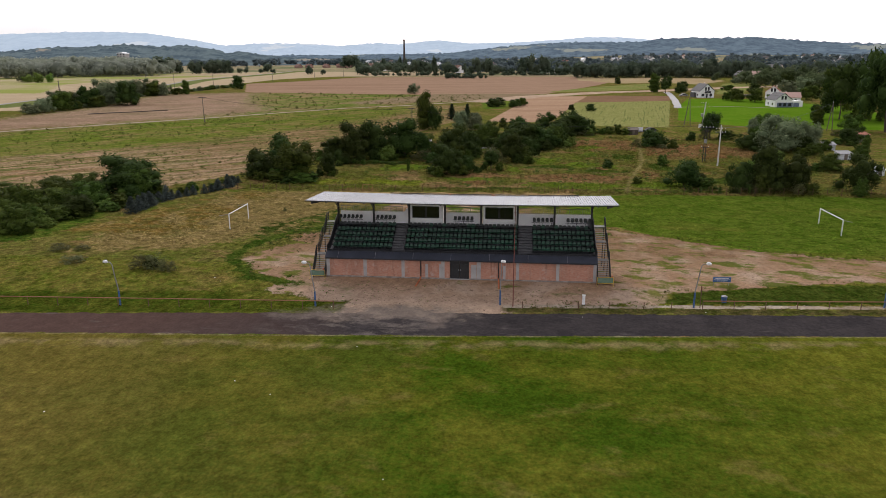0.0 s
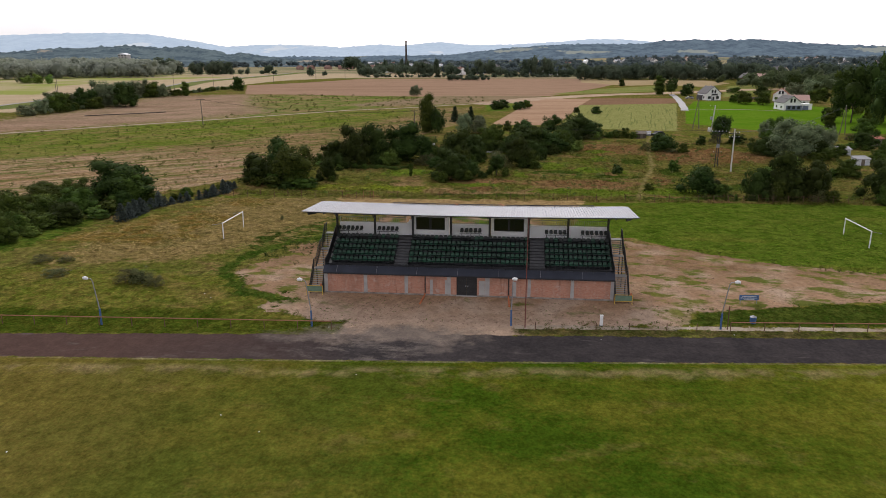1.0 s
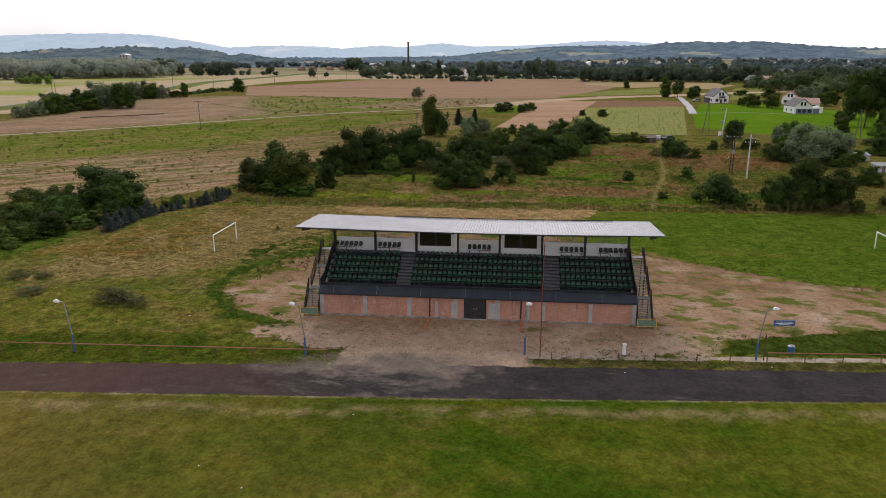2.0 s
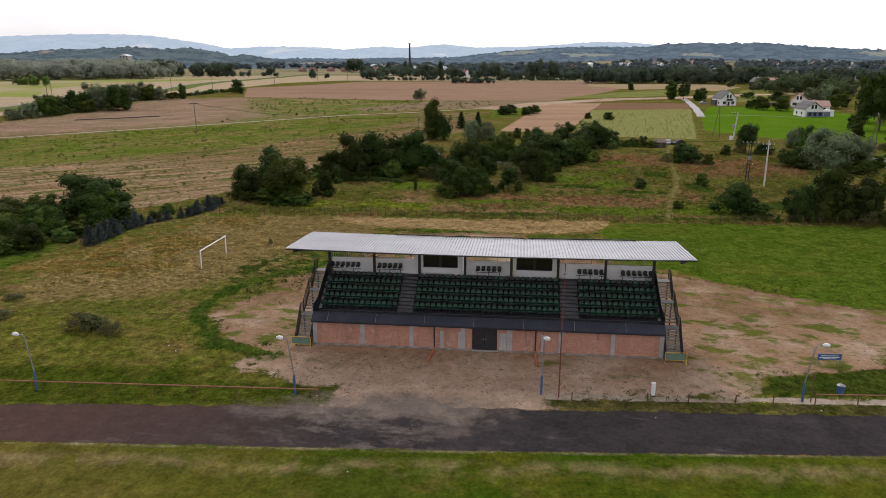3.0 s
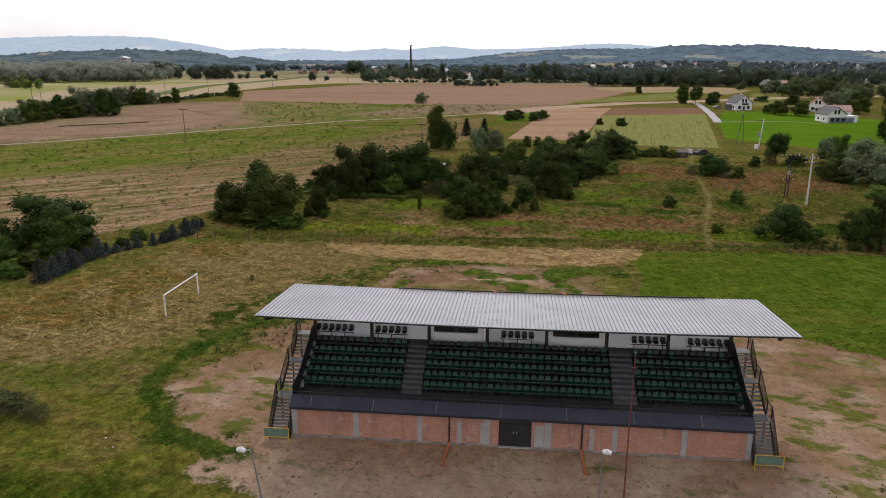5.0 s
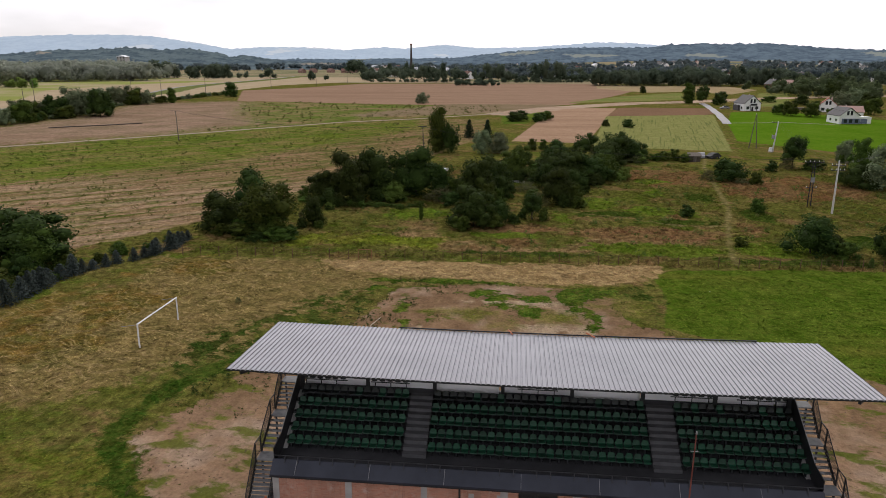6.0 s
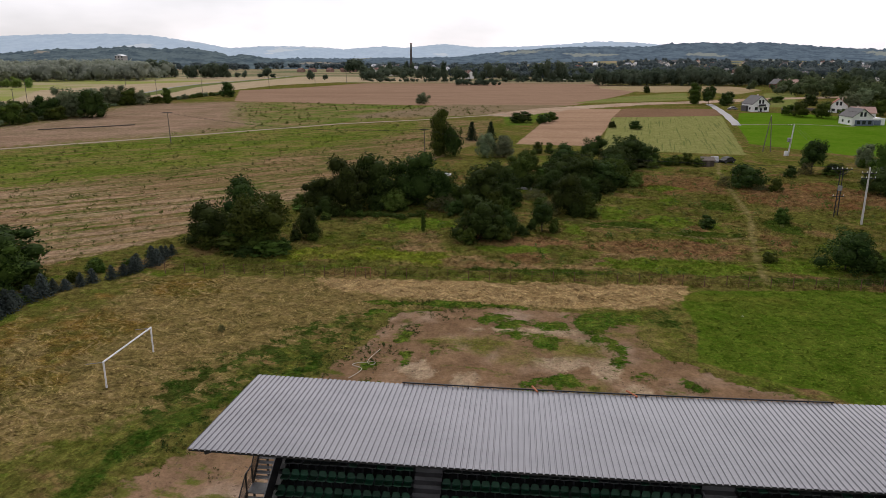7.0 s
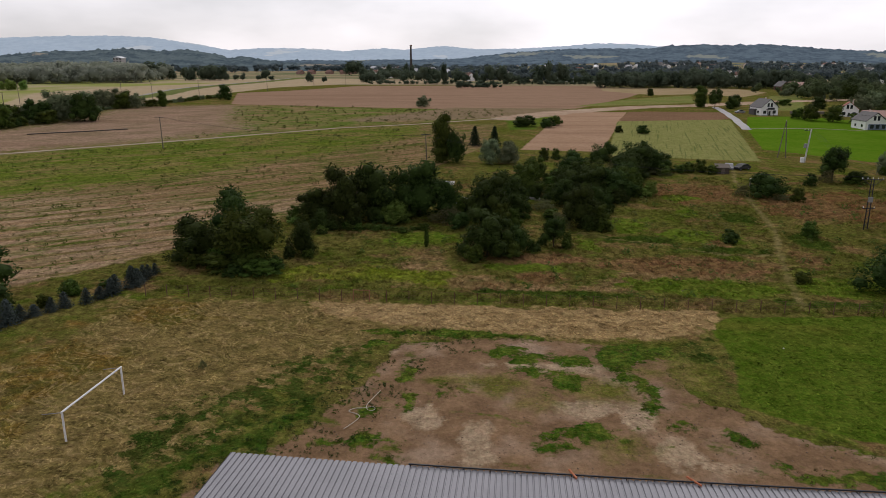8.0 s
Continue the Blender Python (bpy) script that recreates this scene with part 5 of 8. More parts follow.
def roof_sheet():
    """Ribbed sheets, eave to eave, with a slight sag along the middle."""
    pitch, high = 0.2625, 0.05
    n = int(round(33.6 / pitch))
    xs, up = [], []
    for k in range(n + 1):
        c = -16.8 + k * pitch
        for dx, h in ((-0.045, high), (-0.022, 0), (0.022, 0), (0.045, high)):
            xs.append(min(max(c + dx, -16.8), 16.8))
            up.append(h)
    xs, up = np.array(xs), np.array(up)
    ys = np.linspace(-0.55, 8.45, 10)
    v, f = [], []
    for layer in (0.0, -0.012):
        for y in ys:
            flare = 0.012 * (y + 0.5) * np.sign(xs)
            for x, h, e in zip(xs, up, flare * (abs(xs) / 16.8)):
                v.append((x + e * 2, y, roof_z(x, y) + h + layer))
    c, r = len(xs), len(ys)
    for j in range(r - 1):
        for i in range(c - 1):
            a = j * c + i
            f.append((a, a + 1, a + c + 1, a + c))
            b = a + c * r
            f.append((b, b + c, b + c + 1, b + 1))
    for i in range(c - 1):
        for j in (0, r - 1):
            a = j * c + i
            b = a + c * r
            f.append((a, b, b + 1, a + 1))
    s = Solid()
    s.v, s.f = v, f
    return s


part("roof", roof_sheet(), ROOF_SHEET, stand, "pale grey ribbed sheet-metal roof")
trim = Solid()
for a, b in zip(np.linspace(-16.75, 16.75, 17), np.linspace(-16.75, 16.75, 17)[1:]):
    trim.beam((a, -0.52, roof_z(a, -0.52) - 0.045), (b, -0.52, roof_z(b, -0.52) - 0.045), 0.03, 0.06)
part("eave_trim", trim, STEEL_DARK, stand)
gut = Solid()
for a, b in zip(np.linspace(-8.9, 13.4, 9), np.linspace(-8.9, 13.4, 9)[1:]):
    gut.beam((a, 8.42, roof_z(a, 8.42) + 0.13), (b, 8.42, roof_z(b, 8.42) + 0.13), 0.05, 0.05)
    gut.beam((a, 8.46, roof_z(a, 8.46) + 0.08), (b, 8.46, roof_z(b, 8.46) + 0.08), 0.03, 0.03)
for x in np.linspace(-8.8, 13.3, 20):
    gut.beam((x, 8.40, roof_z(x, 8.4) - 0.02), (x, 8.44, roof_z(x, 8.4) + 0.15), 0.05, 0.05)
part("snow_rail", gut, STEEL_DARK, stand, "dark rail along the rear eave")
for x, dx in ((-1.9, 0.28), (3.05, 0.5)):
    part("orange_offcut", Solid().bar((x, 8.72, roof_z(x, 8.7) + 0.20), (x + dx, 8.2, roof_z(x, 8.2) + 0.09), 0.05, sides=8), ORANGE_PLASTIC, stand, "orange pipe offcut at the rear eave")


# ---- outside staircases ----
def staircase(s):
    name = thing("outside_staircase", "dark steel outside staircase with two landings and mesh railings", "staircase", "stairs beside the stand")
    xi, xo = s * 14.98, s * 16.32
    lo, hi = min(xi, xo), max(xi, xo)
    flights = [((-0.45, 0.0), (1.35, 2.15)), ((2.25, 2.15), (4.15, 3.50)), ((5.0, 3.50), (6.35, DECK_Z))]
    for (ya, za), (yb, zb) in flights:
        n = max(4, int(round((zb - za) / 0.185)))
        for k in range(1, n):
            y, z = ya + (yb - ya) * k / n, za + (zb - za) * k / n
            part("step", Solid().box(lo + 0.04, hi - 0.04, y - 0.05, y + 0.22, z - 0.035, z), TREAD, name)
        for x in (xi, xo):
            part("stringer", Solid().beam((x, ya, za - 0.02), (x, yb + 0.1, zb - 0.02), 0.05, 0.24), STEEL_DARK, name)
    for y0, y1, z in ((1.35, 2.30, 2.15), (4.15, 5.05, 3.50), (6.35, 7.2, DECK_Z)):
        part("landing", Solid().box(lo, hi, y0, y1, z - 0.07, z), TREAD, name)
        for x in (lo + 0.05, hi - 0.05):
            part("prop", Solid().box(x - 0.05, x + 0.05, y1 - 0.15, y1 - 0.05, -0.5, z - 0.074), STEEL_DARK, name)
    points = [(-0.45, 0.0), (1.35, 2.15), (2.25, 2.15), (4.15, 3.50), (5.0, 3.50), (6.35, DECK_Z), (7.2, DECK_Z)]
    for x, end in ((xi, 6), (xo, 7)):
        top = Solid()
        infill = Solid()
        for (ya, za), (yb, zb) in zip(points[:end], points[1:end]):
            top.bar((x, ya, za + 1.05), (x, yb, zb + 1.05), 0.03, sides=6)
            top.bar((x, ya, za + 0.12), (x, yb, zb + 0.12), 0.018, sides=6, caps=False)
            length = math.hypot(yb - ya, zb - za)
            m = int(length / 0.13)
            for k in range(1, m):
                y, z = ya + (yb - ya) * k / m, za + (zb - za) * k / m
                infill.box(x - 0.009, x + 0.009, y - 0.010, y + 0.010, z + 0.12, z + 1.04)
        part("handrail", top, STEEL_DARK, name)
        part("railing_infill", infill, STEEL_DARK, name, "close-set dark railing bars")
        for ya, za in points[:end]:
            part("post", Solid().box(x - 0.03, x + 0.03, ya - 0.03, ya + 0.03, za - 0.05, za + 1.06), STEEL_DARK, name)
    return name


for s in (-1, 1):
    staircase(s)
    gate = thing("barrier", "yellow tube barrier with green sheet closing a staircase", "barrier", "barriers at the stairs", at=pose(s * 15.75, -0.75, 0))
    for x in (-0.85, 0.85):
        part("leg", Solid().bar((x, 0, -0.05), (x, 0, 0.95), 0.03, sides=6).bar((x, -0.3, 0.0), (x, 0.3, 0.0), 0.025, sides=6), YELLOW_PAINT, gate)
    for z in (0.25, 0.93):
        part("rail", Solid().bar((-0.85, 0, z), (0.85, 0, z), 0.03, sides=6), YELLOW_PAINT, gate)
    part("sheet", Solid().box(-0.8, 0.8, -0.01, 0.01, 0.3, 0.85), GREEN_NET, gate, "green sheet infill")
    part("warning_lamp", Solid().bar((0.7, 0, 0.96), (0.7, 0, 1.16), 0.09, 0.07), ORANGE_PLASTIC, gate, "orange warning lamp")
# orange drain pipes lying from the foot of the downpipes
for x, dx in ((-4.24, -0.25), (4.33, 0.1)):
    pipe = Solid().bar((x, -0.12, 0.22), (x + dx * 0.3, -0.7, 0.06), 0.07).bar((x + dx * 0.3, -0.7, 0.06), (x + dx, -2.5, -0.06), 0.075)
    tagged(new("drain_pipe", pipe.mesh("drain_pipe", ORANGE_PLASTIC)), "orange plastic drain pipe lying on the bare soil", "pipe", "drain pipes")


# ---- plants ----
def leaf_cards(rs, centres, normals, sizes, flat=0.35):
    """Small bent leaf clumps as quads, one island each: returns points and faces."""
    n = len(centres)
    nn = normals + rs.normal(0, flat, (n, 3))
    nn /= np.linalg.norm(nn, axis=1)[:, None]
    ref = rs.normal(0, 1, (n, 3))
    u = np.cross(nn, ref)
    u /= np.linalg.norm(u, axis=1)[:, None] + 1e-9
    w = np.cross(nn, u)
    s = sizes[:, None]
    long = rs.uniform(0.6, 1.25, (n, 1))
    p = np.stack([centres - u * s * long, centres - w * s * 0.55 + nn * s * 0.18, centres + u * s * long, centres + w * s * 0.55 + nn * s * 0.18], 1)
    soft = normals / (np.linalg.norm(normals, axis=1)[:, None] + 1e-9) * 0.8 + nn * 0.95 + np.array([0, 0, 0.30])
    soft /= np.linalg.norm(soft, axis=1)[:, None]
    return p.reshape(-1, 3), np.arange(4 * n).reshape(n, 4), np.repeat(soft, 4, 0)


def cards_mesh(name, cards, mat):
    """Cards as a mesh, shaded softly by the roundness of the crown they belong to."""
    pts, faces, normals = cards
    me = bpy.data.meshes.new(name)
    me.from_pydata(pts.tolist(), [], faces if isinstance(faces, list) else faces.tolist())
    me.shade_smooth()
    me.normals_split_custom_set_from_vertices(normals.tolist())
    me.materials.append(mat)
    return me


def lumps_cloud(rs, lumps, count, size):
    """Leaf clumps on and in a set of rounded lumps (x, y, z, rx, rz)."""
    c, nrm = [], []
    lumps = np.array(lumps, float)
    weight = lumps[:, 3] ** 2
    share = (count * weight / weight.sum()).astype(int) + 4
    for (lx, ly, lz, r, rz), k in zip(lumps, share):
        d = rs.normal(0, 1, (k, 3))
        d /= np.linalg.norm(d, axis=1)[:, None]
        depth = 1 - np.abs(rs.normal(0, 0.20, (k, 1))) + np.abs(rs.normal(0, 0.14, (k, 1)))
        c.append(np.array([lx, ly, lz]) + d * depth * np.array([r, r, rz]))
        nrm.append(d * np.array([1, 1, r / rz]))
    c, nrm = np.concatenate(c), np.concatenate(nrm)
    sizes = size * rs.uniform(0.6, 1.4, len(c))
    return c, nrm, sizes


def dense_heart(lumps, shrink, level=True, fine=2):
    """Rounded inner masses that keep a crown from showing daylight through its middle."""
    bm = bmesh.new()
    bmesh.ops.create_icosphere(bm, subdivisions=fine, radius=1.0)
    ball = np.array([v.co[:] for v in bm.verts])
    tris = np.array([[v.index for v in f.verts] for f in bm.faces])
    bm.free()
    pts, faces, nrm = [], [], []
    for k, (lx, ly, lz, r, rz) in enumerate(lumps):
        wob = 1 + 0.12 * np.sin(5 * ball[:, :1] + k) * np.sin(4 * ball[:, 2:] + 2 * k)
        pts.append(np.array([lx, ly, lz]) + ball * wob * np.array([r, r, rz]) * shrink)
        faces.append(tris + len(ball) * k)
        nrm.append(ball)
    pts = np.concatenate(pts)
    if level:
        pts[:, 2] = np.maximum(pts[:, 2], 0.015)
    return pts, np.concatenate(faces), np.concatenate(nrm)


def crown(name, seed, style, mat, count, size):
    """A crown in a box one wide and one high."""
    rs = np.random.RandomState(seed)
    lumps = []
    if style == "broad":
        for k in range(26):
            a, z = rs.uniform(0, 6.28), rs.uniform(0.28, 0.90)
            spread = 0.34 * math.sqrt(max(0.06, 1 - ((z - 0.50) / 0.52) ** 2))
            r = rs.uniform(0.06, 0.16)
            lumps.append((math.cos(a) * spread * rs.uniform(0.5, 1.22), math.sin(a) * spread * rs.uniform(0.5, 1.22), z, r, r * rs.uniform(0.8, 1.3)))
        lumps.append((0, 0, 0.55, 0.30, 0.30))
    elif style in ("bush", "scrub"):
        for k in range(30):
            a, z = rs.uniform(0, 6.28), rs.uniform(0.10, 0.84)
            spread = 0.38 * math.sqrt(max(0.05, 1 - (max(z - 0.25, 0) / 0.72) ** 2))
            r = rs.uniform(0.055, 0.15)
            lumps.append((math.cos(a) * spread * rs.uniform(0.6, 1.2), math.sin(a) * spread * rs.uniform(0.6, 1.2), z, r, r * rs.uniform(0.85, 1.2)))
        lumps += [(0, 0, 0.34, 0.34, 0.34), (0.05, 0, 0.6, 0.24, 0.26)]
    elif style == "column":
        for k in range(12):
            z = 0.08 + 0.84 * k / 11
            r = 0.40 * math.sqrt(max(0.08, 1 - ((z - 0.42) / 0.62) ** 2)) * rs.uniform(0.75, 1.05)
            lumps.append((rs.uniform(-0.1, 0.1), rs.uniform(-0.1, 0.1), z, r, 0.12))
    if style == "cone":
        c, nrm = [], []
        for tier in range(11):
            z = 0.05 + 0.88 * tier / 11
            r = 0.5 * (1 - z) ** 0.85 + 0.02
            arms = max(6, int(17 * (1 - z) + 5))
            for k in range(arms):
                a = 6.283 * k / arms + rs.uniform(-0.2, 0.2)
                rr = r * rs.uniform(0.8, 1.1)
                for t in np.linspace(0.15, 1.0, 7):
                    c.append((math.cos(a) * rr * t, math.sin(a) * rr * t, z + 0.055 - 0.075 * t + rs.uniform(-0.02, 0.02)))
                    nrm.append((math.cos(a) * 0.5, math.sin(a) * 0.5, 0.9))
        c, nrm = np.array(c), np.array(nrm)
        sizes = size * rs.uniform(0.7, 1.3, len(c))
    else:
        c, nrm, sizes = lumps_cloud(rs, lumps, count, size)
        low = c[:, 2] < 0.02
        c[low, 2] = 0.02 + np.abs(c[low, 2] - 0.02)
    pts, faces, soft = leaf_cards(rs, c, nrm, sizes, 0.45)
    faces = faces.tolist()
    if lumps and style != "scrub":
        hp, hf, hn = dense_heart([q for q in lumps if q[3] > 0.11], 0.70)
        faces += (hf + len(pts)).tolist()
        pts, soft = np.concatenate([pts, hp]), np.concatenate([soft, hn])
    return cards_mesh(name, (pts, faces, soft), mat)


def trunk(seed, base, top, thick, limbs=6):
    rs = random.Random(seed)
    s = Solid()
    p = Vector((0, 0, -0.04))
    for k in range(4):
        q = Vector((rs.uniform(-0.03, 0.03), rs.uniform(-0.03, 0.03), base + (top - base) * (k + 1) / 4 if k else base))
        s.bar(p, q, thick * (1 - 0.22 * k), thick * (1 - 0.22 * (k + 1)), 7, False)
        p = q
    for k in range(limbs):
        a = 6.283 * k / limbs + rs.uniform(-0.4, 0.4)
        z = rs.uniform(base * 0.8, (base + top) * 0.55)
        s.bar((0, 0, z), (math.cos(a) * 0.30, math.sin(a) * 0.30, z + rs.uniform(0.15, 0.3)), thick * 0.45, thick * 0.12, 5, False)
    return s.mesh("trunk", BARK)


def plant_kind(name, label, category, crown_mesh, trunk_mesh):
    root = thing(name, label, category)
    part("crown", crown_mesh, None, root)
    part("trunk", trunk_mesh, None, root)
    return root


TREES = {
    "broad_a": plant_kind("tree", "dark green broad-crowned tree standing in rough grass", "tree", crown("crown", 11, "broad", LEAF_DARK, 3900, 0.024), trunk(1, 0.26, 0.7, 0.022)),
    "broad_b": plant_kind("tree", "green broad-crowned tree with a rounded top", "tree", crown("crown", 12, "broad", LEAF_MID, 3900, 0.024), trunk(2, 0.24, 0.7, 0.022)),
    "broad_c": plant_kind("tree", "dark leafy tree with an uneven crown", "tree", crown("crown", 13, "broad", LEAF_DARK, 3700, 0.024), trunk(3, 0.28, 0.7, 0.020)),
    "bush_a": plant_kind("bush", "dense dark green bush reaching down to the grass", "bush", crown("crown", 21, "bush", LEAF_DARK, 4000, 0.024), trunk(4, 0.16, 0.6, 0.016)),
    "bush_b": plant_kind("bush", "dense green bush growing on the meadow", "bush", crown("crown", 22, "bush", LEAF_MID, 3900, 0.024), trunk(5, 0.14, 0.6, 0.016)),
    "bush_c": plant_kind("bush", "large dark thicket of leafy branches", "bush", crown("crown", 23, "bush", LEAF_DARK, 3900, 0.024), trunk(6, 0.15, 0.6, 0.018)),
    "willow": plant_kind("willow", "grey-green willow with a soft rounded crown", "willow", crown("crown", 31, "bush", LEAF_GREY, 4000, 0.024), trunk(7, 0.16, 0.7, 0.020)),
    "bright": plant_kind("bush", "light yellow-green bush with loose branches", "bush", crown("crown", 32, "bush", LEAF_BRIGHT, 3700, 0.024), trunk(8, 0.15, 0.6, 0.014)),
    "scrub": plant_kind("scrub", "sparse brown-green scrub in rough grass", "bush", crown("crown", 33, "scrub", LEAF_SCRUB, 1500, 0.030), trunk(12, 0.12, 0.6, 0.010)),
    "spruce": plant_kind("spruce", "small blue-grey spruce in a planted row", "spruce", crown("crown", 41, "cone", LEAF_SPRUCE, 0, 0.050), trunk(9, 0.2, 0.9, 0.022, 0)),
    "conifer": plant_kind("conifer", "dark green conical conifer", "conifer", crown("crown", 42, "cone", LEAF_CONIFER, 0, 0.055), trunk(10, 0.2, 0.9, 0.022, 0)),
    "column": plant_kind("poplar", "tall narrow dark green poplar", "tree", crown("crown", 43, "column", LEAF_MID, 3400, 0.036), trunk(11, 0.2, 0.8, 0.03, 3)),
}
# lighter models for low shrubs and distant trees
for kind, label, style, mat, seed in (("bush_a", "low dark green shrub in rough grass", "bush", LEAF_DARK, 61), ("bush_b", "low green shrub in rough grass", "bush", LEAF_MID, 62), ("bush_c", "low dark shrub with dense leaves", "bush", LEAF_DARK, 63),
                                      ("bright", "low yellow-green shrub with loose leaves", "bush", LEAF_BRIGHT, 64)):
    TREES[kind + "_low"] = plant_kind("shrub", label, "shrub", crown("crown", seed, style, mat, 1100, 0.042), trunk(seed, 0.15, 0.6, 0.014, 3))
for kind, name, label, style, mat, seed in (("bush_a", "bush", "dark green bush far off in the fields", "bush", LEAF_DARK, 71), ("bush_b", "bush", "green bush far off near the houses", "bush", LEAF_MID, 72), ("willow", "willow", "grey-green willow bush at the field edge", "bush", LEAF_GREY, 73),
                                            ("broad_a", "tree", "dark broad-crowned tree near the houses", "broad", LEAF_DARK, 74), ("broad_b", "tree", "green broad-crowned tree near the houses", "broad", LEAF_MID, 75), ("broad_c", "tree", "dark leafy tree near the houses", "broad", LEAF_DARK, 76),
                                            ("bright", "bush", "light green bush far off in the fields", "bush", LEAF_BRIGHT, 77)):
    TREES[kind + "_far"] = plant_kind(name, label, name, crown("crown", seed, style, mat, 1900, 0.032), trunk(seed, 0.2, 0.65, 0.018, 4))
spin = random.Random(5)
first_place = {}


def plant(kind, x, y, high, wide, group=""):
    kind = kind + "_low" if high < 2.9 and y < 200 and kind + "_low" in TREES else kind + "_far" if y > 190 and kind + "_far" in TREES else kind
    m = Matrix.Translation((x, y, float(lie(x, y)) - 0.05)) @ Matrix.Rotation(spin.uniform(0, 6.28), 4, "Z") @ Matrix.Diagonal((wide, wide, high, 1))
    if kind not in first_place:
        first_place[kind] = (m, group)  # the model itself goes there once all its copies are made
        return None
    ob = copy_thing(TREES[kind], m)
    if group:
        tagged(ob, group=group)
    return ob


def plant_all(rows, group="", fringe=0):
    """Plants a list; with a fringe, low shrubs grow out round the foot of each tall plant."""
    for kind, x, y, high, wide in rows:
        plant(kind, x, y, high, wide, group)
        for k in range(fringe if high > 3.8 else 0):
            a = spin.uniform(2.6, 6.8)
            r = wide * spin.uniform(0.34, 0.55)
            plant(spin.choice(("bush_b", "bush_b", "bush_a", "bush_a", "scrub", "bright" if spin.random() < 0.5 else "bush_b")), x + r * math.cos(a), y + r * math.sin(a), high * spin.uniform(0.22, 0.5), wide * spin.uniform(0.32, 0.55), "low shrubs")


# the thicket in the meadow behind the stand
plant_all([
    ("bush_a", -46.4, 68.5, 6.6, 8.6), ("broad_b", -38.2, 66.0, 8.2, 10.2), ("bush_b", -38.0, 65.6, 4.6, 7.0), ("bush_a", -44.6, 77.0, 9.0, 9.0), ("bush_a", -33.6, 72.0, 5.4, 4.4),
    ("bush_c", -36.7, 91.0, 6.2, 7.4), ("bush_c", -32.2, 90.5, 9.9, 9.0), ("bush_a", -27.2, 95.0, 10.4, 10.0), ("bush_c", -20.5, 97.0, 10.2, 12.0), ("bush_a", -15.8, 97.4, 7.0, 5.2),
    ("bush_a", -29.9, 88.3, 2.6, 2.9), ("bush_a", -34.2, 85.3, 4.0, 4.2), ("column", -17.1, 77.6, 2.8, 0.9),
], "thicket behind the stand", 3)
plant_all([
    ("bush_c", -8.4, 74.5, 7.0, 8.2), ("bush_a", -4.0, 76.5, 4.3, 4.6), ("broad_a", 0.9, 79.8, 4.5, 4.9), ("bush_c", 5.7, 92.0, 7.4, 7.6), ("bush_b", 8.3, 91.0, 4.2, 4.2),
    ("bush_c", -9.1, 94.0, 9.0, 9.4), ("bush_a", -13.6, 89.0, 3.0, 4.0), ("bush_b", -2.9, 116.0, 6.6, 8.5), ("broad_c", 5.5, 116.4, 7.0, 8.5), ("bush_c", 12.8, 115.6, 6.5, 10.5),
    ("broad_c", 21.8, 144.6, 7.8, 11.5), ("broad_c", 15.1, 150.7, 6.6, 7.2), ("bright", 21.1, 119.3, 3.1, 3.0), ("scrub", 0.0, 104.0, 2.0, 5.0), ("bush_a", -6.0, 105.0, 6.5, 7.5), ("bush_a", 9.5, 104.5, 5.0, 5.5),
], "thicket behind the stand", 3)
plant_all([
    ("bush_a", -4.6, 98.0, 4.6, 5.0), ("bush_b", 1.5, 97.0, 2.0, 4.0), ("bush_a", 3.5, 109.0, 5.5, 6.5), ("bush_c", 9.0, 113.0, 7.0, 8.5), ("broad_b", 16.5, 119.0, 5.8, 7.0), ("bush_a", 17.0, 128.0, 6.0, 8.0), ("bush_b", 11.0, 129.0, 5.8, 7.5),
    ("bush_a", 20.0, 137.0, 6.4, 8.0), ("bush_c", 7.0, 136.0, 6.5, 8.0), ("bush_b", -1.0, 130.0, 6.0, 7.0), ("bush_a", -8.0, 121.0, 4.2, 7.0), ("bush_b", -3.0, 141.0, 2.6, 6.0), ("bush_c", 26.5, 146.0, 6.0, 8.0),
], "thicket behind the stand", 3)
plant_all([
    ("column", -23.4, 157.0, 12.0, 6.4), ("bush_a", -19.6, 155.6, 8.8, 5.4), ("conifer", -17.3, 189.4, 6.2, 4.2), ("conifer", -11.6, 190.0, 6.2, 4.0),
    ("willow", -11.6, 155.0, 6.8, 6.0), ("willow", -6.8, 155.5, 6.0, 7.2), ("bush_a", -2.2, 245.1, 4.3, 9.5), ("bush_a", 6.0, 243.0, 3.8, 6.0), ("bush_b", 9.5, 251.0, 4.2, 5.0),
    ("bush_b", 2.0, 162.6, 3.5, 3.4), ("bush_b", 5.0, 163.0, 3.3, 2.8), ("bush_a", 36.6, 226.3, 3.1, 5.4), ("bush_a", 29.2, 228.9, 2.6, 3.0),
], "trees at the field edge")
plant_all([
    ("bush_a", 42.9, 119.4, 5.3, 8.4), ("bush_b", 46.8, 115.6, 2.9, 3.1), ("bush_a", 55.2, 132.4, 2.8, 3.2), ("broad_a", 62.1, 138.8, 7.6, 7.8), ("bush_a", 66.2, 137.2, 3.0, 5.3), ("willow", 77.6, 148.5, 6.0, 5.6),
    ("bush_b", 39.3, 89.4, 2.8, 3.0), ("bush_a", 26.3, 84.7, 2.1, 3.0), ("bush_a", 38.3, 63.9, 6.0, 7.8), ("bush_c", 52.6, 61.0, 9.2, 8.4), ("bush_a", 47.6, 60.5, 6.2, 5.6), ("bright", 50.0, 62.8, 6.0, 4.4), ("bush_c", 57.2, 60.6, 7.4, 7.0),
    ("bush_c", 68.5, 60.4, 7.8, 7.6), ("bush_b", 30.0, 66.5, 1.6, 2.2),
], "trees beyond the green pitch", 2)
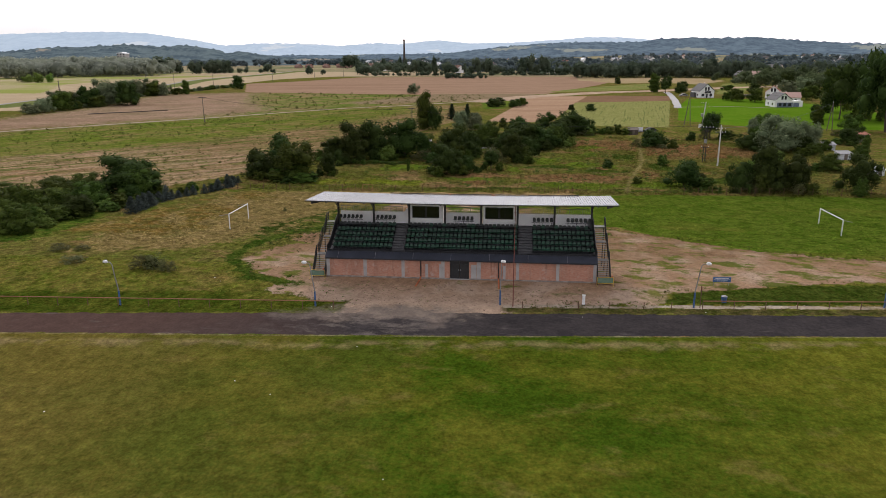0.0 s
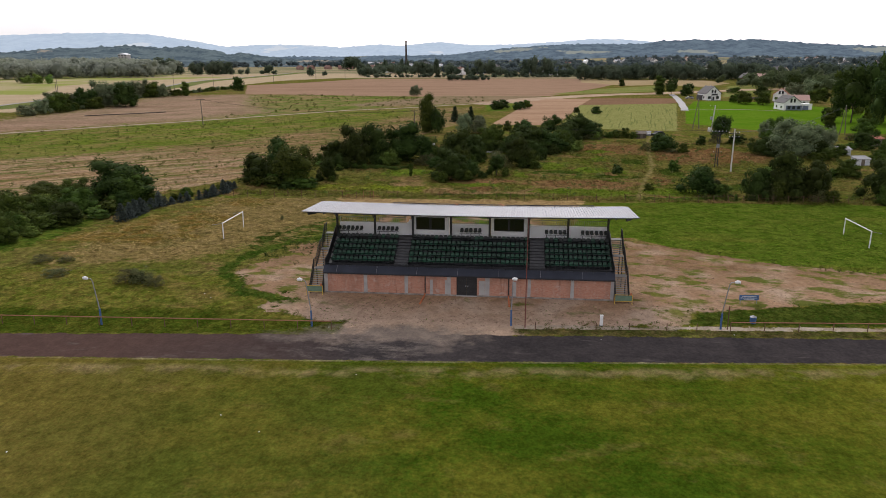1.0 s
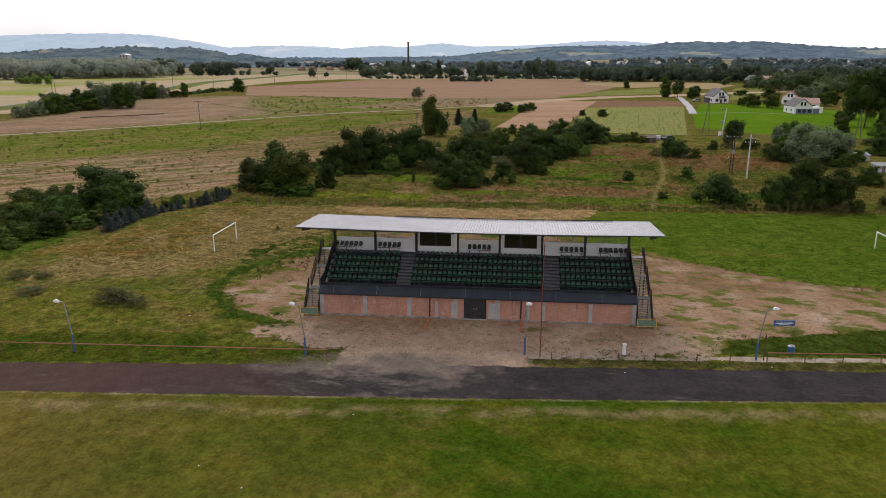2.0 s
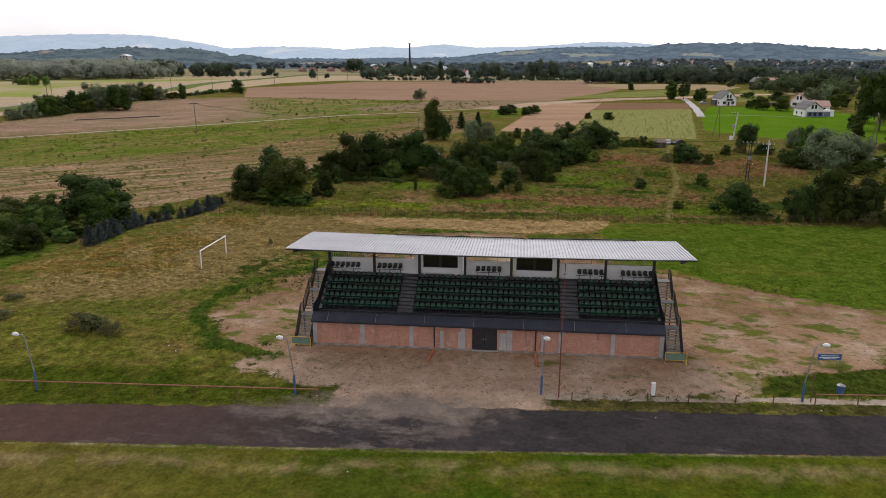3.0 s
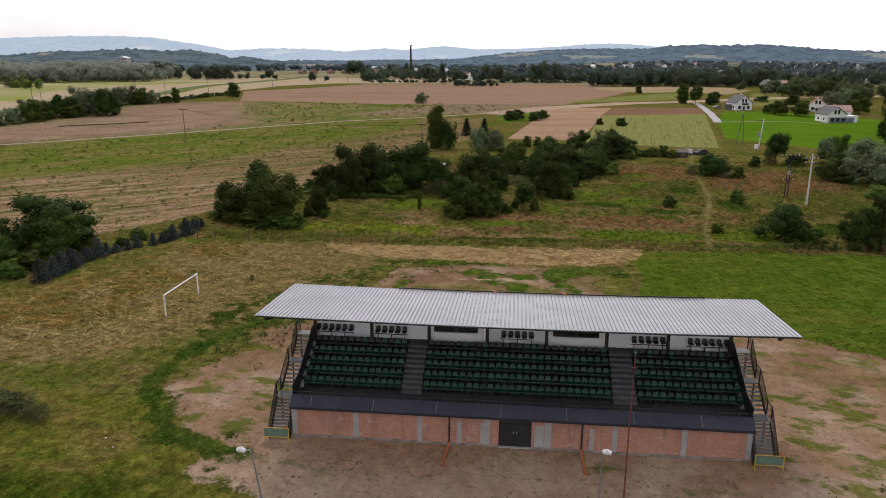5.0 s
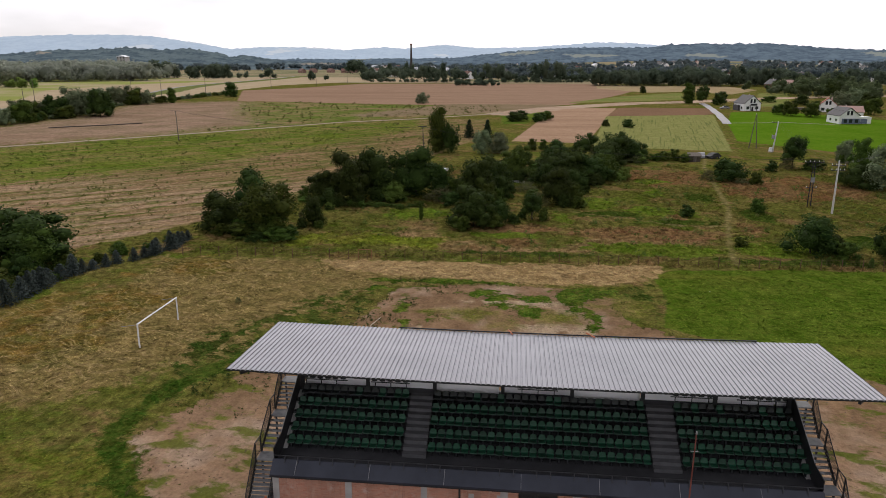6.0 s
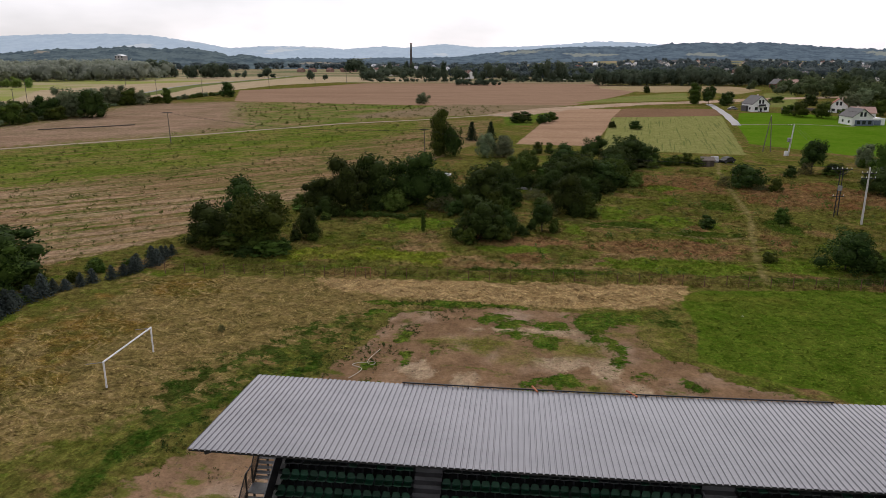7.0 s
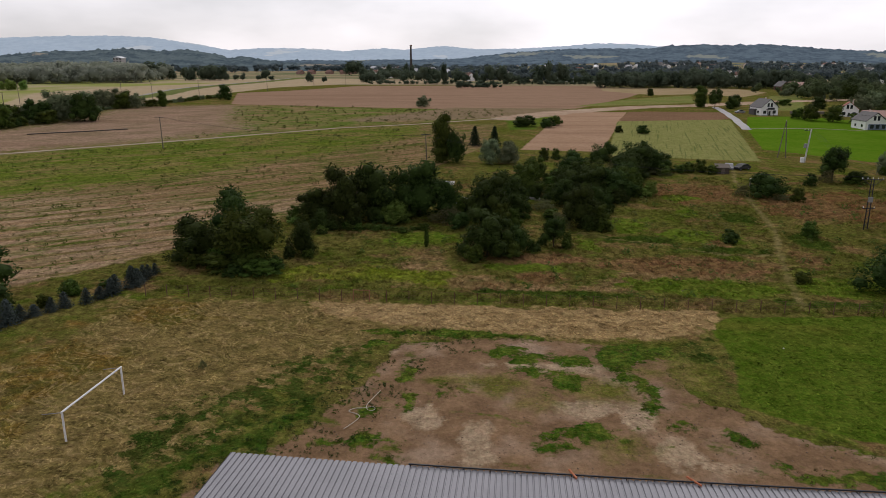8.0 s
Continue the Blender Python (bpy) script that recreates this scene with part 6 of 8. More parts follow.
plant_all([
    ("willow", 72.6, 112.5, 9.9, 13.0), ("bush_a", 65.6, 114.8, 5.2, 7.6), ("willow", 80.5, 116.0, 8.0, 8.0), ("bush_b", 76.5, 137.0, 8.0, 7.0), ("column", 107.4, 179.3, 6.0, 4.2), ("column", 91.1, 108.2, 5.0, 2.6),
    ("broad_a", 121.7, 196.3, 19.0, 15.0), ("broad_c", 131.4, 197.8, 23.5, 17.0), ("broad_a", 118.8, 156.8, 23.0, 18.0), ("broad_b", 131.4, 226.1, 17.0, 12.0), ("broad_c", 142.0, 180.0, 22.0, 18.0), ("broad_b", 128.0, 140.0, 20.0, 16.0),
    ("bush_b", 104.0, 146.0, 7.0, 9.0), ("bush_a", 96.0, 128.0, 5.0, 7.0), ("bush_b", 73.0, 84.0, 4.2, 6.2), ("bush_b", 79.0, 108.0, 3.2, 5.0), ("bright", 66.0, 96.0, 3.0, 4.2), ("bush_b", 88.0, 104.0, 3.4, 4.6),
], "trees by the gardens", 2)
# the round tree and hedge beyond the goal, and the planted spruces
plant_all([
    ("bush_c", -63.8, 47.0, 7.9, 13.4), ("bush_b", -65.5, 36.7, 4.6, 7.4), ("bush_a", -62.6, 28.7, 3.9, 6.4), ("bush_b", -68.0, 24.2, 6.0, 8.0), ("bush_a", -60.0, 41.5, 3.4, 4.4), ("bush_b", -64.0, 17.0, 4.6, 6.0), ("bush_b", -71.0, 11.0, 5.0, 7.0),
    ("scrub", -35.4, 0.8, 2.0, 3.0), ("scrub", -37.6, 1.3, 1.6, 2.8), ("scrub", -33.6, 0.3, 1.3, 2.2), ("bush_a", -36.4, 1.6, 1.5, 2.0), ("scrub", -52.2, 8.2, 1.0, 3.0), ("scrub", -49.4, 8.8, 0.8, 2.2), ("scrub", -47.0, 3.2, 0.9, 3.4), ("scrub", -30.9, 34.8, 0.9, 0.8),
], "hedge beyond the goal")
plant_all([
    ("bush_b", -66, 21, 3.4, 6.0), ("bush_b", -63.5, 25, 2.6, 5.0), ("bright", -62.5, 30.5, 2.0, 4.0), ("bush_b", -67, 31, 4.2, 6.5), ("bush_b", -72, 38, 4.4, 8.0), ("bush_b", -70, 44, 4.8, 7.0), ("bush_b", -77, 45, 3.8, 9.0), ("bush_b", -80, 36, 4.0, 9.0), ("bush_b", -74, 29, 4.2, 8.0),
    ("bush_b", -79, 22, 4.2, 9.0), ("bush_b", -60, 37, 2.4, 4.4), ("bush_b", -59.5, 33, 1.7, 3.6), ("bush_b", -61.5, 28, 1.5, 3.4), ("bush_b", -61.0, 44.5, 5.6, 8.0), ("bush_c", -66.5, 49.5, 6.4, 8.0), ("bush_b", -57.5, 45.5, 2.4, 3.6), ("bush_b", -55.0, 53, 1.8, 2.8), ("bright", -65, 22.5, 2.6, 3.4),
], "hedge beyond the goal")
plant_all([
    ("bright", -64.8, 27.5, 2.2, 3.6), ("bright", -69.5, 34.0, 4.0, 5.0), ("bright", -61.5, 35.0, 1.8, 3.0), ("bright", -74, 24, 5.0, 6.0), ("bright", -62.5, 21.0, 1.6, 3.0), ("bush_b", -58.6, 40.5, 1.8, 3.0), ("bright", -68.8, 18.5, 3.6, 4.6),], "hedge beyond the goal")
for k in range(21):
    f = k / 20 + spin.uniform(-0.018, 0.018)
    big = 1.08 if 0.1 < f < 0.3 or f > 0.62 else 0.78
    plant("spruce", -49.2 - 7.0 * f + 1.2 * math.sin(7 * f) + spin.uniform(-0.5, 0.5), 62.0 - 30.0 * f, big * spin.uniform(1.8, 2.9), big * spin.uniform(1.9, 2.6), "row of spruces")
for k in range(8):
    plant("bush_b", -51.5 - 7.0 * k / 7 + spin.uniform(-0.6, 0.6), 60.0 - 27.0 * k / 7, spin.uniform(0.9, 1.7), spin.uniform(1.6, 2.8), "low shrubs")
for k in range(9):
    plant("column", 38.0 + 1.75 * k, 57.2 + 0.05 * k, spin.uniform(0.9, 1.5), spin.uniform(0.6, 0.8), "young hedge plants")
# low creepers on the ground beside the thicket
for k in range(10):
    plant("bush_b", -31.5 + 1.4 * k, 86.5 + spin.uniform(-1.0, 1.0), spin.uniform(0.8, 1.4), spin.uniform(1.6, 2.4), "low shrubs")
# garden hedge beside the hut, and bushes in the fields and round the houses
plant_all([
    ("bush_b", 24.0 + 2.6 * k, 146.5 + (k % 3) * 0.8, 2.2 + 0.5 * (k % 3), 3.6) for k in range(7)
], "garden hedge")
plant_all([
    ("bush_a", -175.0, 386, 9.2, 11.0), ("willow", -52.1, 338, 6.4, 8.0), ("willow", -186, 248, 13.4, 13), ("willow", -178, 249, 12.6, 12), ("bush_a", -174, 246, 11.5, 12), ("bush_a", -188, 238, 9.5, 12), ("willow", -196, 244, 8.0, 11), ("bush_b", -183, 236, 6.0, 9), ("willow", -209, 306, 9.6, 14), ("willow", -201, 309, 10.8, 13), ("bush_b", -195, 311, 9.6, 11), ("willow", -190, 315, 8.0, 9),
    ("column", -182, 325, 8.0, 5.4), ("bush_b", -187, 322, 4.4, 8.0), ("bush_a", 79.3, 464, 5.0, 5.6), ("column", 85.8, 356, 10.6, 7.8), ("broad_a", 90.7, 348, 9.2, 9.0), ("bush_a", 99.2, 345, 7.0, 8.8), ("willow", 187, 480, 8.0, 11.5),
], "bushes in the fields")
plant_all([
    ("bush_b", 110.5, 280, 7.0, 8.0), ("bush_b", 117.2, 276, 7.6, 9.0), ("bush_b", 108, 288, 5.0, 6.0), ("bush_b", 123, 268, 5.0, 7.0), ("willow", 150, 330, 9.0, 11.0), ("bush_a", 158, 318, 8.0, 11.0), ("bush_b", 146, 290, 8.0, 10.0), ("broad_b", 160, 270, 12.0, 12.0),
    ("broad_a", 172, 300, 13.0, 13.0), ("willow", 166, 350, 10.0, 12.0), ("broad_b", 190, 340, 13.0, 14.0), ("bush_a", 140, 350, 6.0, 9.0), ("broad_c", 205, 300, 15.0, 15.0), ("broad_b", 180, 250, 15.0, 14.0), ("bush_b", 131, 371, 4.0, 8.0), ("broad_a", 175, 400, 10, 12),
], "trees round the houses")


plant_all([("bright", -383, 486, 9.0, 11.0), ("bright", -373, 487, 8.4, 8.0), ("bright", -396, 492, 7.0, 10.0), ("willow", -405, 498, 10.0, 12.0)], "bushes in the fields")
plant_all([("willow", -191, 201, 5.0, 8.0), ("willow", -190, 209, 7.0, 9.0), ("bush_b", -188, 217, 9.0, 10.0), ("willow", -194, 226, 8.0, 10.0), ("bush_b", -198, 235, 8.4, 10.0), ("willow", -203, 238, 8.0, 11.0), ("willow", -191, 256, 9.0, 11.0), ("bush_b", -197, 262, 7.0, 10.0), ("willow", -202, 275, 8.0, 11.0)], "bushes in the fields")
# low hedge along the railway bank
for k in range(44):
    f = k / 43
    x = np.interp(f, [0, 0.35, 0.6, 1.0], [-184, -199, -193, -189])
    y = np.interp(f, [0, 0.35, 0.6, 1.0], [220, 285, 335, 410])
    plant(spin.choice(("bush_a", "bush_b", "bush_b", "willow")), float(x) + spin.uniform(-2, 2), float(y) + spin.uniform(-1, 1), (1.5 + 2.6 * spin.random()) * (1.2 - 0.5 * f), spin.uniform(3.5, 6.0), "railway hedge")


# ---- goals ----
def goal(x, y0, y1, back):
    g = thing("football_goal", "white tubular football goal without a net", "goal", "goals")
    za, zb = float(lie(x, y0)), float(lie(x, y1))
    top = max(za, zb) + 2.22
    for y, z in ((y0, za), (y1, zb)):
        part("post", Solid().bar((x, y, z - 0.3), (x, y, top), 0.075, sides=10), WHITE_PAINT, g)
        part("stay", Solid().bar((x, y, top - 0.04), (x + back, y, top - 0.28), 0.03, sides=6), STEEL_GREY, g)
    part("crossbar", Solid().bar((x, y0 - 0.06, top), (x, y1 + 0.06, top), 0.075, sides=10), WHITE_PAINT, g)
    return g


goal(-34.95, 21.9, 29.3, -1.5)
goal(50.9, 25.4, 33.0, 1.3)


# ---- rails along the track ----
def track_rail(xs, line, high, with_rail, label):
    f = thing("track_railing", label, "railing", "railings along the track")
    for x in xs:
        y = line(x)
        z = float(lie(x, y))
        part("post", Solid().bar((x, y, z - 0.2), (x, y, z + high), 0.04, sides=6), RUST_DARK, f)
    if with_rail:
        for a, b in zip(xs, xs[1:]):
            za, zb = float(lie(a, line(a))) + high, float(lie(b, line(b))) + high
            part("rail", Solid().bar((a, line(a), za), (b, line(b), zb), 0.05, sides=8), RUST_PIPE, f)


west = lambda x: -8.92 + 0.046 * x
east = lambda x: -8.1 + 0.066 * x
track_rail([-90 + 3.13 * k for k in range(26)], west, 0.85, True, "rusty tube railing on low posts beside the track")
track_rail([6.9, 12.4, 15.4, 18.8, 21.5], east, 0.7, False, "bare rusty railing posts beside the track")
track_rail([24.5 + 3.05 * k for k in range(22)], east, 0.85, True, "pale rusty tube railing on low posts beside the track")


# ---- street lamps, mast and small things along the track ----
def street_lamp(x, y, lean, label):
    z = float(lie(x, y))
    lamp = thing("street_lamp", label, "street lamp", "lamps along the track", at=pose(x, y, z))
    part("pole_foot", Solid().bar((0, 0, -0.3), (0, 0, 1.55), 0.095, 0.085, 10), BLUE_PAINT, lamp, "blue painted lower pole")
    top = Vector((lean * 0.35, 0, 4.25))
    part("pole", Solid().bar((0, 0, 1.55), top, 0.055, 0.045, 8), STEEL_GREY, lamp)
    arm_end = Vector((lean * 0.78, -0.18, 4.58))
    part("arm", Solid().bar(top, top + Vector((lean * 0.12, -0.02, 0.24)), 0.045, 0.04, 8).bar(top + Vector((lean * 0.12, -0.02, 0.24)), arm_end, 0.04, 0.035, 8), STEEL_GREY, lamp)
    head = Solid()
    a = arm_end + Vector((lean * 0.10, -0.05, 0.0))
    head.bar(a + Vector((-0.20, 0.02, 0.02)), a + Vector((0.02, 0, 0.05)), 0.10, 0.17, 10).bar(a + Vector((0.02, 0, 0.05)), a + Vector((0.26, -0.02, 0.0)), 0.17, 0.12, 10)
    part("lamp_head", head, WHITE_PAINT, lamp, "white lamp head")


street_lamp(-33.6, -10.2, -1.0, "street lamp with blue foot and white head beside the railing")
street_lamp(-13.8, -8.75, -1.0, "street lamp with blue foot and white head beside the railing")
street_lamp(4.66, -6.95, 0.25, "street lamp with blue foot beside the bare yard")
street_lamp(23.75, -6.1, 1.1, "leaning street lamp with blue foot and white head")
street_lamp(42.3, -4.7, 0.8, "street lamp with blue foot beside the pale railing")

mast = thing("flag_mast", "tall thin faded red steel mast with guy loop", "mast", at=pose(5.95, -7.28, -0.34))
part("pole", Solid().bar((0, 0, -0.4), (0, 0, 6.0), 0.05, 0.04, 8).bar((0, 0, 6.0), (0.04, 0, 10.4), 0.04, 0.025, 8), MAST_RED, mast)
part("cap", Solid().bar((0.04, 0, 10.4), (0.04, 0, 10.5), 0.045, 0.03, 8).bar((-0.12, 0, 9.6), (0.18, 0, 9.6), 0.02, sides=6), STEEL_GREY, mast)

bollard = thing("marker_box", "white painted upright concrete box on a dark foot", "bollard", at=pose(12.98, -6.3, -0.32))
part("foot", Solid().box(-0.17, 0.17, -0.15, 0.15, -0.2, 0.10), CONCRETE_DARK, bollard)
part("body", Solid().box(-0.135, 0.135, -0.12, 0.12, 0.10, 1.02).box(-0.155, 0.155, -0.14, 0.14, 1.02, 1.08), WHITE_PAINT, bollard)

sign = thing("sign_board", "blue sign board with faint white bars on two legs", "sign", at=pose(28.1, 0.3, -0.02, 0, 0, 4))
part("board", Solid().box(-0.95, 0.95, -0.03, 0.03, 0.45, 0.98), BLUE_PAINT, sign)
for z, w in ((0.80, 0.7), (0.66, 0.8), (0.54, 0.5)):
    part("text_bar", Solid().box(-w, w, -0.040, -0.031, z, z + 0.05), WHITE_PAINT, sign)
for x in (-0.8, 0.8):
    part("leg", Solid().bar((x, 0.05, -0.2), (x, 0.05, 0.95), 0.03, sides=6), STEEL_GREY, sign)

bin_ob = thing("litter_bin", "blue litter bin with a pale lid on the grass", "bin", at=pose(27.1, -4.4, -0.23))
part("body", Solid().bar((0, 0, -0.05), (0, 0, 0.62), 0.26, 0.30, 12), BLUE_PAINT, bin_ob)
part("lid", Solid().bar((0, 0, 0.62), (0, 0, 0.72), 0.31, 0.12, 12), STEEL_GREY, bin_ob, "pale lid")

post = thing("post", "thin rusty post with a red band beside the lamp", "post", at=pose(24.35, -6.1, -0.31))
part("shaft", Solid().bar((0, 0, -0.2), (0, 0, 2.3), 0.04, sides=6), RUST_DARK, post)
part("band", Solid().bar((0, 0, 1.9), (0, 0, 2.15), 0.07, sides=8), MAST_RED, post)

# a discarded pale rope on the bare soil
cu = bpy.data.curves.new("rope", "CURVE")
cu.dimensions, cu.bevel_depth, cu.bevel_resolution = "3D", 0.03, 1
sp = cu.splines.new("NURBS")
loop = [(-14.9, 32.0), (-15.2, 30.6), (-15.6, 29.4), (-15.2, 28.4), (-14.6, 28.6), (-14.8, 29.4), (-15.6, 28.8), (-16.2, 28.9), (-16.8, 28.2), (-16.0, 28.0), (-15.4, 27.6), (-15.8, 26.6), (-16.3, 25.6)]
sp.points.add(len(loop) - 1)
for pt, (x, y) in zip(sp.points, loop):
    pt.co = (x, y, float(lie(x, y)) + 0.10, 1)
sp.use_endpoint_u = True
cu.materials.append(plain("pale_rope", (0.45, 0.40, 0.32), (0.55, 0.50, 0.42), 0.9))
tagged(new("rope", cu), "discarded pale rope lying in loops on bare soil", "rope")

# scraps of litter on the grass
lit = random.Random(3)
for x, y, s in ((-27.3, -1.6, 0.35), (-26.2, -2.6, 0.22), (-40.6, 12.8, 0.3), (24.6, -7.4, 0.25), (12.6, -9.6, 0.16), (-12.1, -8.9, 0.2), (-7.4, -18.6, 0.22), (-11.9, -28.0, 0.22), (-27.0, -32.0, 0.25), (-25.6, -41.0, 0.2), (20.4, 45.0, 0.3), (-1.6, -38.0, 0.2), (-15.4, -26.0, 0.2)):
    b = Solid()
    k = 6
    ring = [(math.cos(6.28 * i / k) * s * lit.uniform(0.6, 1), math.sin(6.28 * i / k) * s * lit.uniform(0.5, 0.9), lit.uniform(0.0, 0.03)) for i in range(k)]
    top = [(px * 0.6, py * 0.6, 0.05 + lit.uniform(0.02, 0.08)) for px, py, _ in ring]
    b.add(ring + top, [(i, (i + 1) % k, k + (i + 1) % k, k + i) for i in range(k)] + [tuple(range(k, 2 * k)), tuple(reversed(range(k)))])
    scrap = tagged(new("litter", b.mesh("litter", WHITE_PAINT)), "crumpled white scrap of litter on the ground", "litter", "litter")
    scrap.scale = (0.36, 0.36, 0.36)
    scrap.location = (x, y, float(lie(x, y)) + 0.03)


# ---- wire fence behind the stand ----
fence = thing("wire_fence", "low wire fence on thin rusty posts along the meadow", "fence")
def fence_y(x):
    return 54.6 + 0.028 * x if x > -46 else 53.3 + (x + 46) * 1.6
mesh_wire = Solid()
n_posts = 50
for k in range(n_posts):
    x = -46 + 2.5 * k
    y = fence_y(x)
    z = float(lie(x, y))
    part("post", Solid().box(x - 0.035, x + 0.035, y - 0.035, y + 0.035, z - 0.3, z + 1.35), RUST_DARK, fence)
    if k < n_posts - 1:
        x2 = x + 2.5
        for h in (0.35, 0.6, 0.85, 1.1, 1.3):
            mesh_wire.bar((x, y, z + h), (x2, fence_y(x2), float(lie(x2, fence_y(x2))) + h), 0.008, sides=3, caps=False)
part("wire", mesh_wire, RUST_DARK, fence)
gate = part("gate", Solid().box(-22.2, -22.13, 53.9, 53.97, -0.7, 0.75).box(-20.4, -20.33, 53.95, 54.02, -0.7, 0.75).box(-22.2, -20.33, 53.93, 53.99, 0.66, 0.73), RUST_PIPE, fence, "rusty gate frame")


# ---- power poles ----
def crossarm(y, z, w, insulators, parent):
    arm = part("crossarm", Solid().box(-w, w, y - 0.06, y + 0.06, z - 0.06, z + 0.06), STEEL_DARK, parent)
    for k in range(insulators):
        x = -w + 0.1 + (2 * w - 0.2) * k / max(1, insulators - 1)
        part("insulator", Solid().bar((x, y, z + 0.06), (x, y, z + 0.28), 0.06, 0.045, 8), WHITE_PAINT, arm)


def stand_at(x, y):
    return pose(x, y, float(lie(x, y)))


p = thing("power_pole", "pale concrete power pole with two crossarms", "power pole", "power poles", at=stand_at(51.3, 89.5))
part("pole", Solid().bar((0, 0, -0.6), (0, 0, 9.1), 0.18, 0.11, 10), POLE_CONCRETE, p)
crossarm(0, 8.2, 1.1, 4, p)
crossarm(0, 7.4, 1.1, 4, p)
p = thing("transformer_pole", "dark steel lattice pole with crossarm and switch gear", "power pole", "power poles", at=stand_at(49.6, 95.0))
for x in (-0.28, 0.28):
    part("leg", Solid().bar((x, 0, -0.5), (x * 0.7, 0, 8.0), 0.10, 0.07, 8), STEEL_DARK, p)
for k in range(7):
    z = 0.6 + k * 1.05
    part("lacing", Solid().beam((-0.26, 0, z), (0.26, 0, z + 0.5), 0.05, 0.05), STEEL_DARK, p)
crossarm(0, 7.9, 1.6, 5, p)
crossarm(0, 3.4, 0.9, 2, p)
part("strut", Solid().beam((-1.3, 0, 7.85), (-0.2, 0, 6.9), 0.06, 0.06).beam((1.3, 0, 7.85), (0.2, 0, 6.9), 0.06, 0.06), STEEL_DARK, p)
part("switch_box", Solid().box(-0.3, 0.3, -0.35, -0.05, 4.4, 5.2), STEEL_GREY, p)
p = thing("power_pole", "concrete power pole with a small grey box on top", "power pole", "power poles", at=stand_at(66.4, 166.0))
part("pole", Solid().bar((0, 0, -0.5), (0.7, 0, 8.2), 0.22, 0.15, 8), POLE_CONCRETE, p)
part("box", Solid().box(-0.5, 0.1, -0.3, 0.3, 3.6, 4.6), STEEL_GREY, p)
crossarm(0, 7.9, 0.9, 3, p)
part("meter_box", Solid().box(-0.9, -0.2, -0.35, 0.35, -0.1, 1.2), WHITE_PAINT, p, "white meter box at the foot")
for x, y, h, sx in ((63.6, 173.4, 9.4, 1.0), (103.8, 160.0, 8.6, 0.8)):
    p = thing("wooden_pole", "wooden A-shaped power pole on the green lawn", "power pole", "power poles", at=stand_at(x, y))
    part("leg", Solid().bar((-1.2 * sx, 0, -0.4), (0, 0, h), 0.15, 0.10, 8), WOOD_GREY, p)
    part("leg", Solid().bar((0.9 * sx, 0, -0.4), (0.08, 0, h), 0.15, 0.10, 8), WOOD_GREY, p)
    part("insulator", Solid().bar((0, 0, h), (0, 0, h + 0.3), 0.06, 0.05, 6), WHITE_PAINT, p)
for x, y, h, w in ((-105.0, 173.7, 8.8, 1.5), (-27.5, 158.3, 6.6, 1.2), (-205, 243.6, 11.0, 0.5), (-199, 262.0, 10.0, 0.5), (-208, 365, 10, 0.5), (-230, 372, 10, 0.5), (-206, 420, 10, 0.4), (-190, 500, 10, 0.4), (-172, 560, 10, 0.4), (-160, 620, 10, 0.4), (-262, 330, 11, 0.4)):
    p = thing("power_pole", "slim dark T-shaped power pole in the fields", "power pole", "field poles", at=stand_at(x, y))
    part("pole", Solid().bar((0, 0, -0.5), (-0.2, 0, h), 0.16, 0.11, 8), WOOD_GREY, p)
    part("crossarm", Solid().box(-w - 0.2, w - 0.2, -0.07, 0.07, h - 0.1, h + 0.05), STEEL_DARK, p)


def cable(a, b, sag, parent):
    """One sagging wire: a thin three-sided tube."""
    a, b = Vector(a), Vector(b)
    v, f = [], []
    for k in range(13):
        t = k / 12
        q = a.lerp(b, t) - Vector((0, 0, sag * 4 * t * (1 - t)))
        v += [q + Vector((0.012 * math.cos(2.094 * i), 0, 0.012 * math.sin(2.094 * i))) for i in range(3)]
    for k in range(12):
        f += [(3 * k + i, 3 * k + (i + 1) % 3, 3 * k + 3 + (i + 1) % 3, 3 * k + 3 + i) for i in range(3)]
    part("cable", Solid().add(v, f), STEEL_DARK, parent)


cables = thing("power_cables", "thin dark overhead power cables between poles", "cable")
for dx in (-0.9, 0.0, 0.9):
    cable((51.3 + dx, 89.5, 8.2), (49.6 + dx * 1.3, 95.0, 7.9), 0.1, cables)
    cable((49.6 + dx * 1.3, 95.0, 8.1), (-27.7 + dx, 158.3, 7.2), 2.4, cables)
    cable((-27.7 + dx, 158.3, 7.2), (-105.2 + dx, 173.7, 9.7), 2.0, cables)
    cable((51.3 + dx, 89.5, 8.2), (67.1 + dx * 0.7, 166.0, 9.0), 1.4, cables)
    cable((51.3 + dx, 89.5, 8.2), (103.8, 160 + dx, 9.4), 1.8, cables)


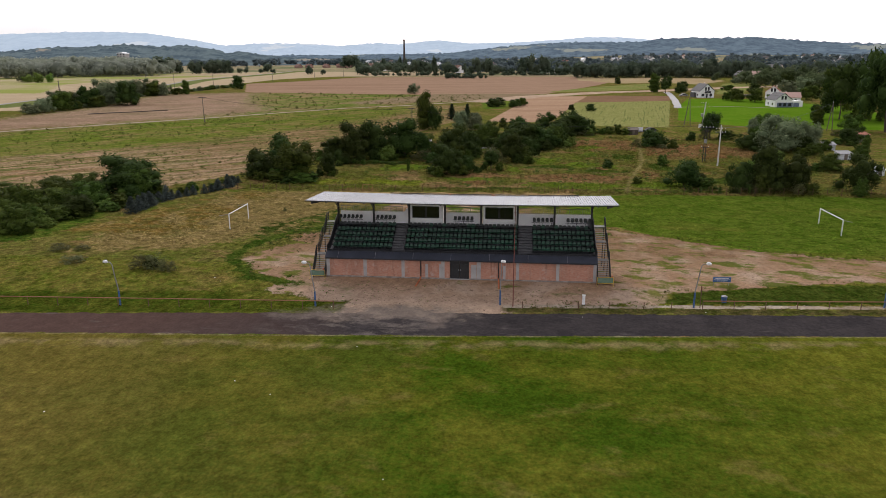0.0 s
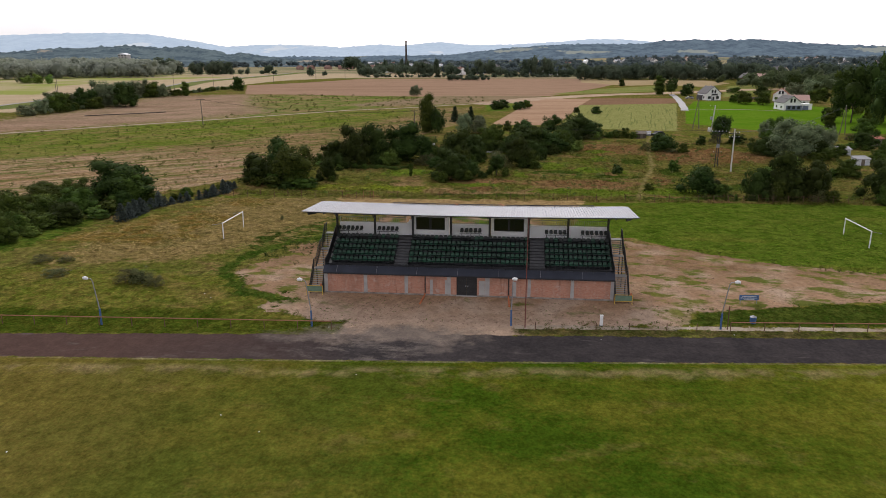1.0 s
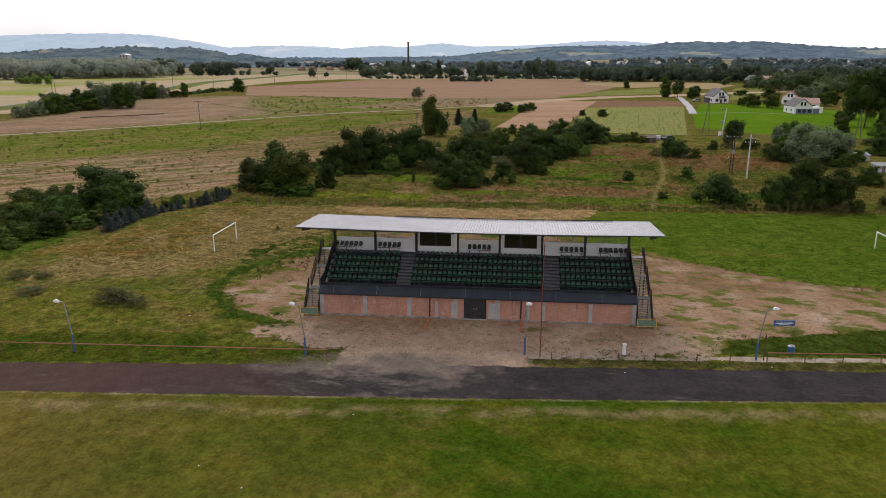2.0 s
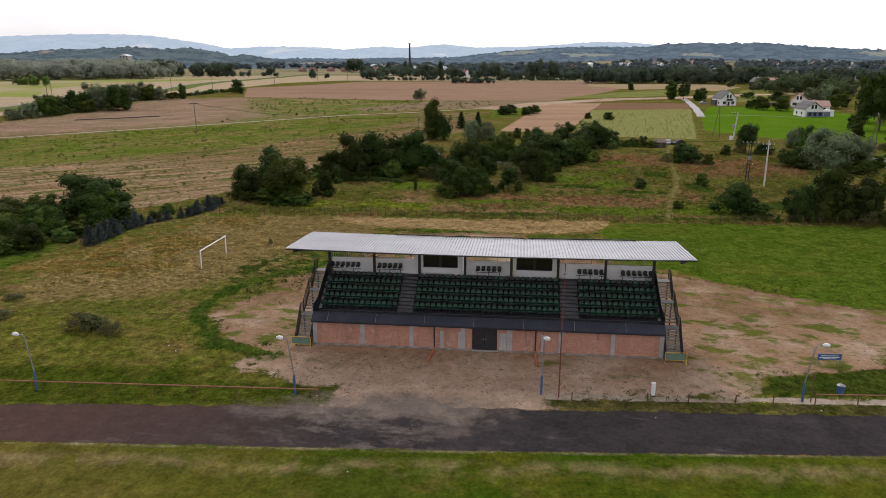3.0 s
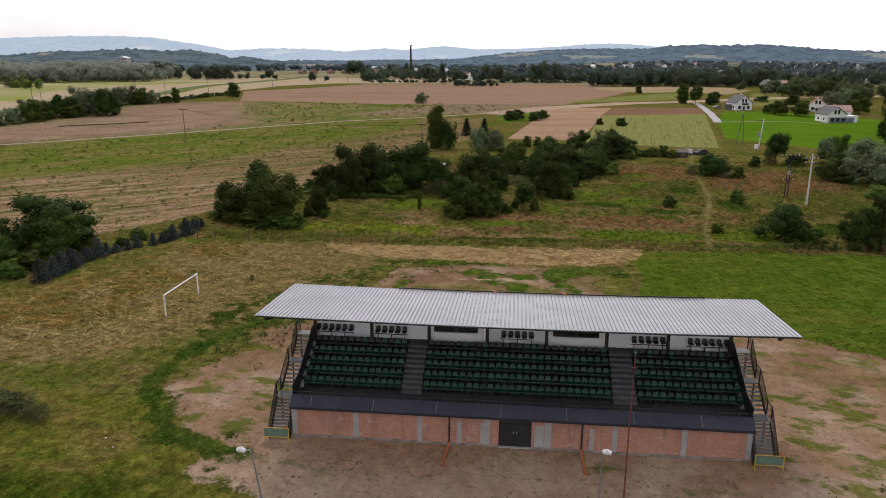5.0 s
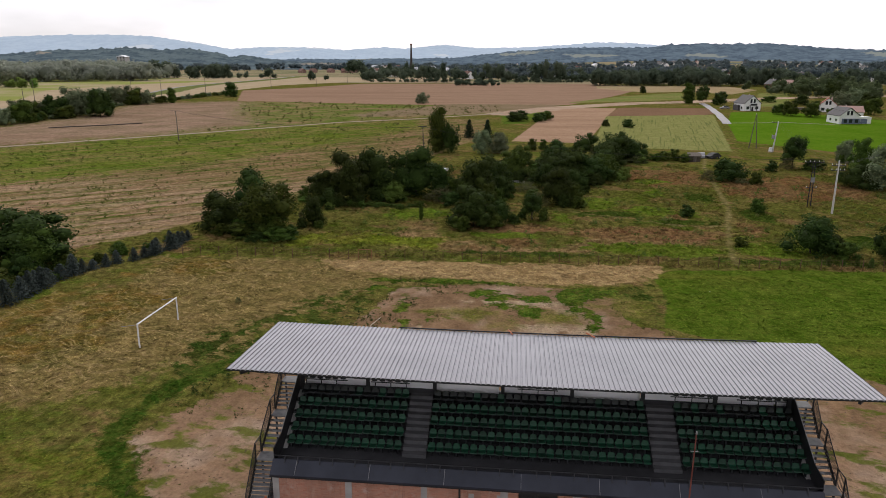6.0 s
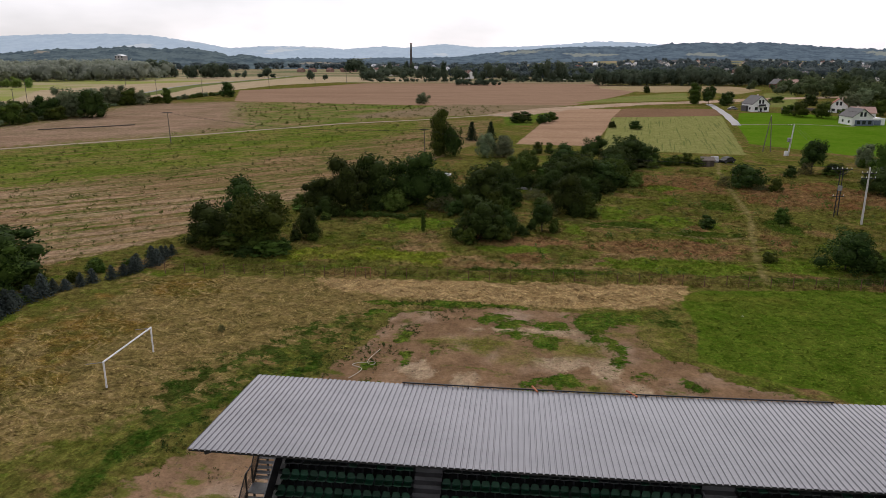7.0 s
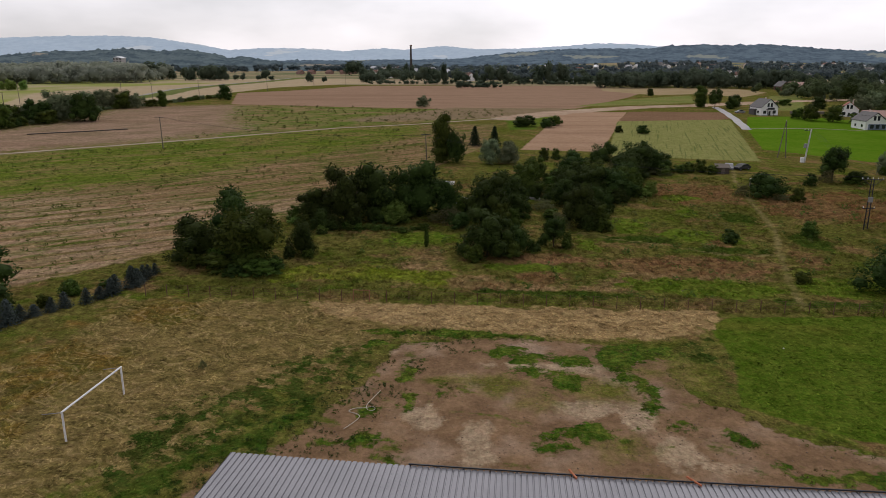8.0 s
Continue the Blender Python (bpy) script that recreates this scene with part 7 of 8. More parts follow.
# ---- houses ----
def house(name, label, at, wide, deep, eave, ridge, wall_mat, roof_mat, windows=True, group="houses", door=True):
    """A gabled house; the gable faces its own -y side, the ridge runs along y."""
    h = thing(name, label, "house", group, at=at)
    w, d = wide / 2, deep / 2
    part("wall", Solid().prism([(-w, -0.6), (w, -0.6), (w, eave), (0, ridge - 0.15), (-w, eave)], -d, d, "y"), wall_mat, h)
    slope = math.hypot(w, ridge - eave)
    for s in (-1, 1):
        over = 0.5 / slope
        ex, ez = s * w * (1 + over), eave - (ridge - eave) * over
        t = 0.22
        roof = Solid().prism([(ex, ez), (0, ridge), (0, ridge + t), (ex, ez + t)], -d - 0.55, d + 0.55, "y")
        part("roof", roof, roof_mat, h)
    part("chimney", Solid().box(w * 0.3, w * 0.3 + 0.6, d * 0.3, d * 0.3 + 0.6, ridge - 1.6, ridge + 0.7), HOUSE_CREAM, h)
    if not windows:
        return h
    def win(x, z, ww, hh, y=-d):
        f = part("window", Solid().box(x - ww / 2 - 0.08, x + ww / 2 + 0.08, y - 0.05, y + 0.02, z - 0.08, z + hh + 0.08), STEEL_DARK, h)
        part("pane", Solid().box(x - ww / 2, x + ww / 2, y - 0.07, y - 0.052, z, z + hh), GLASS, f)
    for x in (-w * 0.55, w * 0.55):
        win(x, 0.9, 1.5, 1.4)
    for x in (-0.9, 0.9):
        win(x, eave + 0.2, 0.95, 1.9)
    if door:
        part("door", Solid().box(-0.55, 0.55, -d - 0.05, -d + 0.02, 0.0, 2.1), STEEL_DARK, h)
    for y in (-d * 0.5, d * 0.4):
        for s in (-1, 1):
            f = part("window", Solid().box(s * w - 0.04, s * w + 0.04, y - 0.7, y + 0.7, 1.0, 2.2), GLASS, h)
    return h


hb = house("house", "white two-storey gabled house with a dark roof and a balcony", stand_at(101.5, 309.0) @ pose(0, 0, 0, 0, 0, 14) @ Matrix.Scale(0.84, 4), 9.4, 10.5, 4.0, 8.0, HOUSE_WHITE, TILE_DARK)
part("balcony", Solid().box(-1.9, 1.9, -6.5, -5.26, 2.9, 3.05).box(-1.9, 1.9, -6.5, -6.44, 3.05, 3.9), STEEL_DARK, hb)
for x in (-1.8, 1.7):
    part("balcony_post", Solid().box(x, x + 0.15, -6.45, -6.3, -0.2, 2.9), STEEL_DARK, hb)
part("porch", Solid().box(-5.9, -4.6, -1.0, 4.0, -0.5, 2.6).box(-6.1, -4.5, -1.3, 4.3, 2.6, 2.9), TILE_DARK, hb)

ha = house("house", "modern white house with dark tiled roof and slate-blue cladding", stand_at(119.6, 252.0) @ pose(0, 0, 0, 0, 0, 6) @ Matrix.Scale(0.76, 4), 9.6, 12.0, 4.0, 7.6, HOUSE_WHITE, TILE_DARK)
part("cladding", Solid().box(-3.6, 5.2, -6.32, -6.08, -0.3, 2.5), HOUSE_BLUE, ha, "slate-blue ground floor cladding")
for x in (-2.0, 0.6, 3.4):
    part("window", Solid().box(x - 0.8, x + 0.8, -6.36, -6.325, 0.5, 2.2), GLASS, ha)
for y in (-3.4, -0.6, 2.2):
    part("skylight", Solid().beam((-2.1, y - 0.5, 6.20), (-2.1, y + 0.5, 6.20), 1.0, 0.1), GLASS, ha)
part("garage", Solid().box(4.9, 11.6, -4.6, 3.5, -0.5, 2.9).box(4.85, 11.7, -4.8, 3.6, 2.9, 3.2), HOUSE_WHITE, ha, "flat-roofed white garage wing")
part("garage_door", Solid().box(6.3, 9.6, -4.66, -4.595, 0.0, 2.3), HOUSE_BLUE, ha)

house("house", "white house with a red tiled roof among shrubs", stand_at(135, 305) @ pose(0, 0, 0, 0, 0, -20) @ Matrix.Scale(0.78, 4), 9.0, 10.0, 4.0, 7.6, HOUSE_WHITE, TILE_RED)
house("house", "low house with a faded pink roof behind the white house", stand_at(134, 280) @ pose(0, 0, 0, 0, 0, 82) @ Matrix.Scale(0.66, 4), 9.0, 13.0, 3.2, 6.4, HOUSE_WHITE, TILE_PINK)
house("house", "cream house with a faded pink roof at the wood edge", stand_at(208, 571) @ pose(0, 0, 0, 0, 0, 60), 8.0, 9.5, 3.2, 6.2, HOUSE_CREAM, TILE_PINK)
house("house", "brown house with a dark roof at the wood edge", stand_at(197, 569) @ pose(0, 0, 0, 0, 0, 20), 8.2, 8.0, 3.2, 6.6, plain("brown_boards", (0.13, 0.06, 0.045), (0.19, 0.09, 0.06), 0.8), TILE_DARK)


# ---- garden huts, cars and clutter ----
def hut(name, label, at, w, d, h, wall_mat, roof_mat, slope=0.35):
    t = thing(name, label, "shed", "garden sheds", at=at)
    part("wall", Solid().prism([(-d / 2, -0.3), (d / 2, -0.3), (d / 2, h), (-d / 2, h - slope)], -w / 2, w / 2), wall_mat, t)
    part("roof", Solid().prism([(-d / 2 - 0.25, h - slope - 0.05), (d / 2 + 0.25, h + 0.08), (d / 2 + 0.25, h + 0.16), (-d / 2 - 0.25, h - slope + 0.03)], -w / 2 - 0.25, w / 2 + 0.25), roof_mat, t)
    part("door", Solid().box(-0.4, 0.4, -d / 2 - 0.03, -d / 2 + 0.01, 0, min(1.9, h - slope - 0.1)), WOOD_GREY, t)
    return t


TIN = plain("tin_sheet", (0.42, 0.44, 0.48), (0.58, 0.60, 0.64), 0.5, 0.3)
hut("garden_hut", "small garden hut with a grey sheet roof", stand_at(41.6, 147.0), 2.7, 1.8, 1.9, BARK, WOOD_GREY, 0.5)
hut("shed", "white sheet-metal shed beside garden bushes", stand_at(83.0, 101.0) @ pose(0, 0, 0, 0, 0, 8), 3.2, 2.2, 1.8, TIN, STEEL_GREY)
hut("shed", "white sheet-metal shed with a low roof", stand_at(86.0, 117.0), 2.8, 2.0, 1.8, TIN, STEEL_GREY)
hut("garden_hut", "brown wooden hut with a red-brown roof", stand_at(100.2, 133.5), 5.0, 3.4, 2.5, WOOD_GREY, TILE_RED)
hut("shed", "small white shed half hidden by bushes", stand_at(80.6, 79.0), 1.8, 1.6, 1.7, TIN, TIN)
hut("shed", "small red-brown shed among the bushes", stand_at(-7.6, 124.0), 1.5, 1.3, 2.6, TILE_RED, RUST_DARK, 0.2)
tent = thing("canopy", "white gabled garden canopy among dark bushes", "canopy", at=stand_at(-12.9, 97.4) @ pose(0, 0, 0, 0, 0, 35))
part("cover", Solid().prism([(-1.6, 2.2), (0, 3.2), (1.6, 2.2), (1.5, 2.15), (0, 3.1), (-1.5, 2.15)], -1.6, 1.6, "y"), WHITE_PAINT, tent)
for x in (-1.5, 1.5):
    for y in (-1.5, 1.5):
        part("leg", Solid().bar((x, y, -0.2), (x, y, 2.2), 0.04, sides=6), STEEL_GREY, tent)
slab = tagged(new("tarpaulin", Solid().box(-1.6, 1.6, -0.8, 0.8, -0.1, 0.35).mesh("tarpaulin", WHITE_WALL)), "pale sheet-covered stack beside the thicket", "tarpaulin")
slab.matrix_basis = stand_at(-19.3, 127.6)
rub = tagged(new("rubble_heap", Solid().prism([(-1.8, -0.1), (-0.9, 0.5), (0.2, 0.65), (1.4, 0.4), (2.0, -0.1)], -0.8, 0.8, "y").mesh("rubble_heap", CONCRETE)), "low heap of pale rubble in the grass", "rubble")
rub.matrix_basis = stand_at(-1.8, 112.5)


def car(label, at, paint):
    c = thing("car", label, "car", "parked cars", at=at)
    body = Solid().prism([(-2.1, 0.35), (-2.05, 0.75), (-1.2, 0.9), (-0.6, 1.38), (0.9, 1.42), (1.7, 0.95), (2.1, 0.85), (2.12, 0.35)], -0.85, 0.85, "y")
    part("body", body, paint, c)
    part("windscreen", Solid().prism([(-1.16, 0.93), (-0.64, 1.33), (0.86, 1.37), (1.55, 0.97)], -0.86, 0.86, "y"), GLASS, c)
    for x in (-1.35, 1.35):
        for y in (-0.8, 0.8):
            wheel = part("wheel", Solid().bar((x, y - 0.1, 0.31), (x, y + 0.1, 0.31), 0.31, sides=12), BLACK_PAINT, c)
            part("rim", Solid().bar((x, y - 0.11, 0.31), (x, y + 0.11, 0.31), 0.18, sides=10), STEEL_GREY, wheel)
    return c


car("silver-grey parked car beside the garden hut", stand_at(44.6, 152.6) @ pose(0, 0, 0, 0, 0, 80), STEEL_GREY)
car("dark parked car beside the garden hut", stand_at(47.5, 152.5) @ pose(0, 0, 0, 0, 0, 35), BLACK_PAINT)
car("silver parked car by the white house", stand_at(93.6, 316.0) @ pose(0, 0, 0, 0, 0, 8), STEEL_GREY)
# small upright of unknown kind, built as a capped block
gp = thing("garden_post", "dark upright object with a pale cap by the garden", "post", at=stand_at(43.2, 131.5))
part("shaft", Solid().box(-0.16, 0.16, -0.14, 0.14, -0.3, 1.25), WOOD_GREY, gp)
part("cap", Solid().box(-0.2, 0.2, -0.18, 0.18, 1.25, 1.55), WHITE_PAINT, gp)
tank = tagged(new("timber_stack", Solid().box(-7, 7, -1.0, 1.0, -0.2, 1.1).mesh("timber_stack", WOOD_GREY)), "long low stack of grey timber behind the lawn", "timber stack")
tank.matrix_basis = stand_at(122, 315)
# a dark ditch edge across the ploughed strip
d = Solid()
last = None
for k in range(9):
    f = k / 8
    q = Vector((-166 + 24 * f, 201 + 19 * f + 0.5 * math.sin(k), 0))
    q.z = float(lie(q.x, q.y)) + 0.05
    if last:
        d.beam(last, q, 1.0, 0.5)
    last = q
tagged(new("earth_bank", d.mesh("earth_bank", plain("dark_soil", (0.05, 0.04, 0.032), (0.09, 0.07, 0.05), 0.95))), "dark low bank of turned soil across the field", "earth bank", kind="structure")


# ---- far distance: woods, town, chimney, hills ----
def far_clumps(name, label, spots, mat, seed, per=56, card=0.19, heart=True):
    """Many distant tree crowns, each of leafy clumps, joined as one growth."""
    rs = np.random.RandomState(seed)
    x, y, h, w = (np.array(q, float) for q in zip(*spots))
    base, n = lie(x, y), len(x)
    lumps = [np.stack([x, y, base + 0.48 * h, 0.40 * w, 0.47 * h], 1)]
    for k in range(4 if heart else 0):
        a, out, up = rs.uniform(0, 6.28, n), rs.uniform(0.18, 0.36, n) * w, rs.uniform(0.28, 0.78, n)
        r = rs.uniform(0.16, 0.27, n)
        lumps.append(np.stack([x + np.cos(a) * out, y + np.sin(a) * out, base + up * h, r * w, r * h], 1))
    lumps = np.concatenate(lumps)
    m, each = len(lumps), max(8, per * n // len(lumps))
    d = rs.normal(0, 1, (m, each, 3))
    d /= np.linalg.norm(d, axis=2)[:, :, None]
    r = 1 - np.abs(rs.normal(0, 0.16, (m, each, 1))) + np.abs(rs.normal(0, 0.12, (m, each, 1)))
    c = (lumps[:, None, :3] + d * r * lumps[:, None, [3, 3, 4]]).reshape(-1, 3)
    size = np.repeat(np.minimum(np.tile(w, m // n), np.tile(h, m // n)) * card, each) * rs.uniform(0.6, 1.3, m * each)
    pts, faces, soft = leaf_cards(rs, c, d.reshape(-1, 3) + np.array([0, 0, 0.4]), size, 0.30)
    faces = faces.tolist()
    if heart:
        hp, hf, hn = dense_heart(lumps, 0.74, False, 1)
        faces += (hf + len(pts)).tolist()
        pts, soft = np.concatenate([pts, hp]), np.concatenate([soft, hn])
    return tagged(new(name, cards_mesh(name, (pts, faces, soft), mat)), label, "woods" if heart else "weeds", kind="stuff")


fr = random.Random(21)


def belt(n, xa, ya, xb, yb, deep, h0, h1, wide=(0.8, 1.3)):
    out = []
    for k in range(n):
        f = (k + fr.random()) / n
        h = fr.uniform(h0, h1) * fr.choice((0.7, 0.85, 1.0, 1.0, 1.1))
        out.append((xa + (xb - xa) * f + fr.uniform(-4, 4), ya + (yb - ya) * f + fr.uniform(0, deep), h, h * fr.uniform(*wide)))
    return out


def fan(n, left, right, near, far, h0, h1):
    """Trees strewn over a sector, by bearing from the stand."""
    out = []
    for k in range(n):
        a, d = radians(fr.uniform(left, right)), near * (far / near) ** fr.random()
        h = fr.uniform(h0, h1)
        out.append((d * math.sin(a), d * math.cos(a), h, h * fr.uniform(0.9, 1.6)))
    return out


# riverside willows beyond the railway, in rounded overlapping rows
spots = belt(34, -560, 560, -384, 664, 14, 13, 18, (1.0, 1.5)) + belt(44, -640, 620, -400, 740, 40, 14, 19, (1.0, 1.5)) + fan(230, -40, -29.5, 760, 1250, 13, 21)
far_clumps("riverside_woods", "grey-green riverside willows beyond the fields", spots, LEAF_RIVER_HAZED, 51, 260, 0.085)
# darker trees of the riverside and the plain
spots = belt(12, -438, 745, -395, 760, 20, 14, 20) + belt(10, -372, 740, -336, 748, 16, 14, 19) + belt(7, -338, 748, -312, 752, 8, 7, 10) + [(-291, 778, 13.6, 13), (-297, 776, 6, 9), (-284, 776, 5, 9), (-218, 706, 11.5, 9), (-221, 712, 9, 8), (-206, 716, 6, 6)]
spots += [(-250, 1034, 25, 30), (-240, 1040, 22, 22), (-154, 697, 13, 14), (-162, 700, 11, 12), (-145, 700, 10, 13), (-161, 848, 20, 7), (-156, 938, 21, 8), (-147, 940, 21, 8), (-98, 706, 16, 16), (-108, 712, 13, 14), (-88, 706, 10, 12), (-124, 720, 9, 10)]
spots += [(-76, 659, 21, 9), (-74, 660, 15, 8), (-68, 729, 15, 15), (-61, 726, 11, 13), (-50, 732, 13, 7), (-33, 682, 18, 13), (-24, 684, 21, 14), (-16, 684, 12, 12), (-40, 684, 10, 11)]
spots += [(15, 688, 20, 11), (21, 690, 23, 13), (34, 692, 22, 12), (39, 693, 19, 10), (28, 690, 12, 10), (61, 713, 13, 7)] + belt(26, -20, 690, 66, 700, 14, 5, 9) + belt(18, -56, 578, -20, 583, 5, 3.5, 5.5, (1.0, 1.6))
spots += belt(60, -150, 655, 60, 668, 10, 2.5, 5.0, (1.0, 1.8)) + fan(110, -13, 5, 790, 1080, 8, 14)
spots += belt(16, 62, 596, 95, 588, 16, 10, 16) + belt(60, 88, 592, 215, 596, 26, 11, 17, (0.7, 1.1)) + belt(40, 95, 630, 240, 632, 40, 11, 16) + belt(40, 215, 600, 400, 640, 80, 10, 15)
far_clumps("field_edge_woods", "dark green tree line at the far edge of the fields", spots, LEAF_EDGE_HAZED, 52, 260, 0.085)
far_clumps("garden_woods", "light green garden trees and willows round the far houses", belt(26, 165, 470, 235, 440, 60, 6, 11) + belt(34, 160, 400, 260, 340, 60, 6, 11) + belt(14, 212, 560, 262, 540, 40, 8, 13), LEAF_GARDEN, 54, 260, 0.085)
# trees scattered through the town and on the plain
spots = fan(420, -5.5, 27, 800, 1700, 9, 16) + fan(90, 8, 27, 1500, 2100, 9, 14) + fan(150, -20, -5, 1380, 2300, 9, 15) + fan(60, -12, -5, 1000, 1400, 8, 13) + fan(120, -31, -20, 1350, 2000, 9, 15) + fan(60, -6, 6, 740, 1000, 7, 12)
far_clumps("town_trees", "trees scattered among distant houses on the plain", spots, LEAF_FAR_HAZED, 53, 60, 0.14)

BRICK_FAR = plain("farm_brick", (0.22, 0.13, 0.10), (0.32, 0.20, 0.16), 0.9)
TILE_OLD = plain("old_roof_tile", (0.15, 0.075, 0.06), (0.22, 0.12, 0.095), 0.9)
for k in range(90):
    a = radians(fr.choice((fr.uniform(-12, 0), fr.uniform(-4, 14), fr.uniform(10, 27), fr.uniform(14, 27))))
    far_d = 780 * (2.4 ** fr.random())
    x, y = far_d * math.sin(a), far_d * math.cos(a)
    turn = fr.uniform(-60, 60)
    w, dd = fr.uniform(8, 12), fr.uniform(9, 16)
    e = fr.uniform(4.5, 6.5)
    house("house", "small distant pale house among trees", stand_at(x, y) @ pose(0, 0, 0, 0, 0, turn), w, dd, e, e + 3.5, fr.choice((HOUSE_WHITE, HOUSE_WHITE, HOUSE_WHITE, HOUSE_CREAM)), fr.choice((TILE_DARK, TILE_OLD, TIN, TILE_DARK)), False, "town houses")
for x, y, w, dd in ((-40, 1010, 70, 18), (95, 1060, 40, 16), (-128, 1030, 34, 12)):
    hall = thing("factory_hall", "long low pale factory hall on the plain", "factory", "factory halls", at=stand_at(x, y))
    part("wall", Solid().box(-w / 2, w / 2, -dd / 2, dd / 2, -1, 5.0), CONCRETE, hall)
    part("roof", Solid().prism([(-dd / 2 - 0.5, 5.0), (0, 6.6), (dd / 2 + 0.5, 5.0)], -w / 2 - 0.5, w / 2 + 0.5), TIN, hall)
    for k in range(int(w / 8)):
        part("window", Solid().box(-w / 2 + 3 + 8 * k, -w / 2 + 7 + 8 * k, -dd / 2 - 0.1, -dd / 2 + 0.05, 1.8, 3.8), GLASS, hall)
for x, y, w, turn in ((52, 770, 46, 2), (74, 800, 30, -3), (34, 815, 36, 4), (110, 850, 44, 0)):
    glass_house = thing("greenhouse", "long low pale greenhouse beyond the fields", "greenhouse", "greenhouses", at=stand_at(x, y) @ pose(0, 0, 0, 0, 0, turn))
    part("wall", Solid().box(-w / 2, w / 2, -4, 4, -1, 2.4), HOUSE_WHITE, glass_house)
    part("roof", Solid().prism([(-4.3, 2.4), (0, 3.8), (4.3, 2.4)], -w / 2 - 0.2, w / 2 + 0.2), TIN, glass_house)
for k in (0, 1, 3, 5, 6, 8):
    x = -352 + 13 * k
    house("house", "row of low red-brown farm buildings on the plain", stand_at(x, 1120 + fr.uniform(-20, 20)) @ pose(0, 0, 0, 0, 0, fr.uniform(40, 130)), 8, 12, 3.0, 6.5, BRICK_FAR, TILE_OLD, False, "farm buildings")
stack = thing("factory_chimney", "tall tapered dark brick factory chimney", "chimney", at=stand_at(-160, 1011))
part("shaft", Solid().bar((0, 0, -1), (0, 0, 41), 2.0, 1.1, 16), plain("sooty_brick", (0.045, 0.036, 0.033), (0.07, 0.055, 0.05), 0.9), stack)
part("collar", Solid().bar((0, 0, 41), (0, 0, 42.5), 1.6, 1.7, 16), RUST_DARK, stack)
manor = thing("mill_tower", "tall pale building rising above wooded slopes", "building", at=pose(-745, 1270, 12))
part("wall", Solid().box(-8, 8, -8, 8, -20, 17), CONCRETE, manor)
part("roof", Solid().prism([(-9, 17), (0, 20), (9, 17)], -9, 9, "y"), TIN, manor)
for k in range(3):
    for j in range(3):
        part("window", Solid().box(-7.5 + 6 * k, -5 + 6 * k, -8.1, -7.9, 4 + 5 * j, 7 + 5 * j), GLASS, manor)


def hill_material(name, a, b, c, haze_glow=0.0):
    m, nt, bsdf = material(name)
    rough = noise_of(nt, 0.022, 7, (1, 0.5, 2.5), 0.0, 0.72)
    col = mix_colour(nt, contrast(nt, rough, 0.42, 0.58), a, b)
    strip = maths(nt, "ADD", maths(nt, "MULTIPLY", noise_of(nt, 0.0040, 2, (0.8, 0.5, 1)), 0.85), maths(nt, "MULTIPLY", noise_of(nt, 0.02, 3), 0.15))
    col = mix_colour(nt, contrast(nt, strip, 0.60, 0.615), col, c)
    nt.links.new(col, bsdf.inputs["Base Color"])
    bsdf.inputs["Roughness"].default_value = 1.0
    bsdf.inputs["Specular IOR Level"].default_value = 0.0
    # the hills themselves glow bluish, in place of bright air before the skyline
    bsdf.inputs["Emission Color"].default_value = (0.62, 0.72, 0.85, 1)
    bsdf.inputs["Emission Strength"].default_value = haze_glow
    return m


def ridge(name, label, dist, profile, deep, mat, rough, seed):
    """A wooded ridge: its crest follows heights given by bearing (degrees from +y, positive to +x)."""
    rs = np.random.RandomState(seed)
    ang = np.arange(-52, 52.01, 0.11)
    pa, pz = np.array(profile, float).T
    crest = np.interp(ang, pa, pz)
    rows = 44
    wood = rs.normal(0, 1, (rows, len(ang)))
    wood = wood + 0.8 * (np.roll(wood, 1, 1) + np.roll(wood, 1, 0))
    fold = np.zeros_like(wood)
    for k in range(7):
        fold += np.sin(ang[None, :] * rs.uniform(0.3, 1.3) + rs.uniform(0, 6.28) + np.linspace(0, rs.uniform(1, 5), rows)[:, None]) / 7
    v, f = [], []
    for j in range(rows):
        t = j / (rows - 1)
        r = dist - deep * (1 - t)
        zz = crest * (t ** 1.1) * (1 + 0.5 * fold[j] * (1 - t) * 2 * t) + rough * wood[j] * (0.3 + 0.7 * t)
        for a, z in zip(np.radians(ang), zz):
            v.append((r * math.sin(a), r * math.cos(a) - 70, 4 + max(z, -3) if j else -6))
    n = len(ang)
    for j in range(rows - 1):
        for i in range(n - 1):
            f.append((j * n + i, j * n + i + 1, (j + 1) * n + i + 1, (j + 1) * n + i))
    me = bpy.data.meshes.new(name)
    me.from_pydata(v, [], f)
    me.materials.append(mat)
    me.shade_smooth()
    tagged(new(name, me), label, "hills", kind="structure")


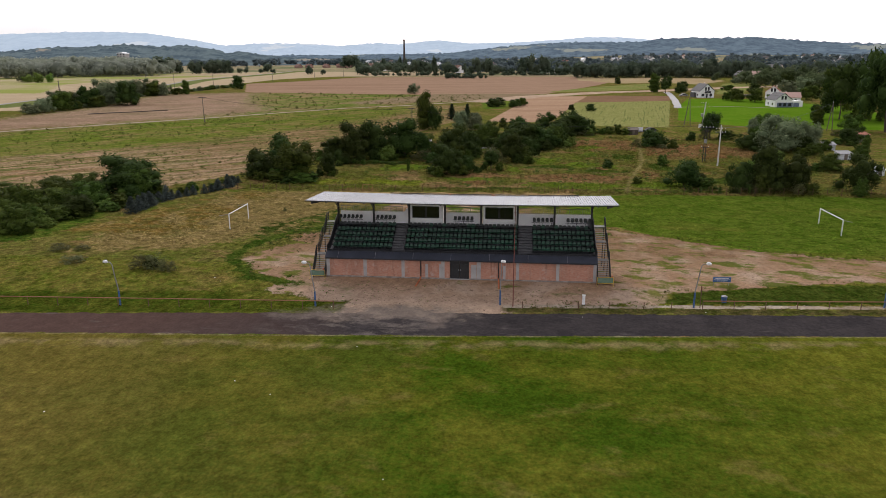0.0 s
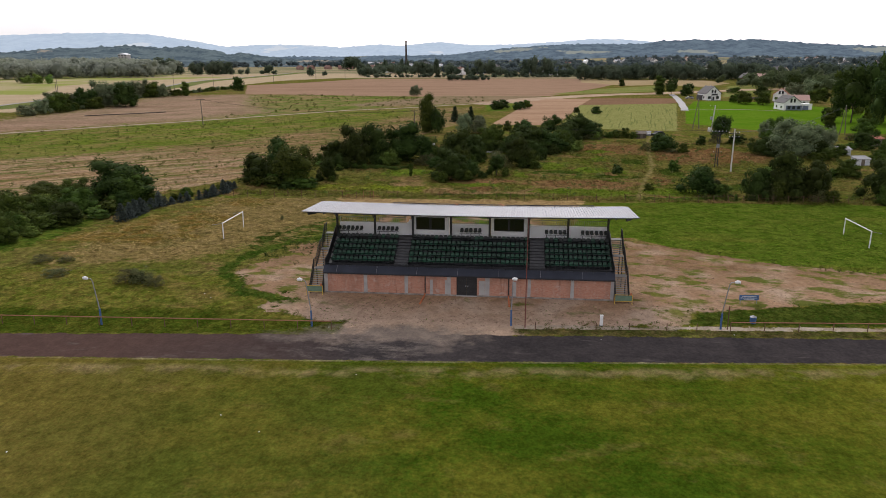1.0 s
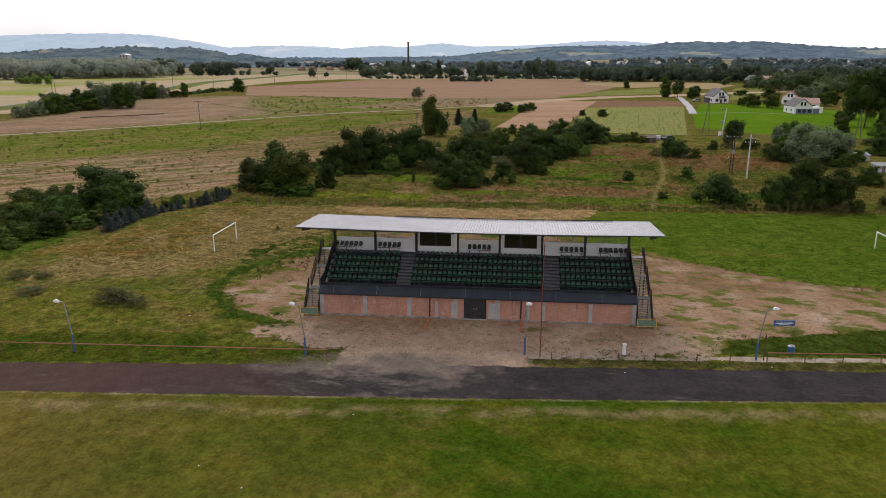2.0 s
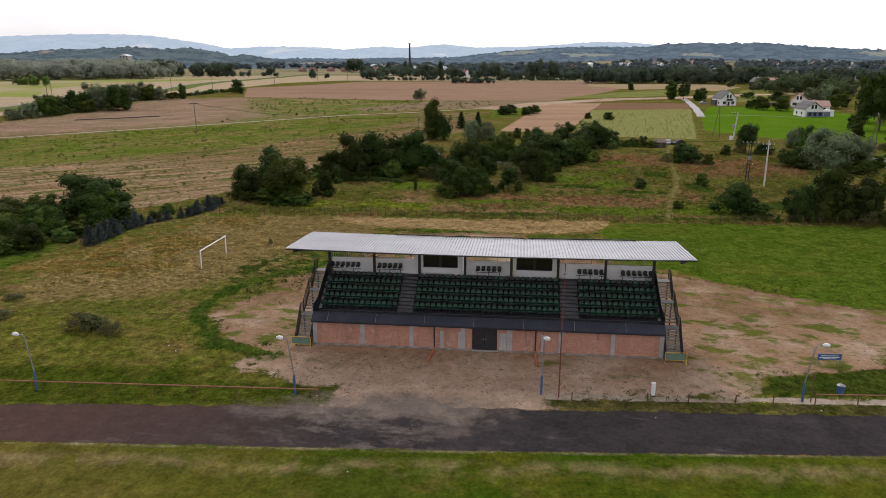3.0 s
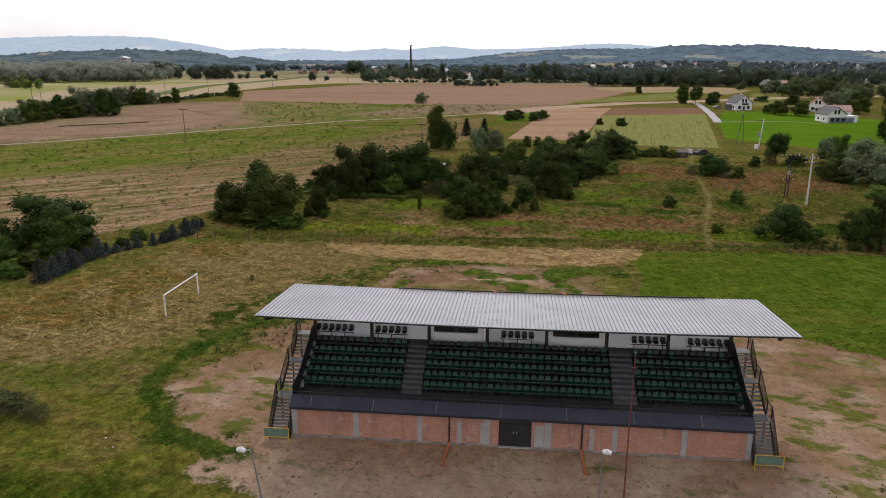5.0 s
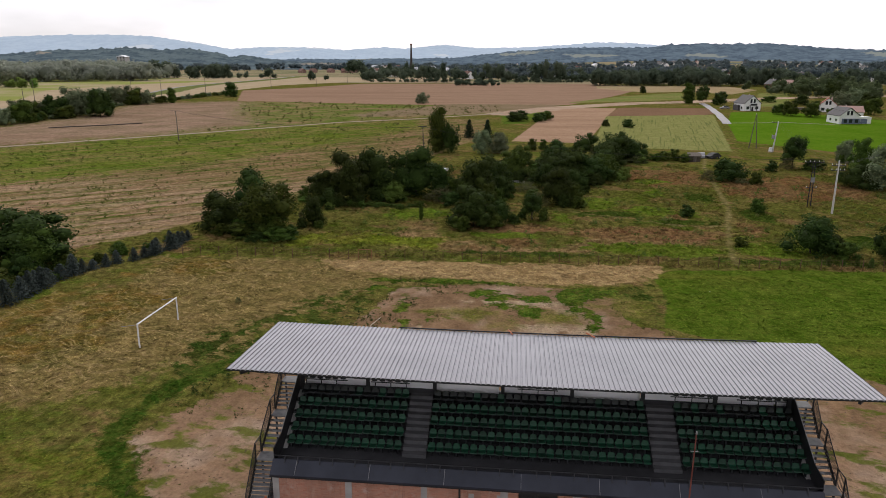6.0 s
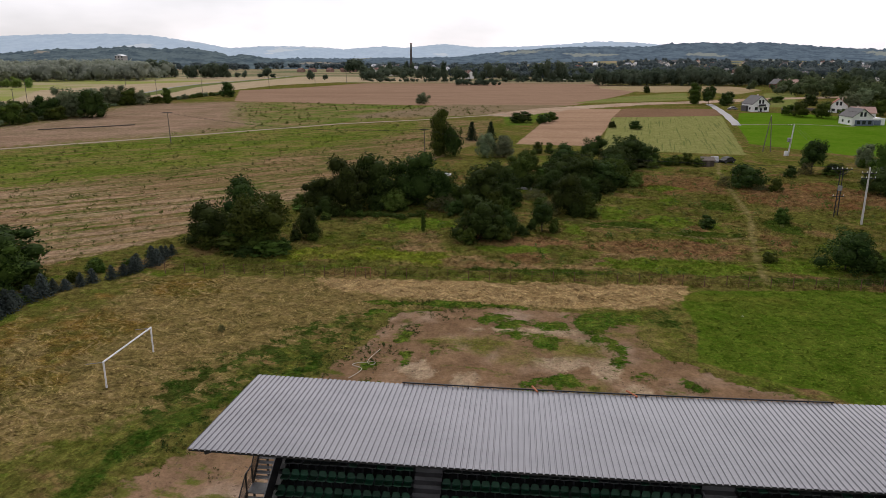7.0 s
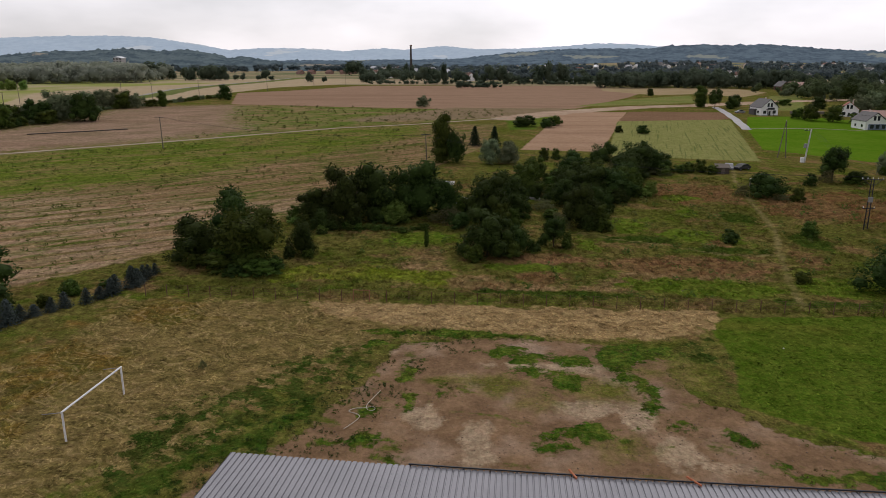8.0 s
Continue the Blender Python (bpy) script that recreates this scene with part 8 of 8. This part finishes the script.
# ridge colours are paled and blued as haze, the farthest most
ridge("backdrop_far_hills", "long wooded hills on the skyline, coloured pale blue as haze", 4600,
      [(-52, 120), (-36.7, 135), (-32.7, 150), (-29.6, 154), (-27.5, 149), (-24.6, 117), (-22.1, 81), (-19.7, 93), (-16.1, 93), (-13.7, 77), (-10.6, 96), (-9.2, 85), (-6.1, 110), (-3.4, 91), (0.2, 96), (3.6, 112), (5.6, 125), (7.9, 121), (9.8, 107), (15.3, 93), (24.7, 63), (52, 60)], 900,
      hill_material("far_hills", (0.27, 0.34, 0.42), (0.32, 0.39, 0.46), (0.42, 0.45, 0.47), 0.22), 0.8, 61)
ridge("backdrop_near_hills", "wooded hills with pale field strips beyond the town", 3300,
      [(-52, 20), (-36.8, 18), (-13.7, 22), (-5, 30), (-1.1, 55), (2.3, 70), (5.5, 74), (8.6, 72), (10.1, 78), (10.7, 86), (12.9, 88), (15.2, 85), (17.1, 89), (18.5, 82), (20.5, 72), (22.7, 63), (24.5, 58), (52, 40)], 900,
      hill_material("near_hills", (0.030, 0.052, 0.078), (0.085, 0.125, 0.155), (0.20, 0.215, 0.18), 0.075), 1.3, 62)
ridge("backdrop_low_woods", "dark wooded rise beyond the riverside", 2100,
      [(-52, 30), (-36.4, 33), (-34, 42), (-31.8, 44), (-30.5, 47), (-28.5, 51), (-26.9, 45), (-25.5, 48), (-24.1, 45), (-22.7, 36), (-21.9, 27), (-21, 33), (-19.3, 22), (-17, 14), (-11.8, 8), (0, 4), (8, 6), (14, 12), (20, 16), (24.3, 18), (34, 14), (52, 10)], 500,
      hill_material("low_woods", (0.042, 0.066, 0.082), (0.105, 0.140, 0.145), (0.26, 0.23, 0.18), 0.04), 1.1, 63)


# ---- rough grass ----
def tufts(name, label, n, box, keep, high, seed, blades=5, lean_by=(0.9, 2.2), upright=False):
    """Tufts of bent blades that carry the same zones as the ground beneath."""
    rs = np.random.RandomState(seed)
    x, y = rs.uniform(box[0], box[1], n), rs.uniform(box[2], box[3], n)
    dens = keep(x, y)
    ok = rs.rand(n) < dens
    x, y, dens = x[ok], y[ok], dens[ok]
    n = len(x)
    z = lie(x, y) + relief(x, y) + 0.07 * swells(x, y)
    size = high * rs.uniform(0.5, 1.3, n)
    bx = np.repeat(x, blades) + rs.normal(0, 0.13, n * blades)
    by = np.repeat(y, blades) + rs.normal(0, 0.13, n * blades)
    sink = 0.08 if upright else 0.02
    bz = np.repeat(z, blades) - sink
    h = np.repeat(size, blades) * rs.uniform(0.6, 1.1, n * blades)
    a = rs.uniform(0, 6.28, n * blades)
    wid = 0.09 * np.repeat(size / high, blades)
    ux, uy = np.cos(a) * wid, np.sin(a) * wid
    lean = h * rs.uniform(*lean_by, n * blades)
    la = rs.uniform(0, 6.28, n * blades)
    tx, ty = bx + np.cos(la) * lean, by + np.sin(la) * lean
    # blades lie over, their upper side up
    flip = np.where(ux * np.sin(la) - uy * np.cos(la) < 0, -1.0, 1.0)
    ux, uy = ux * flip, uy * flip
    p = np.stack([np.stack([bx - ux, by - uy, bz], 1), np.stack([bx + ux, by + uy, bz], 1), np.stack([tx, ty, bz + sink + h], 1)], 1).reshape(-1, 3)
    f = np.arange(len(p)).reshape(-1, 3)
    me = bpy.data.meshes.new(name)
    me.from_pydata(p.tolist(), [], f.tolist())
    me.materials.append(BLADES if upright else LYING)
    root_x, root_y = np.repeat(np.repeat(x, blades), 3), np.repeat(np.repeat(y, blades), 3)
    give_zones(me, root_x, root_y)
    tone = me.attributes.new("blade", "FLOAT", "POINT")
    tone.data.foreach_set("value", np.repeat(rs.uniform(-0.25, 1.0, n * blades), 3).astype(np.float32))
    # thin blades take the light of the open sky
    if upright:
        return tagged(new(name, me), label, "grass", kind="stuff")
    up = np.repeat(np.stack([rs.normal(0, 0.25, n * blades), rs.normal(0, 0.25, n * blades), np.ones(n * blades)], 1), 3, 0)
    me.shade_smooth()
    me.normals_split_custom_set_from_vertices((up / np.linalg.norm(up, axis=1)[:, None]).tolist())
    tagged(new(name, me), label, "grass", kind="stuff")


def rough_ground(x, y):
    """How thick rough grass stands: none on bare soil, turf, track or under the stand."""
    bare = np.maximum.reduce([inside(x, y, YARD), track_far(x) - y + 0.3, inside(x, y, GREEN_PITCH)])
    return np.clip(-bare / 1.5, 0, 1)


tufts("meadow_grass", "rough olive and brown meadow grass in tufts", 52000, (-70, 80, 55, 130), lambda x, y: rough_ground(x, y) * 0.8 * (inside(x, y, STUBBLE) < 0), 0.10, 71, 5, (3.2, 5.5))
tufts("short_grass", "short flattened grass round the yard", 52000, (-75, 80, -12, 55), lambda x, y: rough_ground(x, y) * 0.8, 0.05, 75, 5, (3.4, 6.0))
tufts("pitch_grass", "short uneven grass of the small green pitch", 30000, (12, 80, 8, 56), lambda x, y: np.clip(inside(x, y, GREEN_PITCH), 0, 1), 0.07, 78, 4, (2.2, 4.5))
tufts("lodged_stalks", "pale lodged stalks lying in the dry grass", 30000, (-56, 18, 8, 56), lambda x, y: np.clip(np.maximum(inside(x, y, STRAW), inside(x, y, HAY)) / 2, 0, 1), 0.08, 76, 4, (3.5, 6.5))
tufts("rank_growth", "rank waist-high grass and weeds in the wild meadow", 17000, (-46, 80, 56, 140), lambda x, y: rough_ground(x, y) * (inside(x, y, STUBBLE) < 0) * (along(x, y, PATH_EAST, 0.7) < 0) * np.clip(waves(x, y, 5.0) * 1.6 - 0.2, 0, 1), 0.34, 77, 6, (0.9, 2.0), True)
tufts("tall_weeds", "tall brown and green weeds beyond the wire fence", 900, (-46, 90, 54.6, 58.5), lambda x, y: np.clip((58.5 - y) / 3.0, 0.1, 1), 0.50, 72, 5, (0.7, 1.6), True)
tufts("field_weeds", "low weeds on the stubble field", 70000, (-200, -10, 50, 250), lambda x, y: np.where((inside(x, y, STUBBLE) > 0) & (along(x, y, CART_TRACK, 4) < 0), 0.7, 0), 0.13, 74, 5, (3.0, 5.5))

def strewn(n, box, keep, h0, h1, seed):
    rs = random.Random(seed)
    out = []
    while len(out) < n:
        x, y = rs.uniform(box[0], box[1]), rs.uniform(box[2], box[3])
        if keep(np.array([x]), np.array([y]))[0]:
            h = rs.uniform(h0, h1) * rs.choice((0.6, 0.8, 1, 1, 1.5))
            out.append((x, y, h, h * rs.uniform(1.2, 2.4)))
    return out


LEAF_WEED = foliage("leaves_weed", (0.050, 0.082, 0.014), (0.130, 0.165, 0.034), (0.145, 0.120, 0.045), grain=0.2, through=0.4)
far_clumps("stubble_weeds", "green weed clumps dotted over the stubble field", strewn(1500, (-170, -30, 56, 245), lambda x, y: (inside(x, y, STUBBLE) > 1) & (along(x, y, CART_TRACK, 3) < 0), 0.25, 0.6, 81), LEAF_WEED, 82, 22, 0.24, False)
far_clumps("regrowth_weeds", "green weed clumps beyond the cart track", strewn(500, (-150, -10, 190, 335), lambda x, y: (inside(x, y, REGROWTH) > 1) & (inside(x, y, PLOUGHED) < 0), 0.4, 0.8, 83), LEAF_WEED, 84, 22, 0.24, False)
far_clumps("meadow_weeds", "leafy weed clumps in the rough meadow", strewn(900, (-45, 75, 57, 140), lambda x, y: (inside(x, y, STUBBLE) < 0) & (along(x, y, PATH_EAST, 1) < 0), 0.25, 0.7, 85), LEAF_WEED, 86, 26, 0.22, False)
far_clumps("yard_edge_weeds", "low leafy weeds along the edge of the bare soil", strewn(420, (-32, 62, -9.5, 48), lambda x, y: (abs(inside(x, y, YARD)) < 0.9) & (y > track_far(x) + 0.5), 0.12, 0.24, 87), LEAF_WEED, 88, 22, 0.24, False)
far_clumps("front_weeds", "small green weeds dotted over the bare yard", strewn(190, (-16, 24, -8.4, -1.2), lambda x, y: (inside(x, y, YARD) > 0.2) & (waves(x, y, 3.0, 0.8) > 0.5), 0.07, 0.14, 97) + strewn(90, (5, 23, -7.6, -5.2), lambda x, y: waves(x, y, 1.6, 0.2) > 0.45, 0.09, 0.18, 98), LEAF_WEED, 99, 22, 0.24, False)
far_clumps("clover_clumps", "dark green clover clumps spreading over the bare soil", strewn(620, (-31, -8, 10, 46), lambda x, y: (inside(x, y, YARD) > -3.0) & (inside(x, y, YARD) < 5.5 - 0.9 * 3 * waves(x, y, 2.5)) & (waves(x, y, 2.2, 0.5) > 0.42), 0.10, 0.19, 95), LEAF_DARK, 96, 30, 0.24, False)
far_clumps("yard_patch_weeds", "low leafy weeds in patches on the bare soil", strewn(420, (-20, 22, 20, 46), lambda x, y: blobs(x, y, GREEN_SPOTS) > -0.3, 0.10, 0.20, 89), LEAF_WEED, 90, 22, 0.24, False)
# clods and stones on the bare yard
rs = np.random.RandomState(91)
cx, cy = rs.uniform(-26, 60, 9000), rs.uniform(-9, 45, 9000)
ok = (inside(cx, cy, YARD) > 0.4) & ~((abs(cx) < 17.4) & (cy > -0.2) & (cy < 9))
ok &= rs.rand(9000) < np.where((cy < 0) & (cy > -4), 0.6, np.where(cx > 20, 0.35, 0.75))
clods = Solid()
for x, y in zip(cx[ok], cy[ok]):
    r = rs.uniform(0.025, 0.08)
    z = float(lie(x, y)) + 0.01
    ring = [(x + r * math.cos(1.257 * k) * rs.uniform(0.7, 1.2), y + r * math.sin(1.257 * k) * rs.uniform(0.7, 1.2), z) for k in range(5)]
    clods.add(ring + [(x + rs.uniform(-0.3, 0.3) * r, y, z + r * rs.uniform(0.5, 1.0))], [(k, (k + 1) % 5, 5) for k in range(5)])
tagged(new("soil_clods", clods.mesh("soil_clods", plain("dark_clods", (0.075, 0.048, 0.030), (0.24, 0.17, 0.115), 0.95, scale=0.7))), "small soil clods and stones strewn on the bare yard", "stones", kind="stuff")

for kind in [k for k in TREES if k not in first_place]:
    for ob in list(TREES[kind].children) + [TREES[kind]]:
        bpy.data.objects.remove(ob)
for kind, (m, group) in first_place.items():
    TREES[kind].matrix_basis = m
    if group:
        tagged(TREES[kind], group=group)
